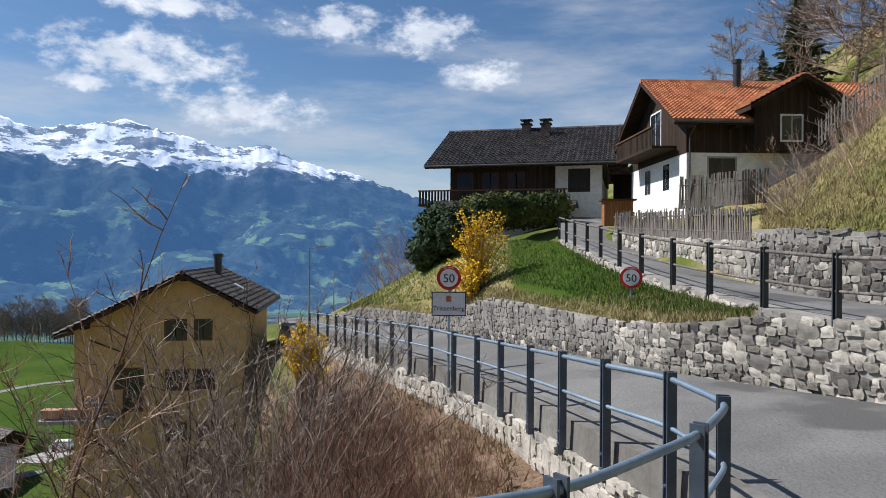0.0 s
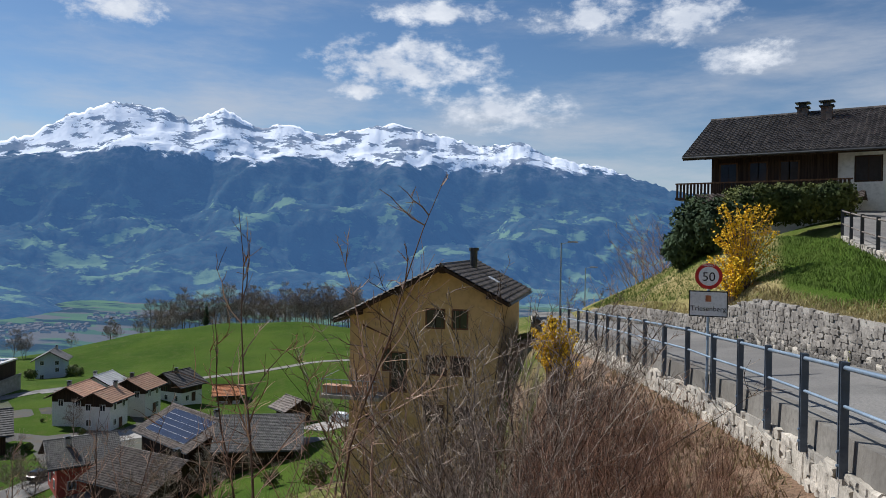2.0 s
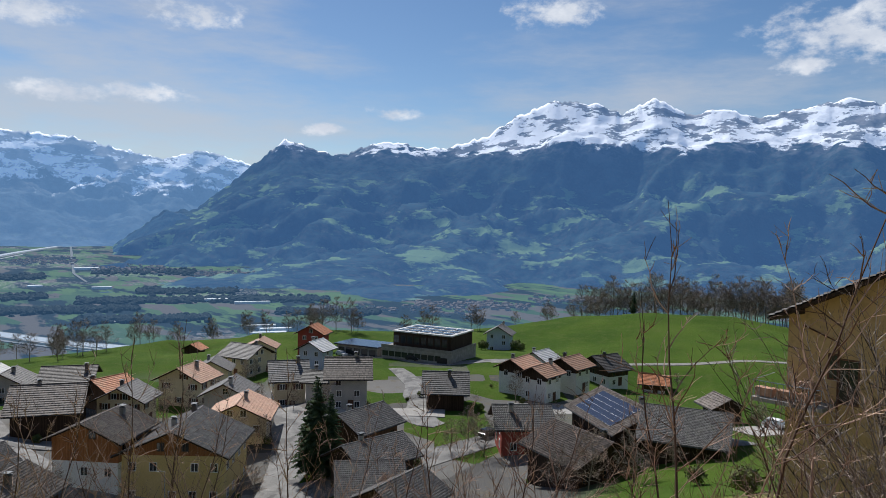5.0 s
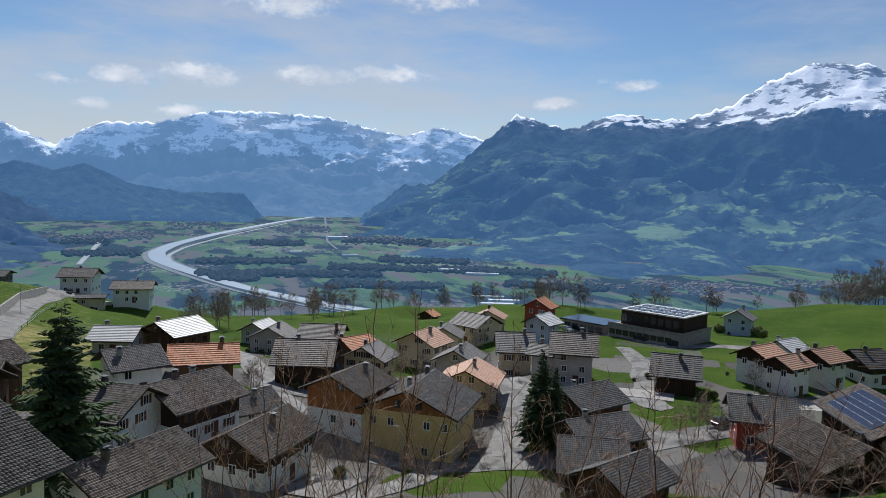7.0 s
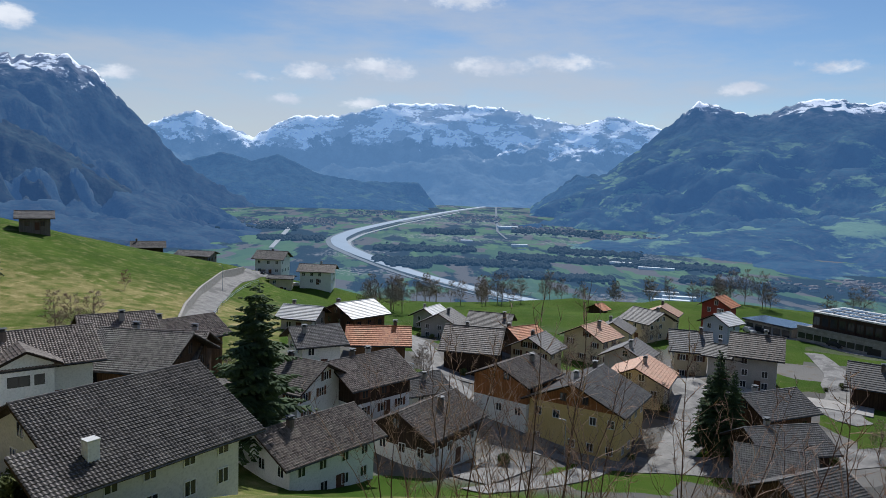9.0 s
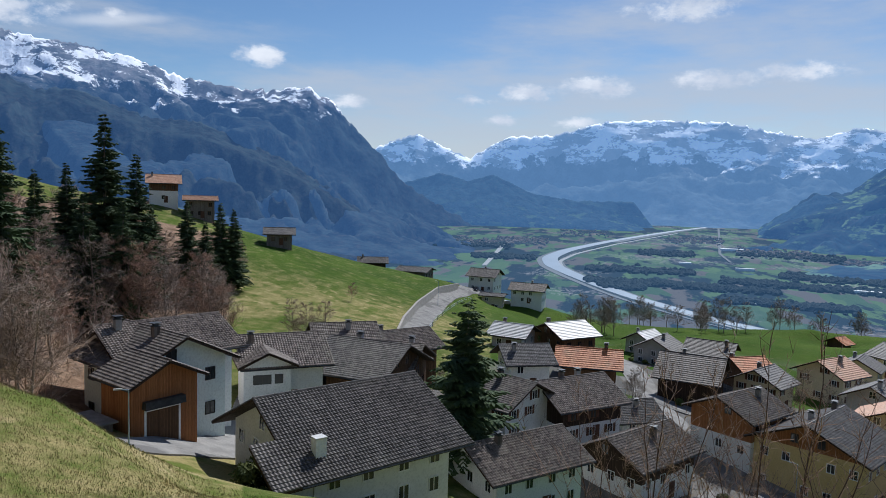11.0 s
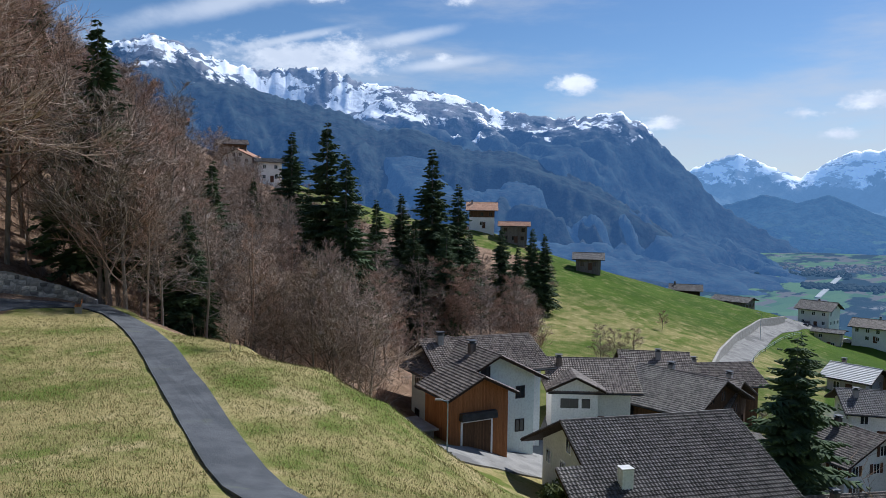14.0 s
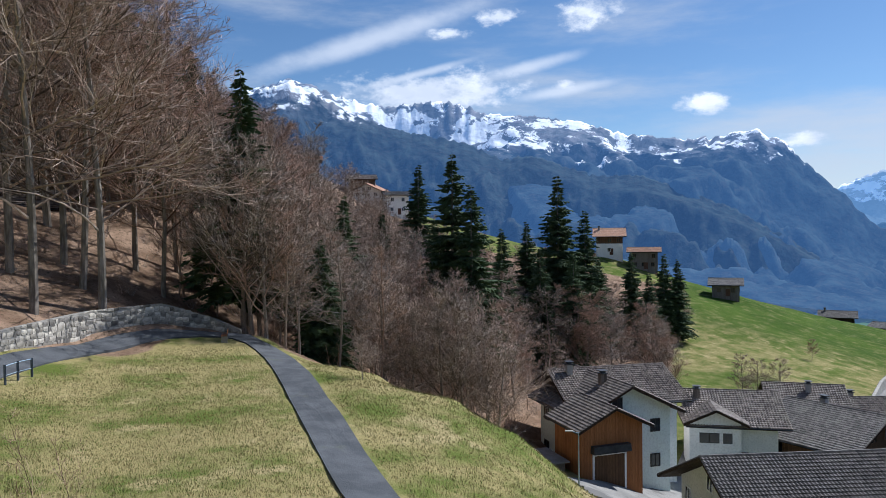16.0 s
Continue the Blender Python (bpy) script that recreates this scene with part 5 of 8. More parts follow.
def plant(kind_name, label, category, meshes, x, y, scale=1.0, turn=0.0, z=None, group="", mass=None):
    """A plant of its own, or, with mass, one more in a stand that nobody could count."""
    m = pose(x, y, ground_z(x, y) if z is None else z, 0, 0, turn) @ Matrix.Diagonal((scale, scale, scale, 1))
    if mass:
        for nm, me in meshes:
            part(nm, me, mass, m=m)
        return mass
    ob = thing(kind_name, label, category, m, group)
    for nm, me in meshes:
        part(nm, me, ob)
    return ob


rng = random.Random(11)
bare = [tuple(zip(("trunk", "crown"), bare_tree_meshes(s, 16, limbs=l, boughs=b_, sprigs=sp, spread=w_, twig_mat=tm)))
        for s, l, b_, sp, w_, tm in ((1, 26, 9, 13, 0.42, twigs), (2, 24, 9, 13, 0.34, twigs), (3, 26, 9, 13, 0.44, twigs_grey), (4, 24, 9, 13, 0.38, twigs_red), (5, 22, 10, 13, 0.5, twigs))]
spruce = [tuple(zip(("trunk", "crown"), conifer_meshes(s, 20, w_, 46, 12, None, rg, lo))) for s, w_, rg, lo in ((1, 4.3, 0.6, 0.05), (2, 4.2, 0.7, 0.14), (3, 5.6, 0.5, 0.02))]
fir = tuple(zip(("trunk", "crown"), conifer_meshes(9, 20, 7.2, 34, 11, None, 0.55, 0.05, 0.22)))

thin = [tuple(zip(("trunk", "crown"), bare_tree_meshes(s, 15, limbs=24, boughs=7, sprigs=6, spread=sp, trunk_mat=tm, twig_mat=tm, low=0.22, r0=0.11, twig=0.9))) for s, sp, tm in ((51, 0.2, twigs), (52, 0.26, twigs_grey), (53, 0.18, twigs_red), (54, 0.3, twigs))]
bare_far = [tuple(zip(("trunk", "crown"), bare_tree_meshes(s, 16, limbs=24, boughs=9, sprigs=12, spread=0.42, trunk_mat=bank_grey, twig_mat=bank_grey))) for s in (31, 32, 33)]

# the wood on the slope beyond the ravine
BARE_LABELS = ("leafless grey-brown beech on the wooded slope", "leafless young tree in the ravine wood", "leafless greyish ash tree with spreading crown", "leafless reddish larch-like tree on the slope", "broad leafless tree with bent limbs")
thicket = thing("thicket", "dense stand of slender leafless trees on the wooded slope", "woods", kind="stuff")
brushwood = thing("brushwood", "leafless brown undergrowth along the edge of the wood", "undergrowth", kind="stuff")
edge_trees = thing("tree_belt", "leafless trees along the hilltop and the village edge", "trees", kind="stuff")
count = 0
while count < 230:
    az, d = rng.uniform(117.5, 174), 62 + 140 * rng.random() ** 1.35
    if az < 131 and d < 84 + (131 - az) * 2.2:
        continue
    if az < 122 and d > 190 or az < 147 and d < 64:
        continue
    if az < 146 and d > 205 or az > 153 and d < 84:
        continue
    p = polar(az, d)
    k = rng.choice((0, 0, 1, 1, 2, 3, 4))
    sc = rng.uniform(0.7, 1.1) * (0.85 if az < 146 else 1.2)
    plant("bare_tree", BARE_LABELS[k], "tree", bare_far[k % 3] if k < 3 and rng.random() < 0.45 else bare[k], p.x, p.y, sc, rng.uniform(0, 360), group="trees of the wood", mass=thicket if d > 118 else None)
    count += 1
# slender young trees that fill the wood
count = 0
while count < 170:
    az, d = rng.uniform(118.5, 156), 60 + 80 * rng.random() ** 1.2
    if az < 131 and d < 82 + (131 - az) * 2.2 or az < 147 and d < 64 or az > 152 and d < 70:
        continue
    p = polar(az, d)
    plant("bare_tree", "slender leafless young tree in the dense wood", "tree", thin[rng.randrange(4)], p.x, p.y, rng.uniform(0.5, 0.95) * (0.8 if az < 135 else 1.1), rng.uniform(0, 360), mass=thicket)
    count += 1
# spruces: yaw, distance, height of the top in degrees
for az, d, top, k in ((151.2, 70, 12.6, 1), (145.4, 66, -0.2, 2), (144.9, 67, -2.2, 2), (134.9, 95, 6.4, 1), (133.4, 92, 4.0, 1), (126.6, 120, 4.5, 0), (137.6, 130, 5.6, 0), (143.5, 82, 3.2, 1), (129.0, 130, 1.0, 0), (124.5, 135, 1.8, 0),
                      (121.0, 150, -1.4, 0), (118.6, 160, -1.6, 0), (117.6, 162, -2.0, 0), (131.0, 110, 0.5, 1), (140.5, 110, 2.0, 1), (128.0, 110, -1.0, 0), (123.5, 150, -2, 2), (155.0, 95, 14.5, 1), (148.5, 85, 4.0, 1),
                      (157.5, 90, 16, 1), (154.5, 76, 0.5, 0), (119.7, 145, -3.0, 0), (136.3, 100, 1.0, 1), (125.4, 112, -1.5, 0), (163.0, 110, 24, 1), (160.0, 105, 20, 1)):
    p = polar(az, d)
    z = ground_z(p.x, p.y)
    plant("spruce", "tall dark green spruce in the bare wood", "tree", spruce[k], p.x, p.y, max(0.2, (d * math.tan(radians(top)) - z) / 20), rng.uniform(0, 360), z, "spruces of the wood")
# brown undergrowth along the wood's edge
under = [arching_mesh(40 + s, 3.0, 14, (twigs_red, twigs, twigs_grey)[s], 0.9, 10, 4, 0.022) for s in range(3)]
for _ in range(170):
    az = rng.uniform(119, 153)
    d = (78 if az < 131 else 60) + rng.uniform(0, 55) + (131 - az) * 2.0 * (az < 131)
    p = polar(az, d)
    plant("bare_shrub", "leafless brown undergrowth at the edge of the wood", "shrub", (("stem_sheaf", rng.choice(under)),), p.x, p.y, rng.uniform(0.7, 1.7), rng.uniform(0, 360), mass=brushwood)
# large trees on the leafy bank
beeches = [tuple(zip(("trunk", "crown"), bare_tree_meshes(s, 16, limbs=34, boughs=10, sprigs=9, spread=0.34, twig_mat=tm, low=0.2, r0=0.13, twig=0.55))) for s, tm in ((61, twigs), (62, twigs_red))]
for az, d, top, k in ((161.1, 62, 27, 0), (165.4, 60, 30, 4), (163.5, 70, 26, 2), (168.5, 64, 32, 0), (158.8, 74, 22, 1), (157.0, 70, 17, 1), (162.4, 66, 25, 1), (164.4, 78, 29, 3), (166.8, 66, 29, 1), (156.0, 78, 19, 3)):
    p = polar(az, d)
    z = ground_z(p.x, p.y)
    plant("beech", "tall leafless beech with pale bark on the leafy bank", "tree", beeches[k % 2], p.x, p.y, (d * math.tan(radians(top)) - z) / 16, rng.uniform(0, 360), z, "beeches on the bank")
# big fir in the village, spruces beside the yard
for az, d, top, me, lab in ((99.1, 84, -8.6, fir, "large dark fir between the village houses"), (62.7, 112, -12.1, spruce[0], "dark columnar spruce beside the yard"), (61.6, 112, -13.4, spruce[0], "dark columnar spruce beside the yard"),
                            (63.4, 113, -14.0, spruce[1], "dark columnar spruce beside the yard"), (-26.3, 62, 18.3, spruce[2], "tall dark spruce behind the house"), (-23.9, 75, 14.5, spruce[1], "thin spruce behind the house"),
                            (38.0, 305, -4.9, spruce[0], "spruce among the trees on the hilltop"), (-20.5, 95, 13.0, spruce[1], "distant spruce behind the house")):
    p = polar(az, d)
    z = ground_z(p.x, p.y)
    plant("spruce", lab, "tree", me, p.x, p.y, (d * math.tan(radians(top)) - z) / 20, rng.uniform(0, 360), z)
# trees along the hilltop and knolls
for i in range(56):
    az = 26.5 + (15.5 * ((i + rng.random()) / 56) ** 1.25)
    d = rng.uniform(310, 345)
    p = polar(az, d)
    plant("bare_tree", "leafless tree in the row on the hilltop", "tree", bare_far[rng.randrange(3)], p.x, p.y, rng.uniform(0.85, 1.25), rng.uniform(0, 360), mass=edge_trees)
for az, d, n_, spread in ((45, 320, 6, 2.5), (50, 300, 3, 2), (61.5, 255, 9, 2.0), (56, 330, 2, 1.5), (71, 330, 5, 3), (78, 280, 7, 4), (84, 300, 10, 4), (88, 240, 5, 2), (90.5, 235, 3, 1), (54, 310, 2, 1), (75, 300, 4, 2), (66, 300, 4, 2), (81, 260, 5, 3)):
    for _ in range(n_):
        p = polar(az + rng.uniform(-spread, spread), d + rng.uniform(-12, 12))
        plant("bare_tree", "leafless tree at the edge of the village", "tree", bare_far[rng.randrange(3)], p.x, p.y, rng.uniform(0.45, 0.8), rng.uniform(0, 360), mass=edge_trees)
for az, d, sc in ((67.5, 108, 0.3), (76.5, 99, 0.36), (78.5, 98, 0.3), (80.0, 97, 0.34), (73.5, 98, 0.3), (74.2, 150, 0.6), (52, 118, 0.35), (50, 122, 0.35), (57, 96, 0.4), (41, 90, 0.5), (43.5, 92, 0.4), (37.5, 90, 0.42), (112, 118, 0.5), (110.5, 120, 0.55),
                  (113, 122, 0.5), (108.5, 170, 0.3), (70.5, 155, 0.45), (44.5, 118, 0.4), (142.2, 46, 0.2), (-29.5, 52, 0.9), (-31.5, 48, 1.0), (-27.5, 66, 1.0), (-33, 60, 1.1), (-22.5, 70, 0.7)):
    p = polar(az, d)
    plant("bare_tree", "small leafless orchard tree", "tree", bare[rng.randrange(5)], p.x, p.y, sc, rng.uniform(0, 360), group="orchard trees")

# shrubs on the bank below the rail: upright red shoots towards the road, arching grey bushes below
bank = [shrub_mesh(70 + s, 2.6, 26, (bank_red, bank_red, bank_grey, bank_red)[s], 6, (0.32, 0.28, 0.6, 0.36)[s], (0.0085, 0.0075, 0.0075, 0.008)[s]) for s in range(4)]
for i in range(100):
    az, d = rng.uniform(-4.5, 12), rng.uniform(8.0, 25)
    p = polar(az, d)
    if p.x > np.interp(p.y, [q[1] for q in ROAD_LEFT[3:]], [q[0] for q in ROAD_LEFT[3:]]) - 0.75 - 0.015 * d:
        continue
    top = -9.6 - 8.0 * smooth(1.5, -6.0, az) + rng.uniform(-3.5, 0.8) + (d < 11) * -3
    z = ground_z(p.x, p.y)
    sc = min(1.2, max(0.35, (d * math.tan(radians(float(top))) - z) / 2.7))
    plant("bare_shrub", "leafless reddish brown shrub on the bank below the road", "shrub", (("stem_sheaf", bank[rng.choice((0, 1, 3, 1, 0))]),), p.x, p.y, sc, rng.uniform(0, 360), z, "bank shrubs")
arch = [arching_mesh(90 + s, 4.6, 34, bank_grey, (0.85, 0.75, 1.0)[s], 13, 6, (0.024, 0.02, 0.022)[s]) for s in range(3)]
for az, d, top, k in ((16.5, 12, -6.5, 0), (19.5, 15.0, -6.5, 1), (13, 16, -5.0, 2), (22.0, 11.5, -16.0, 1), (10.5, 12.5, -9.0, 1), (15.5, 19, -5.0, 2), (20.0, 9.0, -17, 2), (13.5, 9.5, -13, 0),
                      (8.0, 10.0, -15, 2), (17.5, 8.0, -18, 1), (9.2, 16.5, -8.0, 2)):
    p = polar(az, d)
    z = ground_z(p.x, p.y)
    plant("hazel", "leafless grey-brown bush with arching stems and dense twigs on the bank", "shrub", (("stem_sheaf", arch[k]),), p.x, p.y, max(0.3, (d * math.tan(radians(top)) - z) / 4.3), rng.uniform(0, 360), z, "hazel bushes")
for az, d, sc in ((9.3, 25.5, 0.85), (10.2, 24, 0.9), (8.6, 23, 0.7), (10.8, 26.5, 0.95), (11.4, 22.5, 0.8)):
    p = polar(az, d)
    plant("bare_shrub", "leafless grey shrub beside the ochre house", "shrub", (("stem_sheaf", bank[2]),), p.x, p.y, sc, az * 77, group="bank shrubs")
# thin saplings on the slope below the eye
sapling = [(("stem_sheaf", arching_mesh(120 + s, 6.0, 5, twigs_red, 0.3, 15, 5, 0.03)),) for s in range(3)]
for az, d, top, k in ((26.6, 9, 2.4, 0), (28.5, 10, -4, 1), (33, 9, -9, 2), (44, 10, -13, 0), (50, 9, -14, 1), (55, 10, -16, 2), (60, 11, -15, 0), (74, 13, -12, 1), (79, 12, -11.5, 2), (84, 12, -13.5, 0), (88, 13, -13, 1), (70, 12, -16, 2), (40, 11, -14, 2), (47, 11, -12, 1), (38, 9, -16, 0), (72, 11, -13.5, 0), (76, 14, -11, 2), (77.5, 11, -13, 1), (81.5, 14, -11.5, 0), (86, 11, -14, 2), (58, 9, -14.5, 1), (62.5, 10, -13.5, 2), (53, 12, -13, 0), (65, 12, -14.5, 1), (48.5, 9, -15, 2), (30.5, 8, -3.5, 2), (163, 16, -14, 2), (166, 15, -12, 0)):
    p = polar(az, d)
    z = ground_z(p.x, p.y)
    plant("sapling", "thin leafless sapling on the slope", "tree", sapling[k], p.x, p.y, (d * math.tan(radians(top)) - z) / 6.0, rng.uniform(0, 360), z, "saplings")
for i in range(40):
    az, d = rng.uniform(20, 62), rng.uniform(8, 14)
    p = polar(az, d)
    plant("bare_shrub", "leafless grey shrub on the steep slope", "shrub", (("stem_sheaf", bank[rng.choice((2, 3))]),), p.x, p.y, rng.uniform(0.4, 0.75), rng.uniform(0, 360), group="slope shrubs")

for i in range(46):
    az = rng.uniform(154, 172)
    p = polar(az, rng.uniform(66, 84) - 0.4 * max(0, az - 160))
    plant("bare_shrub", "low leafless brush on the leafy bank", "shrub", (("stem_sheaf", under[i % 3]),), p.x, p.y, rng.uniform(0.25, 0.6), rng.uniform(0, 360), mass=brushwood)

# ---- the two roads, their walls and rails ----
def sample(line, n):
    a = np.array(line, float)
    s = np.linspace(0, len(a) - 1, n)
    k = np.arange(len(a))
    out = np.stack([np.interp(s, k, a[:, c]) for c in range(a.shape[1])], 1)
    for _ in range(3):
        out[1:-1] = (out[:-2] + 2 * out[1:-1] + out[2:]) / 4
    return out


def ruled(name, label, category, left, right, mat, n=120, m=9, crown=0.05, thick=0.25):
    """A road surface between two edge lines, slightly crowned, with thickness."""
    a, b = sample(left, n), sample(right, n)
    v, f = [], []
    for i in range(n):
        for j in range(m):
            t = j / (m - 1)
            q = a[i] + (b[i] - a[i]) * t
            v.append((q[0], q[1], q[2] + crown * math.sin(math.pi * t)))
        v.append((b[i][0], b[i][1], b[i][2] - thick))
        v.append((a[i][0], a[i][1], a[i][2] - thick))
    c = m + 2
    for i in range(n - 1):
        for j in range(c):
            p, q = i * c + j, i * c + (j + 1) % c
            f.append((p, p + c, q + c, q)[::-1])
    return thing(name, label, category, kind="structure", data=mesh_of(name, v, f, (mat,), False))


ruled("road", "worn grey asphalt mountain road curving downhill", "road", ROAD_LEFT, ROAD_RIGHT, asphalt)


def terrace_line(r_list, z_list, off, lift, yaws=TERRACE_YAW):
    return [tuple(polar(a, r + off, z + lift)) for a, r, z in zip(yaws, r_list, z_list)]


UP_L = terrace_line(UPPER_R[:8], UPPER_Z[:8], 0.05, 0.0) + [(6.2, 38, 1.4), (6.8, 44, 2.0)]
UP_R = [tuple(polar(a, r, z)) for a, r, z in ((-62, 12.5, -0.95), (-48, 13.8, -1.0), (-34, 15.4, -1.0), (-27, 16.9, -0.9), (-21.5, 21.2, -0.7), (-18, 24.5, -0.4), (-14.5, 30.3, 0.15), (-13.3, 35, 0.6))] + [(9.4, 40, 1.5), (10, 45, 2.1)]
ruled("upper_road", "narrow grey asphalt lane climbing to the houses", "road", UP_L, UP_R, asphalt)

# stones: a few shared shapes, each a rounded block
STONES = []
for s in range(7):
    bm = bmesh.new()
    bmesh.ops.create_cube(bm, size=1.0)
    bmesh.ops.subdivide_edges(bm, edges=bm.edges[:], cuts=1, use_grid_fill=True)
    r_ = random.Random(300 + s)
    for vv in bm.verts:
        k = 0.5 / max(0.35, vv.co.length) * 0.35 + 0.72
        vv.co *= k
        vv.co += Vector((r_.uniform(-.11, .11), r_.uniform(-.11, .11), r_.uniform(-.11, .11)))
    STONES.append(bm)


def stone_data(mat):
    out = []
    for bm in STONES:
        me = bpy.data.meshes.new("stone")
        bm.to_mesh(me)
        me.materials.append(mat)
        out.append(me)
    return out


STONE_MESH = {m.name: stone_data(m) for m in (stone_light, stone_dark)}


def stone_wall(name, label, line, tops, foots, mats, seed, size=0.36, limit=300, depth=0.5, away=-1.0, start=0.0, big=0.1):
    """A rubble wall along a line of (x, y): a mortared core, with its stones set proud in uneven courses."""
    r_ = random.Random(seed)
    a = sample([(p[0], p[1], t, f) for p, t, f in zip(line, tops, foots)], 80)
    seg = np.hypot(*np.diff(a[:, :2], axis=0).T)
    run = np.concatenate([[0], np.cumsum(seg)])
    core, f = [], []
    for i in range(len(a)):
        way = a[min(i + 1, len(a) - 1), :2] - a[max(i - 1, 0), :2]
        nrm = np.array([way[1], -way[0]]) / np.hypot(*way) * away
        q = a[i]
        core += [(q[0], q[1], q[3]), (q[0], q[1], q[2] - .04), (q[0] - nrm[0] * depth, q[1] - nrm[1] * depth, q[2] - .04), (q[0] - nrm[0] * depth, q[1] - nrm[1] * depth, q[3])]
    for i in range(len(a) - 1):
        for j in range(4):
            p, q = i * 4 + j, i * 4 + (j + 1) % 4
            f.append((p, q, q + 4, p + 4))
    f += [(0, 3, 2, 1), tuple(len(core) - 4 + k for k in range(4))]
    wall = thing(name, label, "wall", kind="structure", data=mesh_of(name, core, f, (mortar,)))
    rest = Build()
    made = 0
    u = start
    z_step = size * 0.74
    rows_max = int(max(q[2] - q[3] for q in a) / z_step) + 1
    for row in range(rows_max + 1):
        u = r_.uniform(0, size)
        while u < run[-1] - 0.05:
            wide = size * r_.uniform(0.55, 1.6)
            tall = z_step * r_.uniform(0.8, 1.25)
            if r_.random() < big:
                wide, tall = wide * 1.5, tall * 1.7
            i = np.interp(u + wide / 2, run, np.arange(len(a)))
            k = min(int(i), len(a) - 2)
            q = a[k] + (a[k + 1] - a[k]) * (i - k)
            z = q[3] + row * z_step + z_step / 2 + r_.uniform(-.05, .05)
            u += wide * 0.93
            tall = min(tall, 2.2 * (q[2] - z))
            if tall < 0.08:
                continue
            way = a[k + 1, :2] - a[k, :2]
            head = math.degrees(math.atan2(way[1], way[0]))
            nrm = np.array([way[1], -way[0]]) / np.hypot(*way) * away
            m = pose(q[0], q[1], z, r_.uniform(-3, 3), r_.uniform(-9, 9), head) @ Matrix.Diagonal((wide * 0.84, r_.uniform(.06, .12), tall * 0.86, 1))
            mat = r_.choice(mats)
            me = r_.choice(STONE_MESH[mat.name])
            if made < limit:
                part("stone", me, wall, m=m)
                made += 1
            else:
                i0 = len(rest.v)
                rest.v += [m @ vv.co for vv in me.vertices]
                rest.f += [tuple(i0 + x for x in pl.vertices) for pl in me.polygons]
    if rest.v:
        tagged(part("stones", rest.mesh("stones", mats[0]), wall), kind="stuff")
    return wall


wl = terrace_line(WALL_R, WALL_TOP, 0.0, 0.0)
zr = [-1.95, -2.0, -2.02, -2.2, -2.35, -2.5, -2.65, -2.7, -3.05, -3.3, -4.0, -4.5]
# the tall part under the upper lane, then the low part along the grass
stone_wall("retaining_wall", "rubble stone retaining wall of pale grey blocks beside the road", [p[:2] for p in wl[1:6]], [-0.9, -0.88, -1.05, -1.32, -1.55], [z - .15 for z in zr[1:6]], (stone_light, stone_light, stone_light, stone_dark), 5, 0.22, 300, big=0.12)
stone_wall("roadside_wall", "low mortared rubble wall of grey stones below the grass slope", [p[:2] for p in wl[5:]], [-1.5, -1.52, -1.52, -1.56, -2.6, -3.1, -4.1], [z - .15 for z in zr[5:]], (stone_dark, stone_dark, stone_dark, stone_light), 6, 0.22, 300)
upl = terrace_line(UPPER_R[:8], UPPER_Z[:8], -0.12, 0.0)
stone_wall("lane_wall", "stone retaining wall carrying the upper lane", [p[:2] for p in upl[2:]], [z + .06 for z in UPPER_Z[2:8]], [-2.0, -1.75, -1.6, -1.25, -0.6, -0.1], (stone_light, stone_light, stone_dark), 7, 0.22, 260)
stone_wall("parapet_wall", "rough pale stone wall under the road's concrete edge", [(p[0] - 0.10, p[1]) for p in ROAD_LEFT[3:16]], [p[2] - 0.30 for p in ROAD_LEFT[3:16]], [p[2] - 2.6 for p in ROAD_LEFT[3:16]], (stone_light,), 8, 0.32, 280, away=-1.0)
stone_wall("yard_wall", "dark rubble wall below the dry grass bank", [tuple(polar(a, r))[:2] for a, r in ((-50, 13.5), (-40, 14.6), (-31.7, 15.8), (-27, 17.0), (-23.4, 19.3))], [0.45, 0.45, 0.42, 0.52, 0.62], [-1.1, -1.1, -1.1, -1.1, -0.9], (stone_dark, stone_dark, stone_light), 9, 0.24, 260)
stone_wall("garden_wall", "low pale stone wall under the picket fence", [tuple(polar(a, r))[:2] for a, r in ((-23.2, 20.2), (-19.6, 22.8), (-16.2, 27), (-13.4, 33))], [0.30, 0.42, 0.58, 0.85], [-0.95, -0.7, -0.4, 0.2], (stone_light,), 10, 0.34, 160)

# concrete edge beam of the road
edge = Build()
a = sample([(p[0], p[1], p[2]) for p in ROAD_LEFT[3:16]], 90)
for i in range(len(a)):
    way = a[min(i + 1, 89)] - a[max(i - 1, 0)]
    nrm = Vector((-way[1], way[0], 0)).normalized()
    q = Vector(a[i])
    for o, z in ((-.40, -.30), (-.38, .09), (.02, .09), (.04, -.34)):
        e = q + nrm * o
        edge.v.append((e.x, e.y, e.z + z))
for i in range(89):
    for j in range(4):
        p, q = i * 4 + j, i * 4 + (j + 1) % 4
        edge.f.append((p, q, q + 4, p + 4))
edge.f += [(0, 3, 2, 1), (356, 357, 358, 359)]
thing("kerb", "weathered concrete edge beam along the road", "kerb", kind="structure", data=edge.mesh("kerb", kerb_concrete))


def post_mesh(tall, below, mat=None):
    b = Build()
    for s in (-1, 1):
        b.box((-0.05, s * 0.036 - 0.01, -below), (0.05, s * 0.036 + 0.01, tall))
    b.box((-0.008, -0.036, -below), (0.008, 0.036, tall - .02))
    return b.mesh("post", mat or shaded_post_steel)


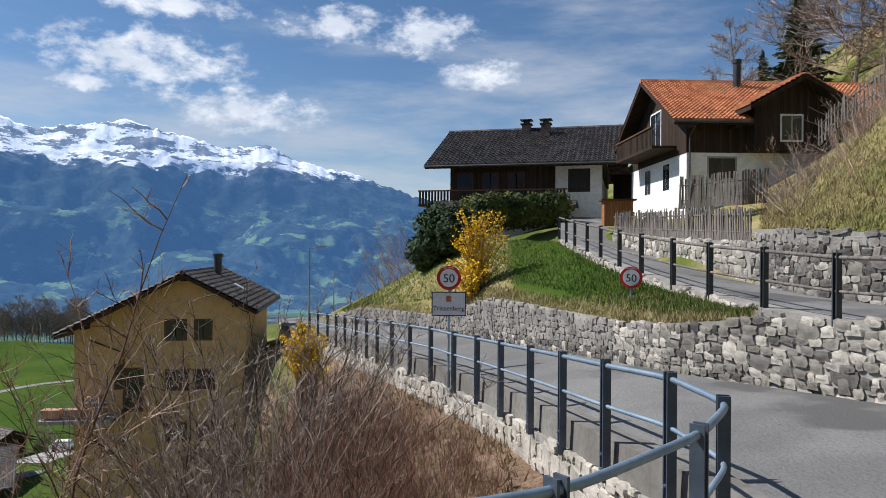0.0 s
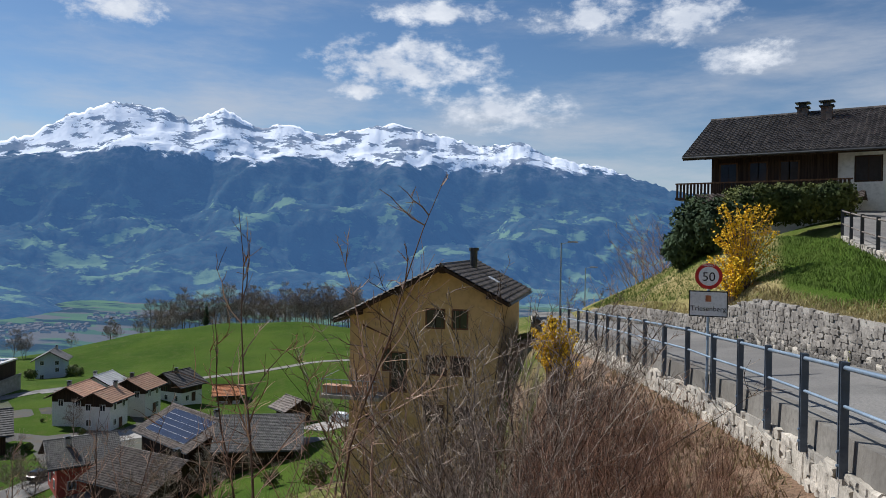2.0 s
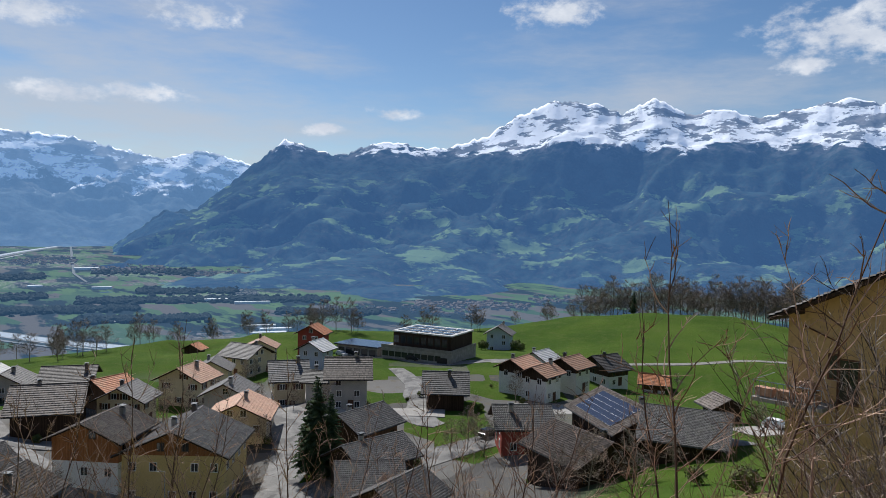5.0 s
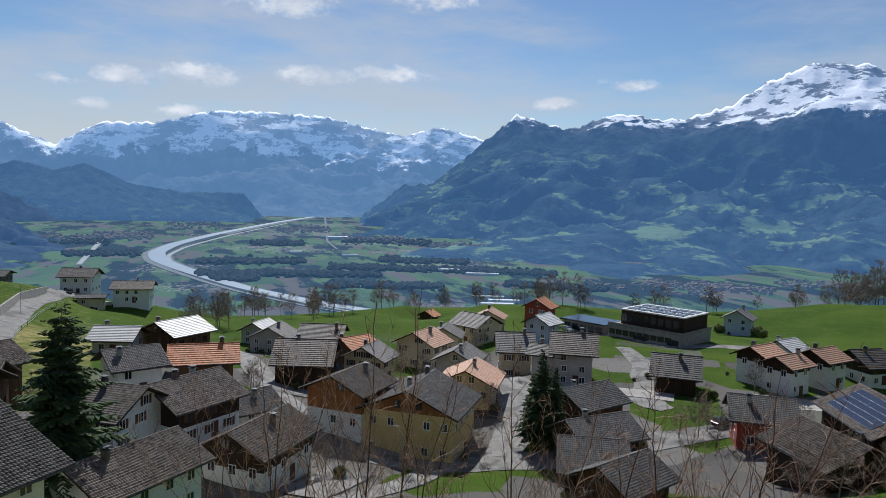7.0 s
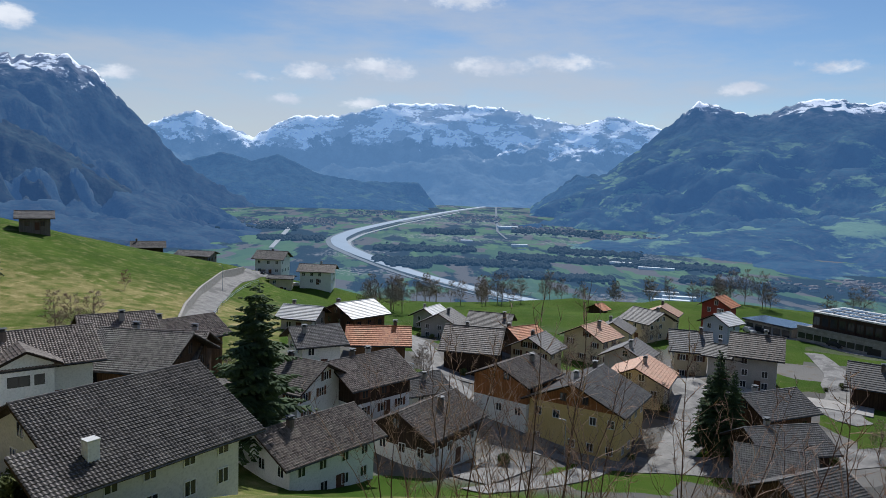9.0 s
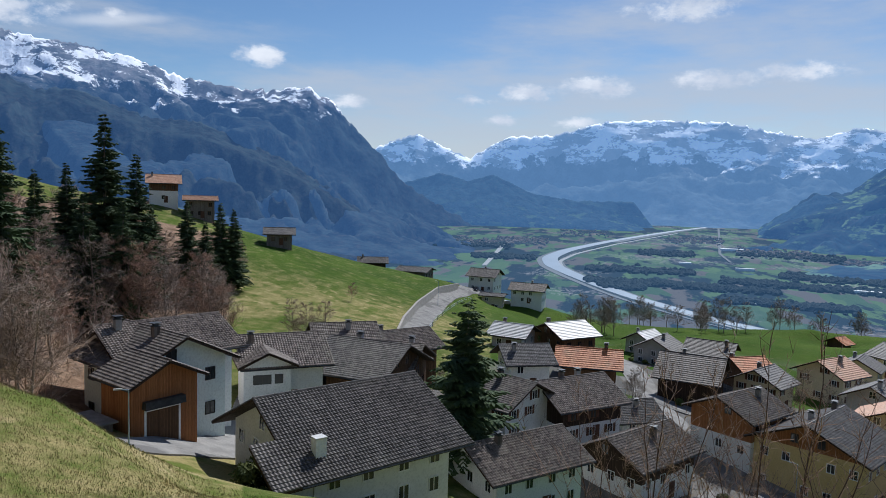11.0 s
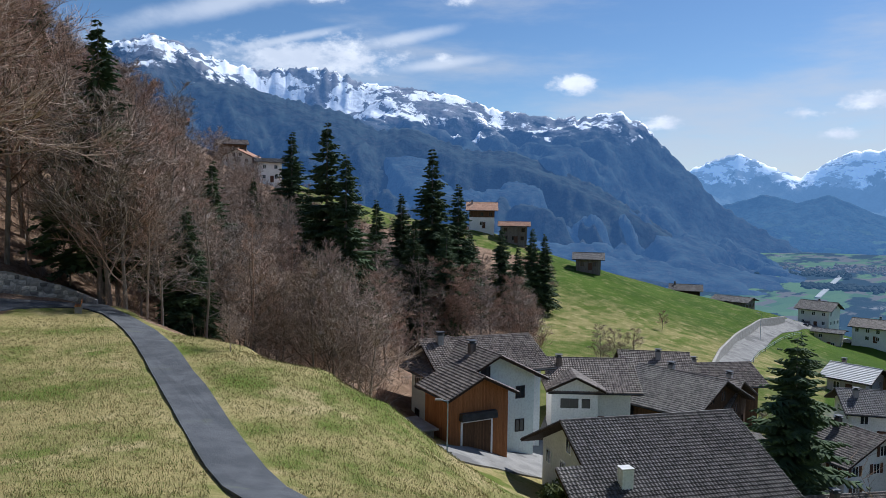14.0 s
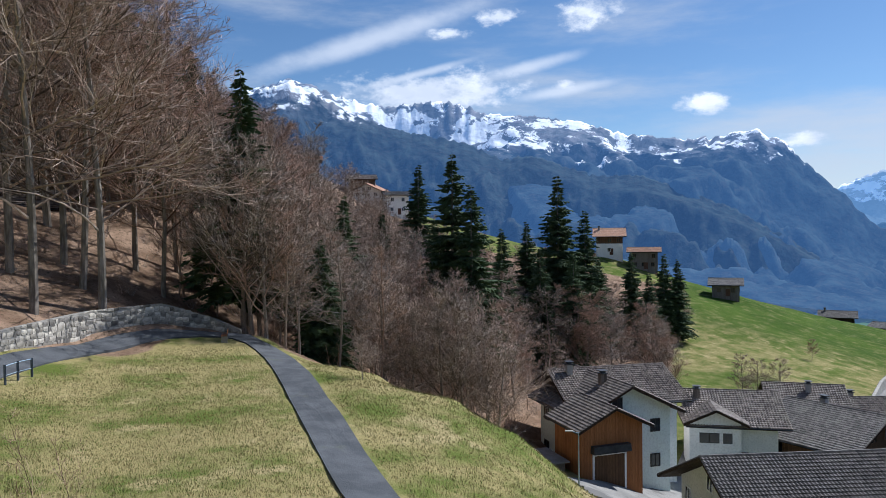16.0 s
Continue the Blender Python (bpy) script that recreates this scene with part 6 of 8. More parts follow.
def railing(name, label, pts, tall, below, inner_mid, bolts=True, category="railing", mat=None, post_mat=None):
    """Steel posts with a top rail and a middle rail, smoothly bent along the line."""
    h = thing(name, label, category)
    pm = post_mesh(tall + .05, below, post_mat)
    curve = sample(pts, len(pts) * 8)
    for i, p in enumerate(pts):
        q = pts[min(i + 1, len(pts) - 1)]
        o = pts[max(i - 1, 0)]
        head = math.degrees(math.atan2(q[1] - o[1], q[0] - o[0]))
        k = int(np.argmin(np.hypot(curve[:, 0] - p[0], curve[:, 1] - p[1])))
        po = part("post", pm, h, m=pose(curve[k][0], curve[k][1], curve[k][2], 0, 0, head + 90))
        if bolts:
            b = Build().tube([(-.03, 0, -below + .15), (.075, 0, -below + .15)], 0.018, 6).tube([(-.03, 0, -below + .32), (.075, 0, -below + .32)], 0.018, 6)
            part("bolt_pair", b.mesh("bolt_pair", galvanised), po)
    part("top_rail", Build().tube([(q[0], q[1], q[2] + tall - .02) for q in curve], 0.031, 8).mesh("top_rail", mat or galvanised, smooth=True), h)
    part("middle_rail", Build().tube([(q[0], q[1], q[2] + inner_mid) for q in curve], 0.024, 8).mesh("middle_rail", mat or galvanised, smooth=True), h)
    return h


RAIL = [(-0.6, 3.1, -2.2), (.64, 3.64, -2.2), (1.73, 4.8, -2.21), (2.3, 5.76, -2.21), (2.2, 6.96, -2.21), (1.91, 8.28, -2.31), (1.65, 9.86, -2.43), (1.41, 11.6, -2.58), (1.1, 13.2, -2.7), (.73, 14.9, -2.82),
        (.25, 16.6, -2.93), (-.26, 18.3, -3.0), (-.9, 20, -3.1), (-1.55, 21.7, -3.2), (-2.1, 23.4, -3.32), (-2.65, 25.2, -3.45), (-3.25, 27, -3.58), (-3.9, 28.9, -3.7), (-4.55, 30.8, -3.83), (-5.25, 32.8, -3.97), (-6.0, 34.8, -4.1), (-6.8, 36.8, -4.25)]
railing("guard_rail", "blue-grey galvanised steel guard rail bending round the road's edge", RAIL, 1.01, 0.36, 0.52)
up = [(*tuple(polar(a, r))[:2], z) for a, r, z in ((-52, 9.4, -1.05), (-42, 10.1, -1.05), (-35, 11.0, -1.05), (-29, 12.0, -1.05), (-24, 13.3, -.95), (-20.5, 14.8, -.87), (-17.7, 16.6, -.75), (-15.5, 18.6, -.6), (-13.75, 20.6, -.45), (-12.4, 22.8, -.25), (-11.3, 25, -.08), (-10.4, 27.3, .1), (-9.7, 29.6, .3), (-9.2, 32, .5))]
railing("lane_rail", "weathered grey handrail on posts along the upper lane", up, 1.0, 0.45, 0.48, mat=wood_grey, post_mat=dark_metal)


# ---- road signs ----
def disc(r, y, n=36):
    return [(r * math.cos(2 * math.pi * k / n), y, r * math.sin(2 * math.pi * k / n)) for k in range(n)]


def round_plate(r, y0, y1, mat, name):
    n = 36
    v = disc(r, y0) + disc(r, y1)
    f = [tuple(range(n)), tuple(range(2 * n - 1, n - 1, -1))] + [(k, n + k, n + (k + 1) % n, (k + 1) % n) for k in range(n)]
    return mesh_of(name, v, f, (mat,))


def text_mesh(body, size, mat, name):
    c = bpy.data.curves.new(name, "FONT")
    c.body, c.size, c.align_x, c.align_y, c.extrude = body, size, "CENTER", "CENTER", 0.002
    tmp = bpy.data.objects.new(name, c)
    scene.collection.objects.link(tmp)
    dg = bpy.context.evaluated_depsgraph_get()
    me = bpy.data.meshes.new_from_object(tmp.evaluated_get(dg))
    bpy.data.objects.remove(tmp)
    me.materials.clear()
    me.materials.append(mat)
    return me


def speed_sign(az, d, el, r, pole_z, town, label):
    c = polar(az, d)
    z = d * math.tan(radians(el))
    s = thing("road_sign", label, "road sign", pose(c.x, c.y, pole_z, 0, 0, az))
    h = z - pole_z
    part("pole", Build().tube([(0, 0.05, -.3), (0, 0.05, h + r)], 0.03, 10).mesh("pole", galvanised), s)
    rim = part("red_ring", round_plate(r, 0.02, -0.02, red_paint, "red_ring"), s, m=pose(0, 0, h))
    part("white_face", round_plate(r * 0.74, -0.02, -0.026, white_paint, "white_face"), rim)
    part("number", text_mesh("50", r * 0.98, black_paint_and_shade, "number"), rim, "black figures", pose(0, -0.031, -0.02, 90))
    part("caption", text_mesh("GENERELL", r * 0.2, white_paint, "caption"), rim, m=pose(0, -0.026, r * 0.84, 90))
    if town:
        hz = h - r - 0.33
        b = Build().box((-.41, -.02, -.29), (.41, .02, .29))
        plate = part("town_plate", b.mesh("town_plate", black_paint_and_shade), s, m=pose(0, 0, hz))
        part("plate_face", Build().box((-.385, -.027, -.265), (.385, -.02, .265)).mesh("plate_face", white_paint), plate)
        part("town_name", text_mesh("Triesenberg", 0.155, black_paint_and_shade, "town_name"), plate, "black lettering", pose(0, -0.031, -0.11, 90))
        crest = Build().box((-.06, -.034, .05), (.06, -.027, .19)).box((-.04, -.038, .10), (.04, -.034, .14))
        part("crest", crest.mesh("crest", roof_orange), plate, "small red and gold crest")
    return s


speed_sign(-0.5, 17.2, -2.2, 0.29, -3.3, True, "round speed limit sign above a white town plate on a pole")
speed_sign(-14.7, 17.6, -2.0, 0.26, -1.7, False, "round red and white speed limit sign beside the lane")


# ---- lamps along the roads ----
def street_lamp(x, y, z, tall, arm_dir, label="tall grey street lamp with a flat head"):
    s = thing("street_lamp", label, "street lamp", pose(x, y, z, 0, 0, arm_dir), "street lamps")
    part("pole", Build().tube([(0, 0, -.5), (0, 0, tall * .5), (0, 0, tall)], [0.07, 0.055, 0.04], 8).mesh("pole", galvanised), s)
    part("arm", Build().tube([(0, 0, tall - .05), (.5, 0, tall + .06)], 0.03, 6).mesh("arm", galvanised), s)
    part("lamp_head", Build().box((.4, -.12, tall + .03), (1.05, .12, tall + .13), taper=.03).mesh("lamp_head", stucco_grey), s)
    return s


for az, d, top in ((10.5, 46, 0.1), (8.6, 64, -1.8)):
    p = polar(az, d)
    z = ground_z(p.x, p.y)
    street_lamp(p.x, p.y, z, d * math.tan(radians(top)) - z, az)


# ---- fences ----
def picket_fence(name, label, line, tall, gap=0.11, seed=1, group=""):
    """Split wooden pales of uneven height on two rails."""
    r_ = random.Random(seed)
    h = thing(name, label, "fence")
    a = sample(line, 60)
    run = np.concatenate([[0], np.cumsum(np.hypot(*np.diff(a[:, :2], axis=0).T))])
    pales = []
    for s in range(4):
        w_, t_ = r_.uniform(.028, .05), tall * r_.uniform(0.9, 1.08)
        b = Build().box((-w_, -.014, -.05), (w_, .014, t_), taper=0.006)
        pales.append(b.mesh("pale", wood_grey))
    u = 0.0
    while u < run[-1]:
        i = np.interp(u, run, np.arange(60))
        k = min(int(i), 58)
        q = a[k] + (a[k + 1] - a[k]) * (i - k)
        way = a[k + 1] - a[k]
        part("pale", r_.choice(pales), h, m=pose(q[0], q[1], q[2], r_.uniform(-4, 4), r_.uniform(-4, 4), math.degrees(math.atan2(way[1], way[0]))))
        u += gap * r_.uniform(.85, 1.3)
    for z in (0.25, 0.75):
        part("rail", Build().tube([(q[0], q[1] + .03, q[2] + tall * z) for q in a], 0.025, 5).mesh("rail", wood_grey), h)
    return h


picket_fence("picket_fence", "weathered grey split-pale fence on the stone wall", [(*tuple(polar(a_, r))[:2], z) for a_, r, z in ((-23.2, 20.3, 0.30), (-19.6, 22.9, 0.42), (-16.2, 27.1, 0.58), (-13.4, 33.1, 0.85))], 0.92, 0.075, seed=4)
picket_fence("picket_fence", "tall weathered garden fence before the white house", [(*tuple(polar(a_, r))[:2], z) for a_, r, z in ((-18.2, 33.5, 1.95), (-20.5, 33.0, 2.0), (-22.6, 32.0, 2.0), (-24.2, 32.5, 2.1))], 1.3, 0.085, seed=5)
picket_fence("picket_fence", "leaning pale fence on the grass bank", [(*tuple(polar(a_, r))[:2], z) for a_, r, z in ((-27.6, 30, 4.0), (-29, 29, 4.6), (-31.5, 27.5, 5.2))], 0.9, 0.16, seed=6)

# ---- hedge, forsythia and conifers on the bank below the chalet ----
for az, d, size, n_, zb in ((-6.0, 40.5, (2.3, 1.2, 2.5), 5200, 1.0), (-3.6, 40.0, (2.0, 1.3, 2.7), 4600, 0.8), (-8.4, 41, (1.6, 1.1, 2.4), 3800, 1.2)):
    p = polar(az, d)
    h = thing("hedge", "dense clipped dark green and yellowish hedge", "hedge", pose(p.x, p.y, zb, 0, 0, az), "hedge bushes")
    part("foliage", leafy_mesh("foliage", int(az * 10), size, n_, hedge_leaf, 0.10, 0.72), h)
for az, d, tall, wide in ((0.4, 38, 3.6, 1.5), (-0.9, 37.0, 3.0, 1.3), (1.4, 38.5, 2.4, 1.2), (-2.0, 38, 2.6, 1.2)):
    p = polar(az, d)
    z = ground_z(p.x, p.y)
    s = thing("juniper", "dark green bushy conifer on the bank", "shrub", pose(p.x, p.y, z - .2, 0, 0, az), "bank conifers")
    part("foliage", leafy_mesh("foliage", int(az * 7) + 90, (wide, wide, tall), 3800, needles, 0.13, 0.5), s)


def forsythia(az, d, tall, wide, n_, zb=None, deep=0.0):
    """A fountain of thin stems set with yellow blossom."""
    r_ = random.Random(int(az * 10))
    p = polar(az, d)
    z = ground_z(p.x, p.y) if zb is None else zb
    s = thing("forsythia", "forsythia bush in full yellow bloom", "shrub", pose(p.x, p.y, z))
    st, bl = Build(), Build()
    for _ in range(n_):
        a_ = r_.uniform(0, 6.283)
        out = Vector((math.cos(a_), math.sin(a_), 0))
        h_, o = tall * r_.uniform(.35, 1.05), wide * r_.random() ** 0.7
        pts = [out * 0.1 * o + Vector((0, 0, -.2 - deep)), out * o * .35 + Vector((0, 0, h_ * .5)), out * o * .75 + Vector((0, 0, h_ * .85)), out * o + Vector((0, 0, h_))]
        st.tube(pts, [0.012, 0.01, 0.008, 0.004], 3, False)
        for _ in range(34):
            u = r_.uniform(0.6 if not deep else 1.0, 2.99)
            q = pts[int(u)].lerp(pts[int(u) + 1], u % 1) + Vector((r_.uniform(-.06, .06), r_.uniform(-.06, .06), r_.uniform(-.06, .06)))
            e1 = Vector((r_.uniform(-1, 1), r_.uniform(-1, 1), r_.uniform(-1, 1))).normalized() * r_.uniform(.03, .06)
            e2 = e1.orthogonal().normalized() * r_.uniform(.02, .05)
            bl.quad(q - e1, q + e2, q + e1, q - e2)
    part("stem_sheaf", st.mesh("stem_sheaf", twigs), s)
    part("blossom", bl.mesh("blossom", flower_yellow), s)
    return s


forsythia(-2.9, 27.5, 3.0, 1.15, 110)
forsythia(-2.2, 27.0, 1.6, 0.9, 60)
for az, d, top in ((10.9, 22.5, -5.9), (10.3, 23.5, -7.0)):
    _p = polar(az, d)
    _z = ground_z(_p.x, _p.y)
    forsythia(az, d, 1.9, 0.75, 70, d * math.tan(radians(top)) - 1.9, max(0.0, d * math.tan(radians(top)) - 1.9 - _z))

# ---- streets of the village, paths, river ----
def lane(name, label, pts, widths, mat=None, category="road", lift=0.1):
    return strip(name, label, category, pts, widths, mat or asphalt, lift, step=2.5)[0]


lane("village_street", "pale grey asphalt street through the village", [(-116.8, 20.2), (-104.3, 24.3), (-99.8, 33.8), (-98.2, 44.1), (-94.9, 52.7), (-93.1, 72.9), (-91.9, 95)], [6, 6.5, 7, 7, 6.5, 7, 8])
lane("village_lane", "pale grey street climbing between houses", [(-190, 6), (-172.8, 9.5), (-149.2, 12.3), (-134.3, 13.9), (-121.8, 17.0), (-112.4, 20.4)], [5, 6, 6.5, 6.5, 7, 7], lift=0.13)
lane("side_lane", "narrow asphalt lane beside a garden", [(-97.1, 32.9), (-90.8, 27.7), (-85.0, 20.0), (-78, 12)], 4.0, lift=0.16)
lane("yard_lane", "asphalt yard beside the farmhouse", [(-100.1, 44.9), (-111.9, 54.2), (-124.2, 59.3), (-139.8, 62.5)], [5, 9, 9, 4], lift=0.16)
lane("forecourt", "paved forecourt of the cream house", [(-151, 60), (-149, 66), (-147, 76)], [9, 10, 9], paving)
lane("farm_lane", "curving asphalt lane by the barn", [(-158.1, 104.4), (-140, 98), (-129, 92), (-120.9, 87.8), (-112, 79.5), (-106, 80)], [4, 5, 8, 8, 7, 4])
lane("school_street", "asphalt street with parked cars before the school", [(-190, 84), (-181.2, 95.6), (-180.2, 109), (-171.7, 115), (-157, 119), (-153, 134), (-150, 150)], [6, 7, 10, 8, 6, 4, 4])
lane("court", "paved court before the white row houses", [(-111, 101), (-104, 108), (-100, 118)], [8, 10, 7], paving)
lane("farm_track", "pale gravel track across the meadow hill", [tuple(polar(a_, d_))[:2] for a_, d_ in ((49, 200), (43, 206), (36.4, 212), (30, 213), (26, 212), (21, 200))], 2.2, concrete, "track")
lane("hill_road", "asphalt road climbing to the hillside houses", [tuple(polar(a_, d_))[:2] for a_, d_ in ((105.5, 118), (104.2, 135), (103.4, 152), (102.4, 182), (100.9, 225), (99.4, 262), (98.0, 290))], 5.5, lift=0.15)
lane("house_lane", "asphalt lane between garage and large white house", [(-44, -36), (-51.6, -35.5), (-60, -34.5), (-66.5, -33.8), (-73, -36.0), (-80, -39), (-88, -41)], [4, 4.5, 5.5, 7, 5, 4, 4], lift=0.15)
lane("yard", "small asphalt yard by the yellow house", [tuple(polar(a_, d_))[:2] for a_, d_ in ((30, 118), (27, 122), (24, 126))], [9, 11, 9], paving)
lane("gravel_path", "dark grey gravel path curving over the meadow", [tuple(polar(a_, d_))[:2] for a_, d_ in ((128, 14), (135, 18.5), (140.35, 23.5), (144, 31), (146.4, 40), (148.6, 52), (150.2, 59), (153, 61.5), (157, 60), (162, 55.5), (168, 48), (176, 40))], 2.1, gravel, "path", lift=0.10)


def flat_strip(name, label, category, pts, widths, z, mat):
    """A level strip on the valley floor."""
    a = sample([(*p, w_) for p, w_ in zip(pts, widths)], 90)
    v, f = [], []
    for i in range(90):
        way = a[min(i + 1, 89)] - a[max(i - 1, 0)]
        n_ = np.array([-way[1], way[0]]) / (np.hypot(way[0], way[1]) + 1e-9)
        for s in (-.5, .5):
            q = a[i, :2] + n_ * a[i, 2] * s
            v.append((q[0], q[1], z))
        for s in (.5, -.5):
            q = a[i, :2] + n_ * a[i, 2] * s
            v.append((q[0], q[1], z - 1.5))
    for i in range(89):
        for j in range(4):
            p, q = i * 4 + j, i * 4 + (j + 1) % 4
            f.append((p, q, q + 4, p + 4))
    return thing(name, label, category, kind="structure", data=mesh_of(name, v, f, (mat,)))


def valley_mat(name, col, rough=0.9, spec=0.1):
    # every valley material emits a faint blue in place of haze
    return surface(name, col, tuple(c * 1.15 for c in col), 0.02, rough, 0.0, haze_glow=(0.02, 0.045, 0.085), spec=spec)


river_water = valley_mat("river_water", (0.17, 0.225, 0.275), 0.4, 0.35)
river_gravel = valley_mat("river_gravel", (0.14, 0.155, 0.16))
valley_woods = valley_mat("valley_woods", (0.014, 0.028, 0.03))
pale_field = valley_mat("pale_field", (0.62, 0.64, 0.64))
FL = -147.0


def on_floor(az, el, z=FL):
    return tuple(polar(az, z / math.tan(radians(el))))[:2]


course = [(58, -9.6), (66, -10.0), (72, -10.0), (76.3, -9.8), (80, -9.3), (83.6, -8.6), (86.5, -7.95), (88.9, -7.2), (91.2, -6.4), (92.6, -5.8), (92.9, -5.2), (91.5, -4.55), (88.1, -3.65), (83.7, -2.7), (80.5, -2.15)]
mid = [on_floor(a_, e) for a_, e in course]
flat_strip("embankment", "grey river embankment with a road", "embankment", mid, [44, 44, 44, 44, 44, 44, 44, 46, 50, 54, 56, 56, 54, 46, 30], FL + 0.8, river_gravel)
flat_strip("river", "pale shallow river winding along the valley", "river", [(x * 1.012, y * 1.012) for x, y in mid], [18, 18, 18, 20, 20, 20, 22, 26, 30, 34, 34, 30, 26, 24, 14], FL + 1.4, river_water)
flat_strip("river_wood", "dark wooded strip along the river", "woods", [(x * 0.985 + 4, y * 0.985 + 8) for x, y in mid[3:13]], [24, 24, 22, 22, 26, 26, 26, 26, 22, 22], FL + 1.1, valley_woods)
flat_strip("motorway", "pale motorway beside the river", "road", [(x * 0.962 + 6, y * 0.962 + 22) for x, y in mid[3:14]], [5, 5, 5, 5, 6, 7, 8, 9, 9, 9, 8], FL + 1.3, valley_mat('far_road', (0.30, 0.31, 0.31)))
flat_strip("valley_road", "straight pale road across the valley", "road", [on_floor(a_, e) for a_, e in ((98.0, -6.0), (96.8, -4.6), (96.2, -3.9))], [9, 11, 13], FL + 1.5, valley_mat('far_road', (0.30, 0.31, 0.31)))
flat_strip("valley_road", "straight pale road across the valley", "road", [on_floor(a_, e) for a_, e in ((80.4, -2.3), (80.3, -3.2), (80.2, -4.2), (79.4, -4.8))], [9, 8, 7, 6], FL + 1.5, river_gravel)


def block(name, label, category, x, y, z, head, size, mat, taper=0.0, kind=""):
    b = Build().box((-size[0] / 2, -size[1] / 2, 0), (size[0] / 2, size[1] / 2, size[2]), taper=taper)
    return thing(name, label, category, pose(x, y, z, 0, 0, head), data=b.mesh(name, mat), kind=kind)


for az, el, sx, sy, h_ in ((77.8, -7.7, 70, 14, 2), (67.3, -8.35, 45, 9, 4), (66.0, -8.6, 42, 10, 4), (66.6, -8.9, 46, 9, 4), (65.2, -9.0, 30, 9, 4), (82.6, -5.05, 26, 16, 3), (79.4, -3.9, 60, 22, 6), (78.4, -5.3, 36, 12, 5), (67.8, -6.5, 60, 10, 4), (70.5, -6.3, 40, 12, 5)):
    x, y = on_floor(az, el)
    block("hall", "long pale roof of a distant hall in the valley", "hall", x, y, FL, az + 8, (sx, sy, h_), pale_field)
# hedges and woods that cross the valley floor
rngv = random.Random(77)
belts = Build()
for az0, az1, el in ((62, 80, -6.2), (76, 90, -6.75), (69, 76, -5.55), (82, 90, -5.8), (66, 72, -5.0), (71, 80, -7.6), (58, 66, -7.2), (96, 103, -4.3), (94, 99, -5.2), (82, 86, -4.4), (72, 79, -4.1), (85.5, 89, -7.1)):
    for _ in range(int(abs(az1 - az0) * 52)):
        az, e = rngv.uniform(az0, az1), el + rngv.gauss(0, 0.10)
        x, y = on_floor(az, e)
        r_ = rngv.uniform(3.5, 8.0)
        i0 = len(belts.v)
        belts.v += [(x + r_ * math.cos(k * 1.047) * rngv.uniform(.7, 1.2), y + r_ * math.sin(k * 1.047) * rngv.uniform(.7, 1.2), FL) for k in range(6)]
        belts.v += [(x + r_ * .7 * math.cos(k * 1.047) * rngv.uniform(.7, 1.2), y + r_ * .7 * math.sin(k * 1.047), FL + r_ * rngv.uniform(.35, .7)) for k in range(6)]
        belts.v.append((x, y, FL + r_ * 0.9))
        for k in range(6):
            n_ = (k + 1) % 6
            belts.f += [(i0 + k, i0 + n_, i0 + 6 + n_, i0 + 6 + k), (i0 + 6 + k, i0 + 6 + n_, i0 + 12)]
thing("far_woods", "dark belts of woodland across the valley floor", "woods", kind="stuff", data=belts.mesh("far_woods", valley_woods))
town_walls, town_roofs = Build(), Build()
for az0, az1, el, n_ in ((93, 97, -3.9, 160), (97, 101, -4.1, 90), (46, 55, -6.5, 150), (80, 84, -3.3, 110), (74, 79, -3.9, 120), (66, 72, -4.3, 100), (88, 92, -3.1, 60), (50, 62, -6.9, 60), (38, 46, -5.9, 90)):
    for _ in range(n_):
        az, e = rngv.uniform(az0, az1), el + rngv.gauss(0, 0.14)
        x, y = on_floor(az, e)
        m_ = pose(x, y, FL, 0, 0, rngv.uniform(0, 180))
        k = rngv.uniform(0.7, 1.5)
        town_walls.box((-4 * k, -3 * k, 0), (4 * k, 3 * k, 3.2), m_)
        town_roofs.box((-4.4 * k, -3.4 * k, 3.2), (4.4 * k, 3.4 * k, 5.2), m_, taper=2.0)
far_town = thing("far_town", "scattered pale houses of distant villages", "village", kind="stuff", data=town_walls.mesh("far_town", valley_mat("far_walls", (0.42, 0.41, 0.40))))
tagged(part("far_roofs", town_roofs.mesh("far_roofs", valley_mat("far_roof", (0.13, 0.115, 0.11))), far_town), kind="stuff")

# ---- the school ----
sx, sy = -168.0, 122.5
school = thing("school", "modern flat-roofed school of concrete and dark boards", "school", pose(sx, sy, -39.5, 0, 0, 53.5 - 27))
part("plinth", Build().box((-11, -8.5, -3), (11, 8.5, 4.0)).mesh("plinth", concrete), school, "pale concrete ground floor")
part("upper_floor", Build().box((-8.5, -6.2, 4.0), (10, 8, 8.2)).mesh("upper_floor", wood_dark), school, "dark boarded upper floor")
part("roof", Build().box((-8.8, -6.5, 8.2), (10.3, 8.3, 8.55)).mesh("roof", roof_metal), school)
for i in range(5):
    for j in range(3):
        part("skylight", Build().box((-7.6 + i * 3.5, -5 + j * 4.2, 8.55), (-4.8 + i * 3.5, -2.2 + j * 4.2, 8.7)).mesh("skylight", solar), school)
for i in range(9):
    add_window(school, pose(-9.8 + i * 2.1, -8.505, 2.2), 1.7, 1.3, black_paint_and_shade)
for i in range(8):
    add_window(school, pose(-7.5 + i * 2.2, -6.205, 6.2), 1.5, 2.0, black_paint_and_shade)
part("parapet", Build().box((-11.15, -8.65, 3.9), (11.15, -8.4, 4.7)).box((10.9, -8.4, 3.9), (11.15, 8.5, 4.7)).mesh("parapet", concrete), school)
# black plate on the solid plinth stands in for the garage's dark inside
part("garage_opening", Build().box((6.8, -8.53, -.5), (10, -8.4, 2.6)).mesh("garage_opening", black_paint_and_shade), school)
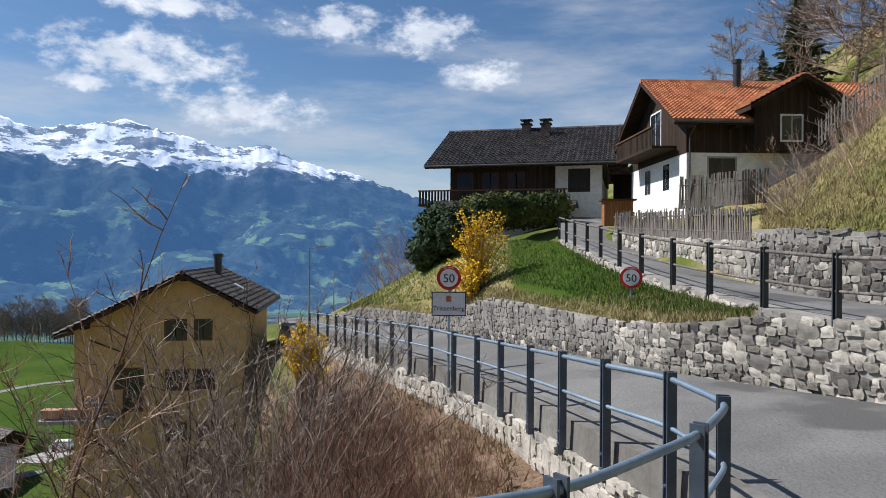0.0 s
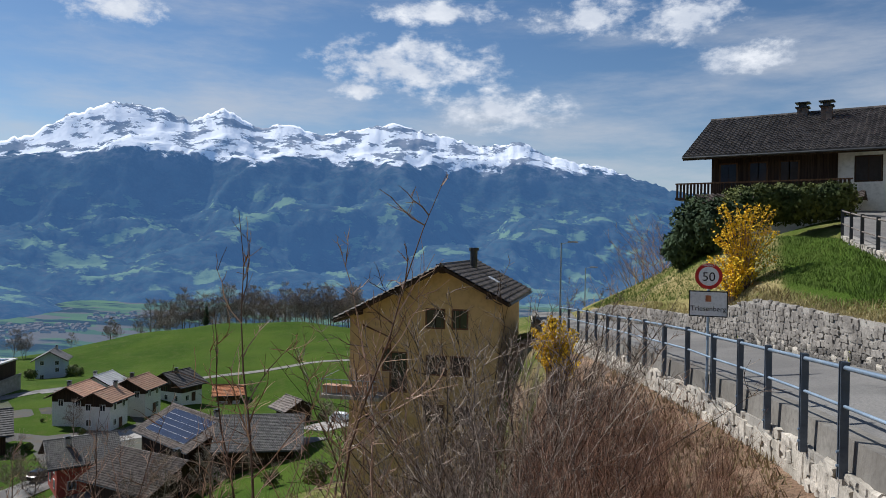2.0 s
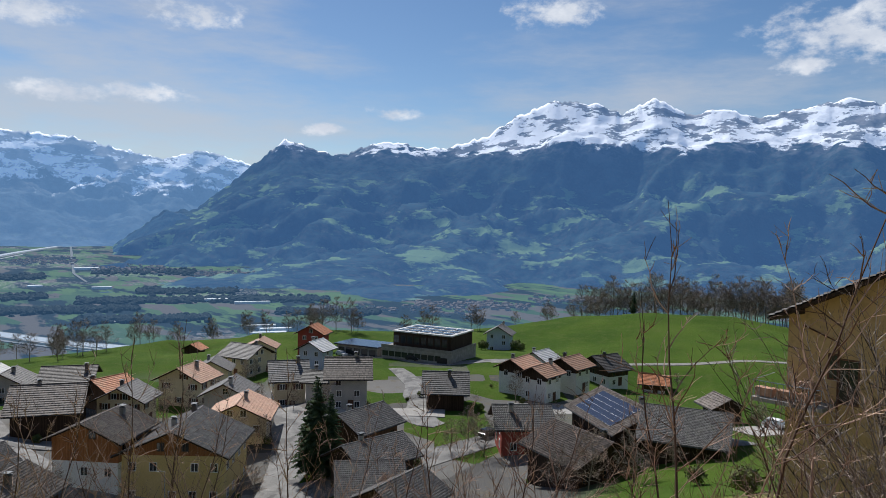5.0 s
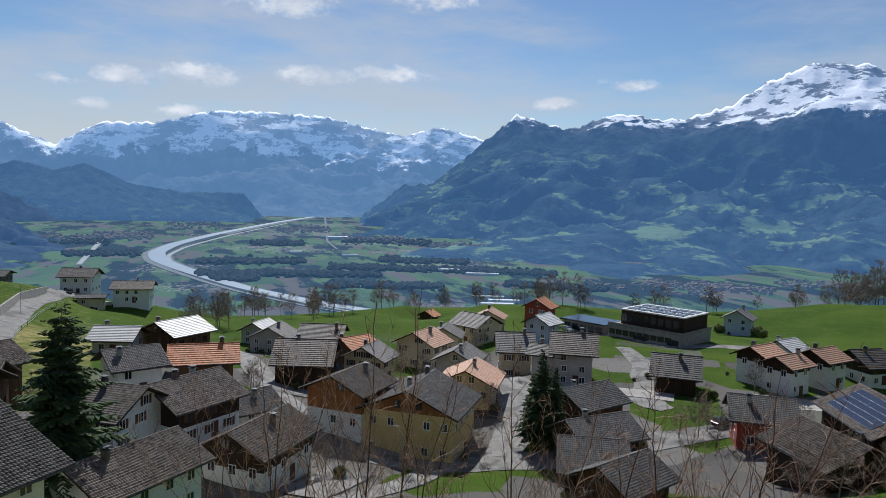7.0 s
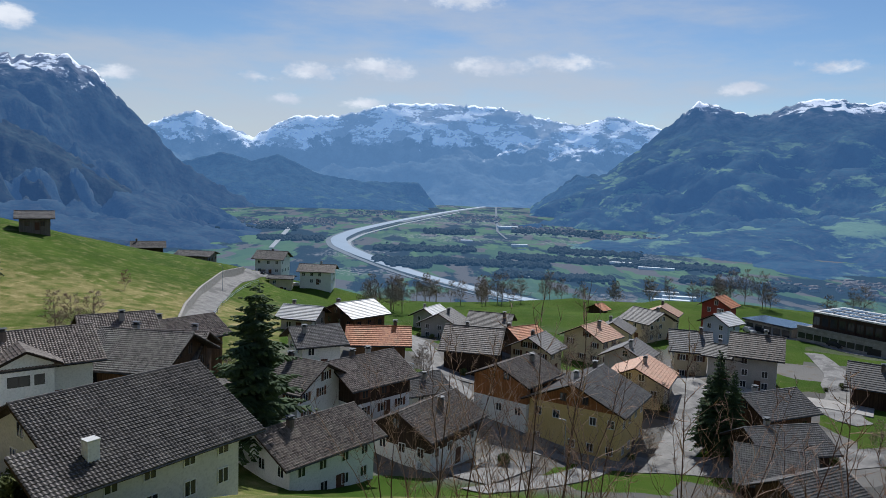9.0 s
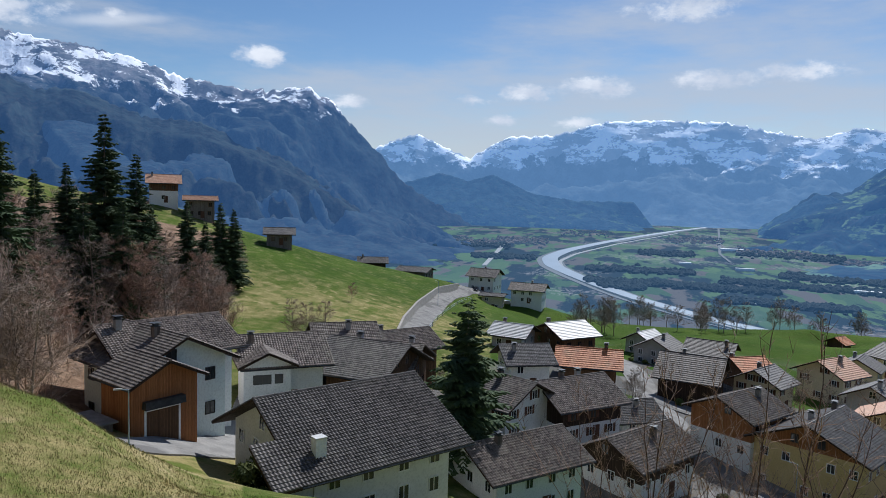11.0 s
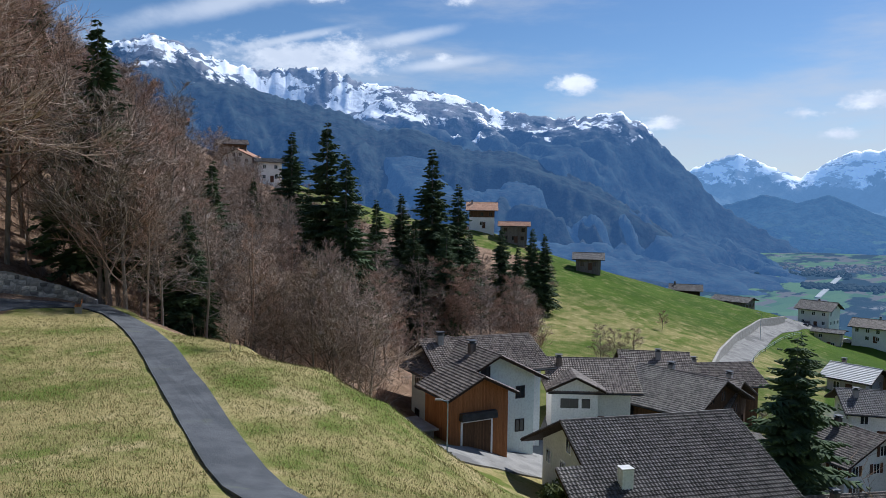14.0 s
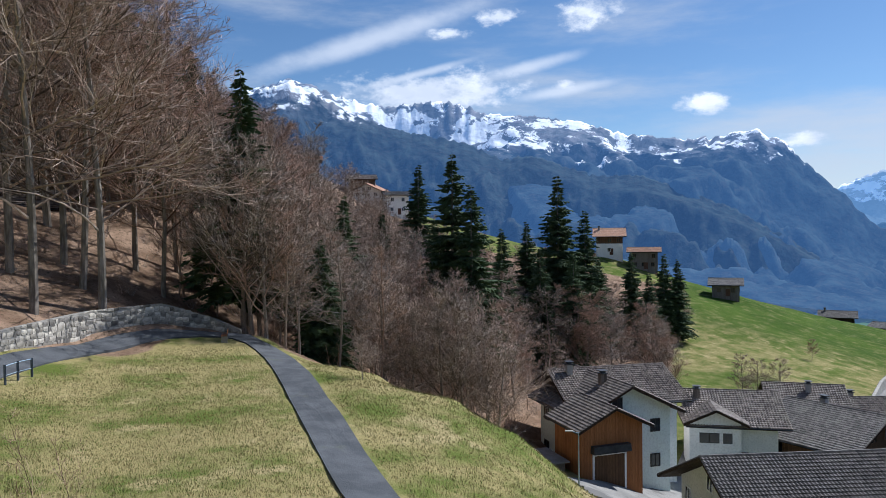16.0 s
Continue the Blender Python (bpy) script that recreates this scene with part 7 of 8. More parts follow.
annex = thing("school_annex", "low school wing with dark solar roof", "school", pose(sx - 17, sy - 11.5, -39.8, 0, 0, 53.5 - 27))
part("wall", Build().box((-7, -4.5, -3), (7, 4.5, 3.2)).mesh("wall", concrete), annex)
part("roof", Build().box((-7.6, -5.2, 3.2), (7.6, 5.2, 3.6)).mesh("roof", solar), annex)
for i in range(5):
    add_window(annex, pose(-5.4 + i * 2.7, -4.505, 1.6), 1.9, 1.7, black_paint_and_shade)


# ---- solar panels ----
def panels(key, side, cols, rows_, x0, y0, pw=1.7, ph=1.05):
    x, y, z, head, L, W, pitch, H = HOUSES[key]
    s = math.tan(radians(pitch))
    g = thing("solar_array", "dark blue solar panels on the tiled roof", "solar panels", pose(x, y, z, 0, 0, head))
    b = Build().box((-pw / 2 + .02, -ph / 2 + .02, 0), (pw / 2 - .02, ph / 2 - .02, .05)).mesh("panel", solar)
    fr = Build().box((-pw / 2, -ph / 2, -.02), (pw / 2, ph / 2, .035)).mesh("panel_frame", roof_metal)
    for i in range(cols):
        for j in range(rows_):
            yy = side * (y0 + (j + .5) * ph * math.cos(radians(pitch)))
            m_ = pose(x0 + (i + .5) * pw, yy, H - abs(yy) * s + .16, -side * pitch, 0, 0)
            p = part("panel", b, g, m=m_)
            part("panel_frame", fr, p)


panels("solar_barn", -1, 7, 5, -6.0, 0.8)
panels("solar_b", 1, 4, 3, -3.4, 0.6)
panels("white_c", 1, 2, 3, -3.4, 0.4)
panels("white_e", 1, 2, 3, -3.4, 0.4)
panels("farm_a", 1, 5, 2, -4, 1.0)
panels("yellow_barn", 1, 3, 1, -6.9, 6.2)


# ---- parked cars ----
def car(x, y, head, body_mat, label, z=None, van=False, name="car"):
    z = ground_z(x, y) + 0.12 if z is None else z
    c = thing(name, label, "car", pose(x, y, z, 0, 0, head), "parked cars")
    L_, W_, H_ = (5.6, 2.1, 2.8) if van else (4.1, 1.75, 1.48)
    prof = [(-.5, .35), (-.5, .95), (-.46, 1.0), (-.40, H_), (.30, H_), (.40, 1.35), (.5, 1.2), (.5, .35)] if van else [(-.5, .3), (-.5, .85), (-.44, .95), (-.36, H_), (.10, H_), (.27, .95), (.47, .85), (.5, .6), (.5, .3)]
    v = []
    for s in (-1, 1):
        for u, zz in prof:
            inset = 0.14 if zz > 1.05 and not van else 0.03
            v.append((u * L_, s * (W_ / 2 - inset), zz))
    n_ = len(prof)
    f = [tuple(range(n_)), tuple(range(2 * n_ - 1, n_ - 1, -1))] + [(k, n_ + k, n_ + (k + 1) % n_, (k + 1) % n_) for k in range(n_)]
    part("body", mesh_of("body", v, f, (body_mat,)), c)
    g = Build()
    if van:
        g.box((.24 * L_, -W_ / 2 + .02, 1.45), (.34 * L_, W_ / 2 - .02, 2.1)).box((-.25 * L_, -W_ / 2 - .005, 1.5), (-.02 * L_, W_ / 2 + .005, 2.1))
    else:
        g.box((-.33 * L_, -W_ / 2 + .10, 1.0), (.13 * L_, W_ / 2 - .10, 1.36)).box((-.40 * L_, -W_ / 2 + .2, 1.0), (.2 * L_, W_ / 2 - .2, 1.3))
    part("glazing", g.mesh("glazing", glass), c)
    wm = Build().tube([(0, -.1, 0), (0, .1, 0)], 0.32, 14).mesh("wheel", black_paint_and_shade)
    for u in (-.32, .31):
        for s in (-1, 1):
            part("wheel", wm, c, m=pose(u * L_, s * (W_ / 2 - .08), .32))
    for s in (-1, 1):
        part("headlight", Build().box((.485 * L_, s * .6 - .15, .65), (.503 * L_, s * .6 + .15, .8)).mesh("headlight", white_paint), c)
    return c


silver = surface("silver", (0.5, 0.5, 0.52), (0.55, 0.55, 0.57), 1.0, 0.3, 0.0, metal=0.4)
car_dark = surface("car_dark", (0.02, 0.022, 0.03), (0.03, 0.032, 0.04), 1.0, 0.25, 0.0)
car(-105.6, 37.2, 140, white_paint, "white parked car before the ochre farmhouse")
car(-91.0, 6.2, 20, white_paint, "white camper van parked between houses", van=True, name="camper_van")
car(-94.6, 82.5, 95, car_dark, "dark parked car on the village street")
p = polar(27.6, 121)
car(p.x, p.y, 10, white_paint, "white parked car in the yard")
for i, (x, y) in enumerate(((-185.8, 103.5), (-184.5, 107.0), (-183.2, 110.3), (-178.6, 112.8), (-165.4, 114.9), (-162.9, 116.6))):
    car(x, y, 5 + i * 4, car_dark if i % 3 else silver, "parked car before the school")
for az, d, hd in ((97.0, 272, 20), (96.0, 268, 80), (98.6, 276, 0)):
    p = polar(az, d)
    car(p.x, p.y, hd, car_dark if az > 96.5 else silver, "parked car by the hillside houses")

# ---- street lamps in the village ----
for az, d, tall in ((74.0, 103, 6), (125.1, 57, 5.0), (86.5, 122, 7), (101.6, 200, 7)):
    p = polar(az, d)
    street_lamp(p.x, p.y, ground_z(p.x, p.y), tall, az + 180)

# ---- hill road wall and rail ----
hw = [(a_, d_) for a_, d_ in ((104.9, 135), (104.4, 152), (103.3, 182), (101.7, 225), (100.1, 258))]
stone_wall("hill_wall", "grey retaining wall beside the hill road", [tuple(polar(a_, d_))[:2] for a_, d_ in hw], [ground_z(*tuple(polar(a_, d_))[:2]) + 2.0 for a_, d_ in hw], [ground_z(*tuple(polar(a_, d_))[:2]) - 0.6 for a_, d_ in hw], (stone_dark,), 31, 0.9, 150)
hr = [(*tuple(polar(a_, d_))[:2], ground_z(*tuple(polar(a_, d_))[:2])) for a_, d_ in ((102.7, 140), (102.3, 150), (102.0, 160), (101.6, 172), (101.2, 185), (100.6, 200), (100.0, 215), (99.4, 230), (98.9, 245))]
railing("road_rail", "thin steel rail beside the hill road", hr, 1.0, 0.3, 0.5, bolts=False)

gr = [(a_, d_) for a_, d_ in ((128.2, 58.5), (127.3, 57.5), (126.4, 56), (125.6, 54.5), (124.8, 53))]
railing("yard_rail", "thin steel railing round the garage yard", [(*tuple(polar(a_, d_))[:2], ground_z(*tuple(polar(a_, d_))[:2]) + .1) for a_, d_ in gr], 1.1, 0.4, 0.55, bolts=False, post_mat=dark_metal, mat=dark_metal)

# ---- path wall, bench and rail on the meadow ----
pw_ = [(151.5, 63.2), (154, 64.0), (157, 62.8), (162, 58.5), (167, 52), (172, 46)]
stone_wall("path_wall", "low rough dry-stone wall along the gravel path", [tuple(polar(a_, d_))[:2] for a_, d_ in pw_], [ground_z(*tuple(polar(a_, d_))[:2]) + h_ for (a_, d_), h_ in zip(pw_, (0.4, 1.1, 1.7, 1.7, 1.3, 0.9))], [ground_z(*tuple(polar(a_, d_))[:2]) - 0.4 for a_, d_ in pw_], (stone_light, stone_light, stone_dark), 33, 0.5, 300)
p = polar(152.7, 59.3)
bench = thing("bench", "small reddish wooden bench beside the gravel path", "bench", pose(p.x, p.y, ground_z(p.x, p.y) + .05, 0, 0, 60))
for k in range(3):
    part("seat_slat", Build().box((-.8, -.22 + k * .15, .43), (.8, -.10 + k * .15, .47)).mesh("seat_slat", wood_orange), bench)
for k in range(2):
    part("back_slat", Build().box((-.8, .24, .60 + k * .16), (.8, .28, .72 + k * .16)).mesh("back_slat", wood_orange), bench)
for s in (-.6, .6):
    part("leg", Build().box((s - .05, -.2, -.2), (s + .05, .26, .43)).mesh("leg", concrete), bench)
railing("path_rail", "short galvanised barrier beside the path", [(*tuple(polar(a_, d_))[:2], ground_z(*tuple(polar(a_, d_))[:2])) for a_, d_ in ((165.6, 47.5), (166.4, 46.7), (167.2, 45.9))], 1.05, 0.3, 0.5, bolts=False)


# ---- details of the nearer houses ----
def find(name, key):
    x, y = HOUSES[key][:2]
    for o in scene.collection.objects:
        if o.parent is None and abs(o.location.x - x) < .01 and abs(o.location.y - y) < .01:
            return o


def slope_z(key, y):
    L, W, pitch, H = HOUSES[key][4:]
    return H - abs(y) * math.tan(radians(pitch))


# the ochre house below the road
yh = find("house", "yellow_house")
L, W, pitch, H = HOUSES["yellow_house"][4:]
xf = -(L / 2 - 0.9)
for yy, zz, wd, ht in ((0.5, H - 3.1, 1.0, 1.0), (-0.95, H - 3.1, 0.8, 1.0), (0.4, H - 5.8, 1.1, 1.0), (-1.0, H - 5.8, 1.0, 1.0), (3.4, H - 5.6, 0.35, 1.2), (0.5, H - 8.6, 1.1, 0.9), (-1.2, H - 8.6, 1.0, 0.9), (2.65, H - 6.3, 0.85, 2.2)):
    add_window(yh, pose(xf - .005, yy, zz, 0, 0, -90), wd, ht, shutter_brown)
bal = part("balcony", Build().box((xf - 1.6, 3.3, H - 7.75), (xf + 1.5, 6.9, H - 7.55)).mesh("balcony", paving), yh, "balcony with steel rail and planters")
for k in range(12):
    u = k / 11
    px, py = (xf - 1.55, 3.4 + u * 3.4)
    part("baluster", Build().tube([(px, py, H - 7.55), (px, py, H - 6.65)], 0.015, 5).mesh("baluster", galvanised), bal)
part("handrail", Build().tube([(xf - 1.55, 3.35, H - 6.65), (xf - 1.55, 6.85, H - 6.65), (xf + 1.4, 6.85, H - 6.65)], 0.025, 6).mesh("handrail", galvanised), bal)
for k in range(3):
    part("planter", Build().box((xf - 1.3, 3.7 + k * 1.1, H - 7.5), (xf - .8, 4.6 + k * 1.1, H - 7.05), taper=-.03).mesh("planter", roof_pink), bal)
part("potted_plant", leafy_mesh("potted_plant", 5, (.45, .8, .9), 900, twigs_red, .06, .4, H - 7.1), bal, m=pose(xf - 1.0, 4.2, 0))
part("downpipe", Build().tube([(xf - .08, 4.9, H - 3.6), (xf - .08, 3.15, H - 4.3), (xf - .08, 3.1, H - 9.5)], 0.05, 6).mesh("downpipe", shutter_brown), yh)
part("skylight", Build().box((-1.6, -.45, 0), (-.7, .45, .12)).mesh("skylight", white_paint), yh, m=pose(0.9, -2.2, slope_z("yellow_house", 2.2) + .02, pitch, 0, 0))
part("chimney", Build().tube([(0, 0, -1), (0, 0, 1.1)], 0.24, 12).tube([(0, 0, 1.1), (0, 0, 1.3)], 0.32, 12).mesh("chimney", dark_metal), yh, m=pose(0.6, -0.7, H - .3))
part("chimney", Build().box((-.6, -.35, -1), (.6, .35, .5)).mesh("chimney", dark_metal), yh, m=pose(0.5, 1.3, H - .6))
for yy in (-2.7, 0.0, 2.6, 5.0):
    part("purlin", Build().box((-.9, -.12, -.35), (.4, .12, -.1)).mesh("purlin", wood_dark), yh, m=pose(xf + .1, yy, slope_z("yellow_house", yy) - .1))

# the chalet
ch = find("chalet", "chalet")
L, W, pitch, H = HOUSES["chalet"][4:]
w_ = W - 1.2
# dark panel: timber boards, and the recess's shade put into the same colour
part("timber_front", Build().box((-L / 2 + 1.5, -w_ - .12, -.5), (2.0, -w_ - .01, H - w_ * .4877 - .4)).mesh("timber_front", wood_dark), ch, "dark timber front that also stands for the shaded balcony recess")
part("timber_gable", Build().box((L / 2 - 1.5, -w_ * .8, 2.4), (L / 2 - 1.4, w_ * .8, H - 2.6)).mesh("timber_gable", wood_dark), ch)
add_window(ch, pose(3.5, -w_ - .005, 2.2), 1.2, 1.3, wood_dark)
for xx in (-3.9, -2.2, -0.5):
    add_window(ch, pose(xx, -w_ - .125, 2.0), 0.9, 1.5, wood_brown, shutter_brown)
bal = part("balcony", Build().box((-L / 2 - .3, -w_ - 1.5, 0.55), (2.9, -w_ - .1, .7)).mesh("balcony", wood_dark), ch, "dark timber balcony")
for k in range(46):
    xx = -L / 2 - .25 + k * (3.1 + L / 2) / 46
    part("baluster", Build().box((xx, -w_ - 1.5, .7), (xx + .13, -w_ - 1.46, 1.5)).mesh("baluster", wood_dark), bal)
part("handrail", Build().box((-L / 2 - .3, -w_ - 1.54, 1.5), (2.9, -w_ - 1.42, 1.58)).mesh("handrail", wood_brown), bal)
part("canopy", roof_mesh(9.0, 1.5, 20, 0, True, roof_brown), ch, "small tiled canopy", pose(-1.0, -w_ - 1.4, 0.85))
for xx, yy, t_ in ((-0.6, -.3, .45), (.9, -1.3, .75)):
    add_chimney(ch, xx, yy, H - abs(yy) * .49, roof_brown, t_, .3)
part("lower_roof", roof_mesh(3.2, 2.4, 16, 0, True, roof_brown), ch, m=pose(L / 2 + .4, 0.4, 3.6))
part("porch", Build().box((L / 2 - .9, -1.4, -1), (L / 2 + 1.6, 2.2, 2.9)).mesh("porch", wood_dark), ch)

# the house with the orange roof
oh = find("house", "orange_house")
L, W, pitch, H = HOUSES["orange_house"][4:]
eave_o = H - W * math.tan(radians(pitch))
w_, x1 = W - .72, L / 2 - .9
GX = -1.0
part("gable_roof", roof_mesh(5.4, 2.6, 29, 6.4, True, roof_orange, 0.21), oh, m=pose(GX, -3.3, 0, 0, 0, 90))
part("gable_deck", roof_base(5.6, 2.68, 29, 6.37, wood_dark), oh, m=pose(GX, -3.3, 0, 0, 0, 90))
part("gable_wall", wall_mesh(-2.3, 2.3, 2.1, 2.86, 4.95, 6.1, wood_dark), oh, m=pose(GX, -3.02, 0, 0, 0, 90))
add_window(oh, pose(GX - .3, -5.325, 3.95), 0.95, 1.15, white_paint, green_paint)
add_window(oh, pose(-4.3, -w_ - .005, 2.1), 1.3, 0.95, stucco_grey)
add_window(oh, pose(-1.6, -w_ - .005, 0.9), .6, .6, stucco_grey)
for xx in (-6.0, -3.9, 2.6, 4.6):
    part("bracket", Build().box((xx - .07, -w_ - .75, eave_o - .32), (xx + .07, -w_ + .05, eave_o - .16)).mesh("bracket", wood_dark), oh)
part("downpipe", Build().tube([(-x1 + .12, -W - .05, eave_o - .3), (-x1 + .12, -w_ - .09, eave_o - .7), (-x1 + .12, -w_ - .09, -.2)], 0.045, 6).mesh("downpipe", dark_metal), oh)
for yy in (-1.6, 1.4):
    add_window(oh, pose(-x1 - .005, yy, 1.9, 0, 0, -90), 0.95, 1.35, white_paint, green_paint)
add_window(oh, pose(-x1 - .04, 0, 4.6, 0, 0, -90), 1.6, 1.9, white_paint)
bal = part("balcony", Build().box((-x1 - 1.3, -3.2, 3.2), (-x1, 3.2, 3.35)).mesh("balcony", wood_dark), oh, "dark timber balcony")
for k in range(30):
    yy = -3.2 + k * .215
    part("baluster", Build().box((-x1 - 1.3, yy, 3.35), (-x1 - 1.26, yy + .15, 4.25)).mesh("baluster", wood_dark), bal)
part("handrail", Build().box((-x1 - 1.36, -3.25, 4.25), (-x1 - 1.2, 3.25, 4.33)).mesh("handrail", wood_brown), bal)
part("chimney", Build().tube([(0, 0, -1), (0, 0, 1.3)], 0.2, 12).tube([(0, 0, 1.3), (0, 0, 1.5)], 0.24, 12).mesh("chimney", dark_metal), oh, m=pose(-1.9, -.7, H - .4))
shed = polar(-13.6, 36)
sh = thing("garden_shed", "small orange timber garden shed", "shed", pose(shed.x, shed.y, 1.7, 0, 0, -5) @ Matrix.Diagonal((.75, .75, .75, 1)))
part("wall", Build().box((-.9, -.7, -.6), (.9, .7, 1.0)).mesh("wall", wood_orange), sh)
part("roof", Build().box((-1.1, -.9, 1.0), (1.1, .9, 1.1)).mesh("roof", wood_brown), sh)

# garage wing, its door and the neighbour
gw = find("garage", "garage_wood")
L, W, pitch, H = HOUSES["garage_wood"][4:]
xf = L / 2 - .9
part("door_frame", Build().box((xf, -2.1, -1.5), (xf + .08, -1.9, 2.7)).box((xf, 1.3, -1.5), (xf + .08, 1.5, 2.7)).box((xf, -2.1, 2.5), (xf + .08, 1.5, 2.75)).mesh("door_frame", white_paint), gw)
part("garage_door", Build().box((xf, -1.9, -1.5), (xf + .05, 1.3, 2.5)).mesh("garage_door", wood_brown), gw)
part("door_canopy", Build().box((xf, -2.3, 2.8), (xf + .7, 1.7, 3.5), taper=.05).mesh("door_canopy", dark_metal), gw)

# the white gabled front of the house beyond the garage
wg = find("house", "white_g")
L, W, pitch, H = HOUSES["white_g"][4:]
part("gable_roof", roof_mesh(7.0, 3.4, 25, 7.2, True, roof_brown), wg, m=pose(-2.4, -3.4, 0, 0, 0, 90))
part("gable_deck", roof_base(7.1, 3.45, 25, 7.17, wood_dark), wg, m=pose(-2.4, -3.4, 0, 0, 0, 90))
part("gable_wall", wall_mesh(-2.5, 2.5, 2.7, -3.0, 5.6, 6.85, stucco_white), wg, m=pose(-2.4, -3.4, 0, 0, 0, 90))
for xx, zz, wd in ((-3.0, 3.9, 1.9), (-1.1, 3.9, 0.8), (-3.4, 1.4, 0.9), (-1.3, 1.4, 0.9)):
    add_window(wg, pose(xx, -5.905, zz), wd, 0.95, black_paint_and_shade)

# the large white house with the dark roof
fh = find("house", "front_house")
L, W, pitch, H = HOUSES["front_house"][4:]


def slope_patch(x0, x1, y0, y1, side, pitch, H, mat):
    """A piece of one tiled slope."""
    b = Build()
    s = math.tan(radians(pitch))
    n_, c_ = round((y1 - y0) / .34), round((x1 - x0) / .3)
    for i in range(n_):
        ya, yb = y0 + (y1 - y0) * i / n_, y0 + (y1 - y0) * (i + 1) / n_ + .03
        for c in range(c_):
            xa, xb = x0 + (x1 - x0) * c / c_, x0 + (x1 - x0) * (c + 1) / c_
            first = len(b.v)
            for x, up in ((xa, 0), (xa + (xb - xa) * .45, .085), (xb, 0)):
                b.v += [(x, side * ya, H - ya * s + up), (x, side * yb, H - yb * s + up + .08), (x, side * yb, H - yb * s + up * .3 - .02)]
            for k in range(2):
                for a in (0, 1):
                    q = first + k * 3
                    b.f.append((q + a, q + a + 1, q + 4 + a, q + 3 + a))
    return b.mesh("porch_roof", mat)


tagged(part("porch_roof", slope_patch(-L / 2 - 2.2, -L / 2, 4.4, W, -1, pitch, H, roof_dark), fh, "lower roof over the entrance"), "lower tiled roof over the entrance", kind="stuff")
s_ = math.tan(radians(pitch))
pd = Build()
pd.v = [(x, -yy, H - yy * s_ - dz) for dz in (.04, .24) for x in (-L / 2 - 2.2, -L / 2) for yy in (4.4, W)]
pd.f = [(0, 1, 3, 2), (4, 6, 7, 5), (0, 2, 6, 4), (1, 5, 7, 3), (0, 4, 5, 1), (2, 3, 7, 6)]
part("porch_deck", pd.mesh("porch_deck", wood_dark), fh)
part("porch_wall", Build().box((-L / 2 - .6, -W + 1.5, -3), (-L / 2 + 1.8, -4.9, H - W * s_ + .3)).mesh("porch_wall", stucco_white), fh)
# lean-to and low wall beside the garage
lt = thing("lean_to", "grey boarded lean-to beside the timber garage", "shed", gw.matrix_basis @ pose(-1.0, -6.6, -0.2))
part("wall", Build().box((-1.8, -2.4, -2), (2.2, 2.4, 2.0)).mesh("wall", wood_grey), lt)
part("roof", Build().box((-2.2, -2.7, 2.0), (2.6, 2.7, 2.15)).mesh("roof", concrete), lt)
# thin black sheet in place of the shade inside the lean-to
part("opening", Build().box((2.19, -1.8, -1.5), (2.24, 1.6, 1.2)).mesh("opening", black_paint_and_shade), lt)
tarp = thing("tarpaulin_shelter", "low shelter under a white tarpaulin", "shelter", gw.matrix_basis @ pose(-5.5, -8.4, 0.2))
part("frame", Build().box((-1.5, -2.6, -2), (1.5, 2.6, .9)).mesh("frame", wood_brown), tarp)
part("tarpaulin", Build().tube([(0, -2.8, .9), (0, 2.8, .9)], 0.75, 12).mesh("tarpaulin", stucco_white), tarp)
for side in (-1, 1):
    yy = side * 6.4
    if (Euler((0, 0, radians(140))).to_matrix() @ Vector((0, side, 0))).dot(Vector((59, 20.7, 0))) > 0:
        c = part("chimney", Build().box((-.45, -.4, -1.2), (.45, .4, 1.3)).mesh("chimney", stucco_white), fh, m=pose(-L / 2 + 2.6, yy, slope_z("front_house", yy)))
        part("chimney_cap", Build().box((-.5, -.45, 1.3), (.5, .45, 1.4)).mesh("chimney_cap", roof_metal), c)
        for k in range(14):
            xx = -L / 2 + .6 + k * (L - 1.2) / 13
            part("rafter_end", Build().box((xx - .07, -.3, -.14), (xx + .07, .3, 0)).mesh("rafter_end", wood_dark), fh, m=pose(0, side * (W - .35), slope_z("front_house", W - .35) - .28))


# ---- grass: blades and tufts on the nearer slopes ----
def tufts(name, label, n_, spots, tall, mat, seed):
    """Loose blades of grass, too many to count."""
    r_ = random.Random(seed)
    xs, ys, ok = [], [], []
    while len(xs) < n_:
        az, d = spots(r_)
        q = polar(az, d)
        xs.append(q.x)
        ys.append(q.y)
    zs = land_z(np.array(xs), np.array(ys))
    v, f = [], []
    for x, y, z in zip(xs, ys, zs):
        for _ in range(3):
            a_ = r_.uniform(0, 6.283)
            h_, w_ = tall * r_.uniform(.5, 1.3), tall * r_.uniform(.06, .13)
            ox, oy = r_.uniform(-.12, .12), r_.uniform(-.12, .12)
            lx, ly = r_.uniform(-.6, .6) * h_, r_.uniform(-.6, .6) * h_
            i0 = len(v)
            v += [(x + ox - math.cos(a_) * w_, y + oy - math.sin(a_) * w_, z - .02), (x + ox + math.cos(a_) * w_, y + oy + math.sin(a_) * w_, z - .02), (x + ox + lx, y + oy + ly, z + h_)]
            f.append((i0, i0 + 1, i0 + 2))
    return thing(name, label, "grass", kind="stuff", data=mesh_of(name, v, f, (mat,)))


straw = surface("straw", (0.27, 0.222, 0.095), (0.43, 0.36, 0.18), 0.3, 0.95, 0.0)
litter_straw = surface("litter_straw", (0.20, 0.15, 0.08), (0.32, 0.25, 0.13), 0.3, 0.95, 0.0)
blade = surface("blade", (0.075, 0.125, 0.02), (0.13, 0.18, 0.035), 0.3, 0.95, 0.0)


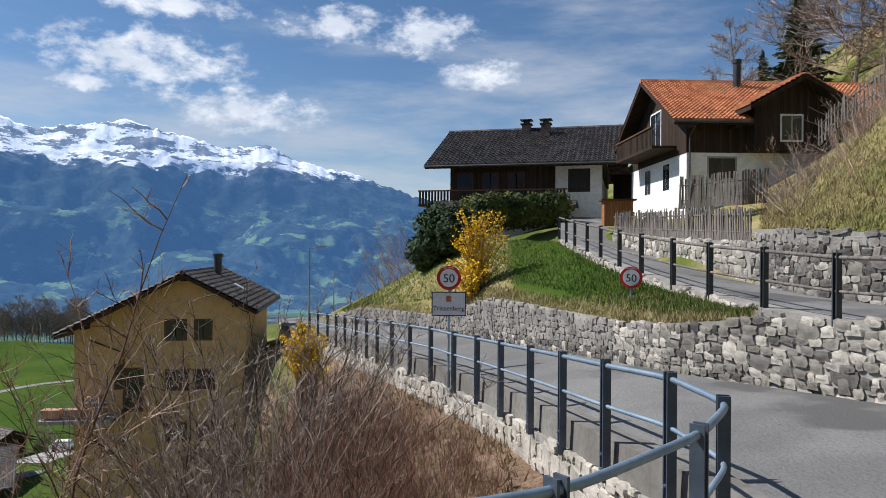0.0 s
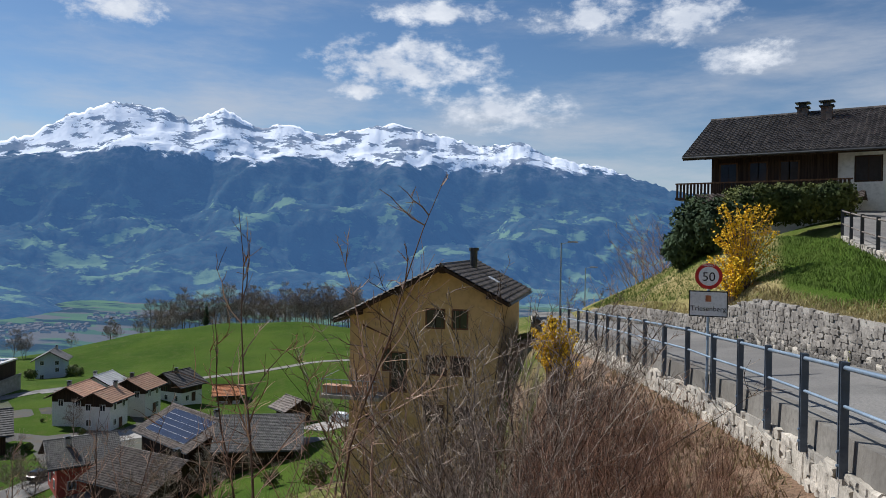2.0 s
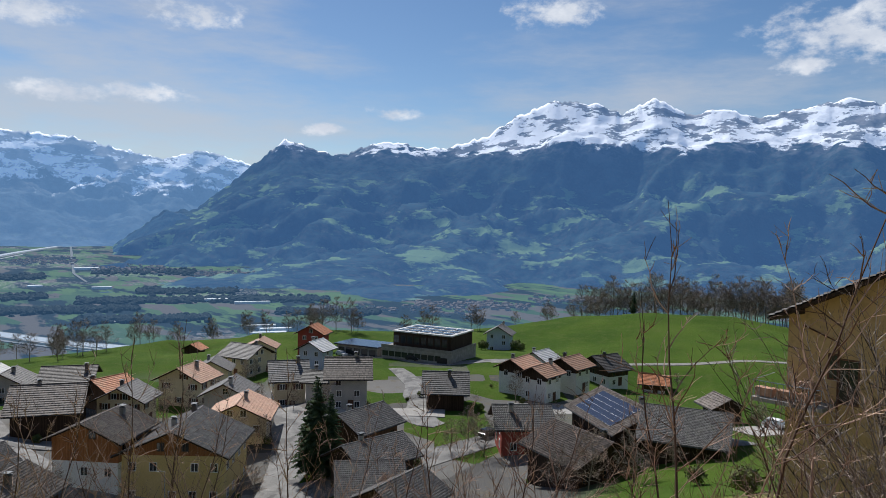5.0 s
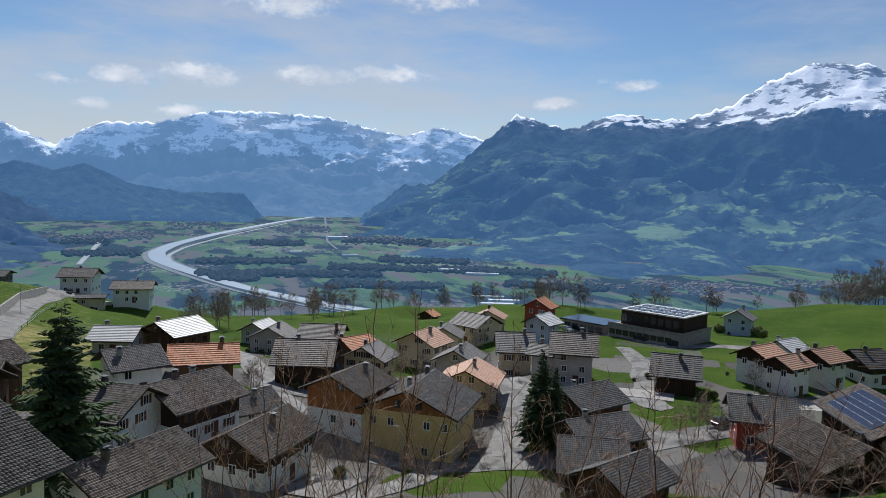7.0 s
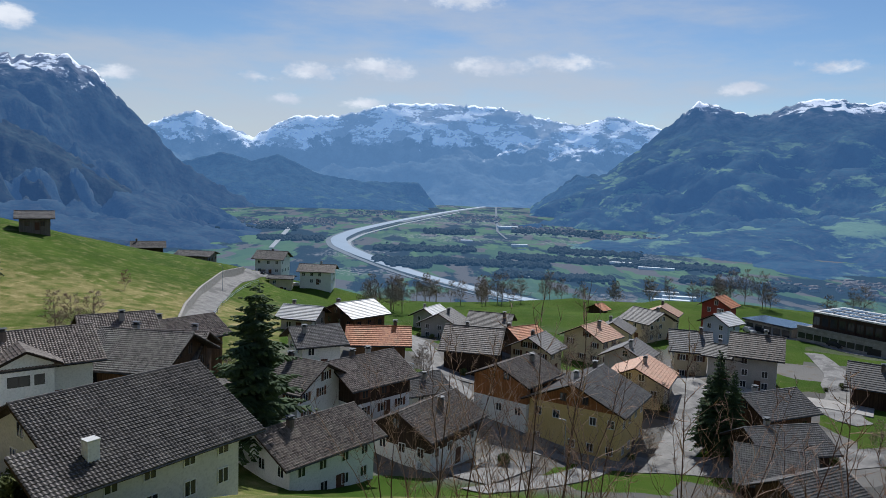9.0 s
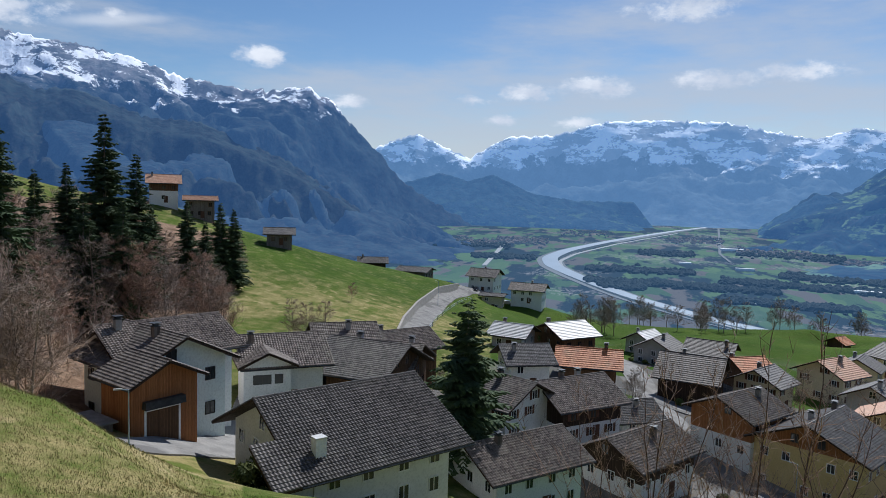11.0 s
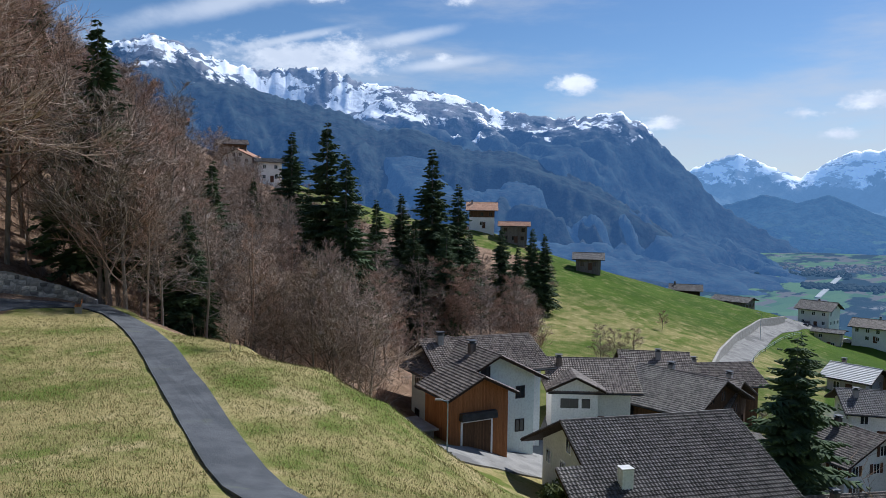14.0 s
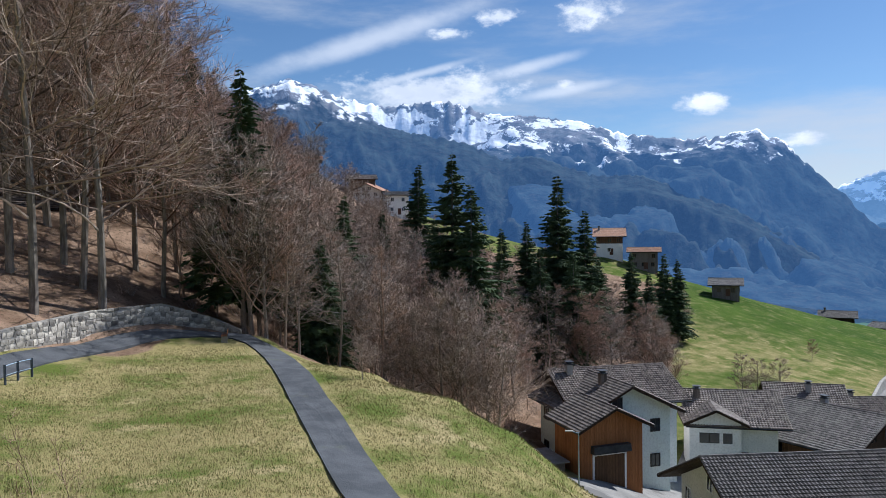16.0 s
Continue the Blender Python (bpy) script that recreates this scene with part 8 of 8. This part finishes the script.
def off_path(az, d):
    c = np.interp(d, [23.5, 31, 40, 52, 59], [140.35, 144, 146.4, 148.6, 150.2])
    return abs(az - c) * d * 0.01745 > 1.35


def meadow(r_):
    while True:
        az, d = r_.uniform(108, 172), 15 + 46 * r_.random() ** 0.8
        far_edge = np.interp(az, [108, 124, 133, 141, 148, 150, 156, 163, 172], [34, 42, 48, 50, 54, 57, 57, 50, 40]) + r_.gauss(0, 1.0)
        if off_path(az, d) and d < far_edge:
            return az, d


tufts("dry_grass", "pale dry grass tufts on the meadow", 34000, meadow, 0.115, straw, 1)
tufts("green_grass", "short green grass tufts on the meadow", 16000, meadow, 0.10, blade, 2)


def verge_spot(r_):
    az = r_.uniform(-24, 8)
    lo, hi = np.interp(az, TERRACE_YAW, WALL_R) + .3, np.interp(az, TERRACE_YAW, UPPER_R) - .3
    return az, lo + max(0.1, hi - lo) * (0.22 + 0.78 * r_.random() ** 1.1)


tufts("verge_grass", "fresh green grass on the slope above the road wall", 14000, verge_spot, 0.11, blade, 3)
tufts("verge_straw", "dry grass along the top of the road wall", 6000, lambda r_: (lambda a_: (a_, np.interp(a_, TERRACE_YAW, WALL_R) + .25 + 1.6 * r_.random() ** 2))(r_.uniform(-24, 8)), 0.12, straw, 4)
tufts("bank_straw", "dry grass on the bank above the dark wall", 22000, lambda r_: (r_.uniform(-45, -24), r_.uniform(17.5, 34)), 0.13, straw, 5)
tufts("bank_weeds", "brown and green weeds among the dry grass of the bank", 12000, lambda r_: (r_.uniform(-45, -24), r_.uniform(17.5, 36)), 0.12, litter_straw, 15)
tufts("bank_grass", "rough grass on the bank below the road", 7000, lambda r_: (r_.uniform(-6, 60), r_.uniform(6, 26)), 0.2, litter_straw, 6)
for i in range(60):
    q = polar(rng.uniform(-34, -25.5), rng.uniform(23, 40))
    plant("bare_shrub", "leafless brown bramble on the dry bank", "shrub", (("stem_sheaf", under[i % 3]),), q.x, q.y, rng.uniform(0.4, 0.8), rng.uniform(0, 360), group="bank brambles")
for az, d, sc in ((3.0, 42, 1.1), (2.2, 44, 1.2), (4.0, 46, 1.2), (4.8, 47, 1.0), (1.2, 41, 0.8), (6.5, 62, 1.2), (7.6, 70, 1.2), (9.5, 60, 1.0)):
    q = polar(az, d)
    plant("bare_shrub", "leafless brown shrub on the roadside bank", "shrub", (("stem_sheaf", under[0 if sc > 1.05 else 1]),), q.x, q.y, sc, rng.uniform(0, 360), group="bank brambles")

# ---- gardens between the houses ----
rg = random.Random(909)
bush = [leafy_mesh("foliage", 400 + k, (0.9, 0.9, 1.5), 700, hedge_leaf, 0.11, 0.55) for k in range(3)]
keys = [k for k in HOUSES if 85 < math.hypot(*HOUSES[k][:2]) < 205]
for i in range(230):
    hx, hy, hz, head, hl, hw_, *_ = HOUSES[rg.choice(keys)]
    a_ = rg.uniform(0, 6.283)
    q = Vector((hx, hy, 0)) + Vector((math.cos(a_), math.sin(a_), 0)) * (max(hl, 2 * hw_) * 0.5 + rg.uniform(1.5, 4.0))
    if any(math.hypot(q.x - b[0], q.y - b[1]) < max(b[4] * 0.5, b[5]) + 0.6 for b in HOUSES.values()):
        continue
    if i % 5 == 0:
        plant("bare_tree", "small leafless garden tree between the houses", "tree", bare_far[i % 3], q.x, q.y, rg.uniform(0.25, 0.45), rg.uniform(0, 360), group="garden trees")
    elif i % 2:
        plant("bare_shrub", "leafless brown garden shrub beside a house", "shrub", (("stem_sheaf", under[i % 3]),), q.x, q.y, rg.uniform(0.35, 0.7), rg.uniform(0, 360), group="garden shrubs")
    else:
        plant("evergreen_bush", "dark evergreen garden bush beside a house", "shrub", (("foliage", bush[i % 3]),), q.x, q.y, rg.uniform(0.6, 1.3), rg.uniform(0, 360), group="garden bushes")
# dark clipped bush at the lane and the bushes round the pale blue house
for az, d, sc in ((115.6, 56, 1.9), (116.6, 54, 1.4), (47.0, 243, 2.6), (49.6, 243, 2.4), (46.6, 238, 2.0), (74.9, 140, 1.8), (33.0, 83, 1.5), (29.5, 60, 1.6)):
    q = polar(az, d)
    plant("evergreen_bush", "rounded dark evergreen bush", "shrub", (("foliage", bush[0]),), q.x, q.y, sc, rg.uniform(0, 360), group="garden bushes")
# yards round the houses: worn asphalt and paving
for key, dx, dy, wd, ln in (("timber_house", 0, -9, 8, 14), ("low_house", 2, -9, 7, 14), ("white_a", 8, -7, 7, 13), ("dark_barn", 2, -10, 8, 14), ("white_b", 5, -8, 6, 10), ("barn_c", -6, -8, 7, 12), ("dormer_house", 2, -8, 6, 12), ("cream_b", 0, -8, 6, 12), ("grey_d", 6, -7, 6, 10), ("solar_barn", 8, 9, 7, 14)):
    hx, hy, hz, head, *_ = HOUSES[key]
    m_ = Euler((0, 0, radians(head))).to_matrix()
    c0 = Vector((hx, hy, 0))
    ends = [c0 + m_ @ Vector((dx - ln / 2, dy, 0)), c0 + m_ @ Vector((dx, dy, 0)), c0 + m_ @ Vector((dx + ln / 2, dy, 0))]
    lane("yard", "worn asphalt yard beside a house", [(e.x, e.y) for e in ends], wd, asphalt if ln > 12 else paving, lift=0.19)
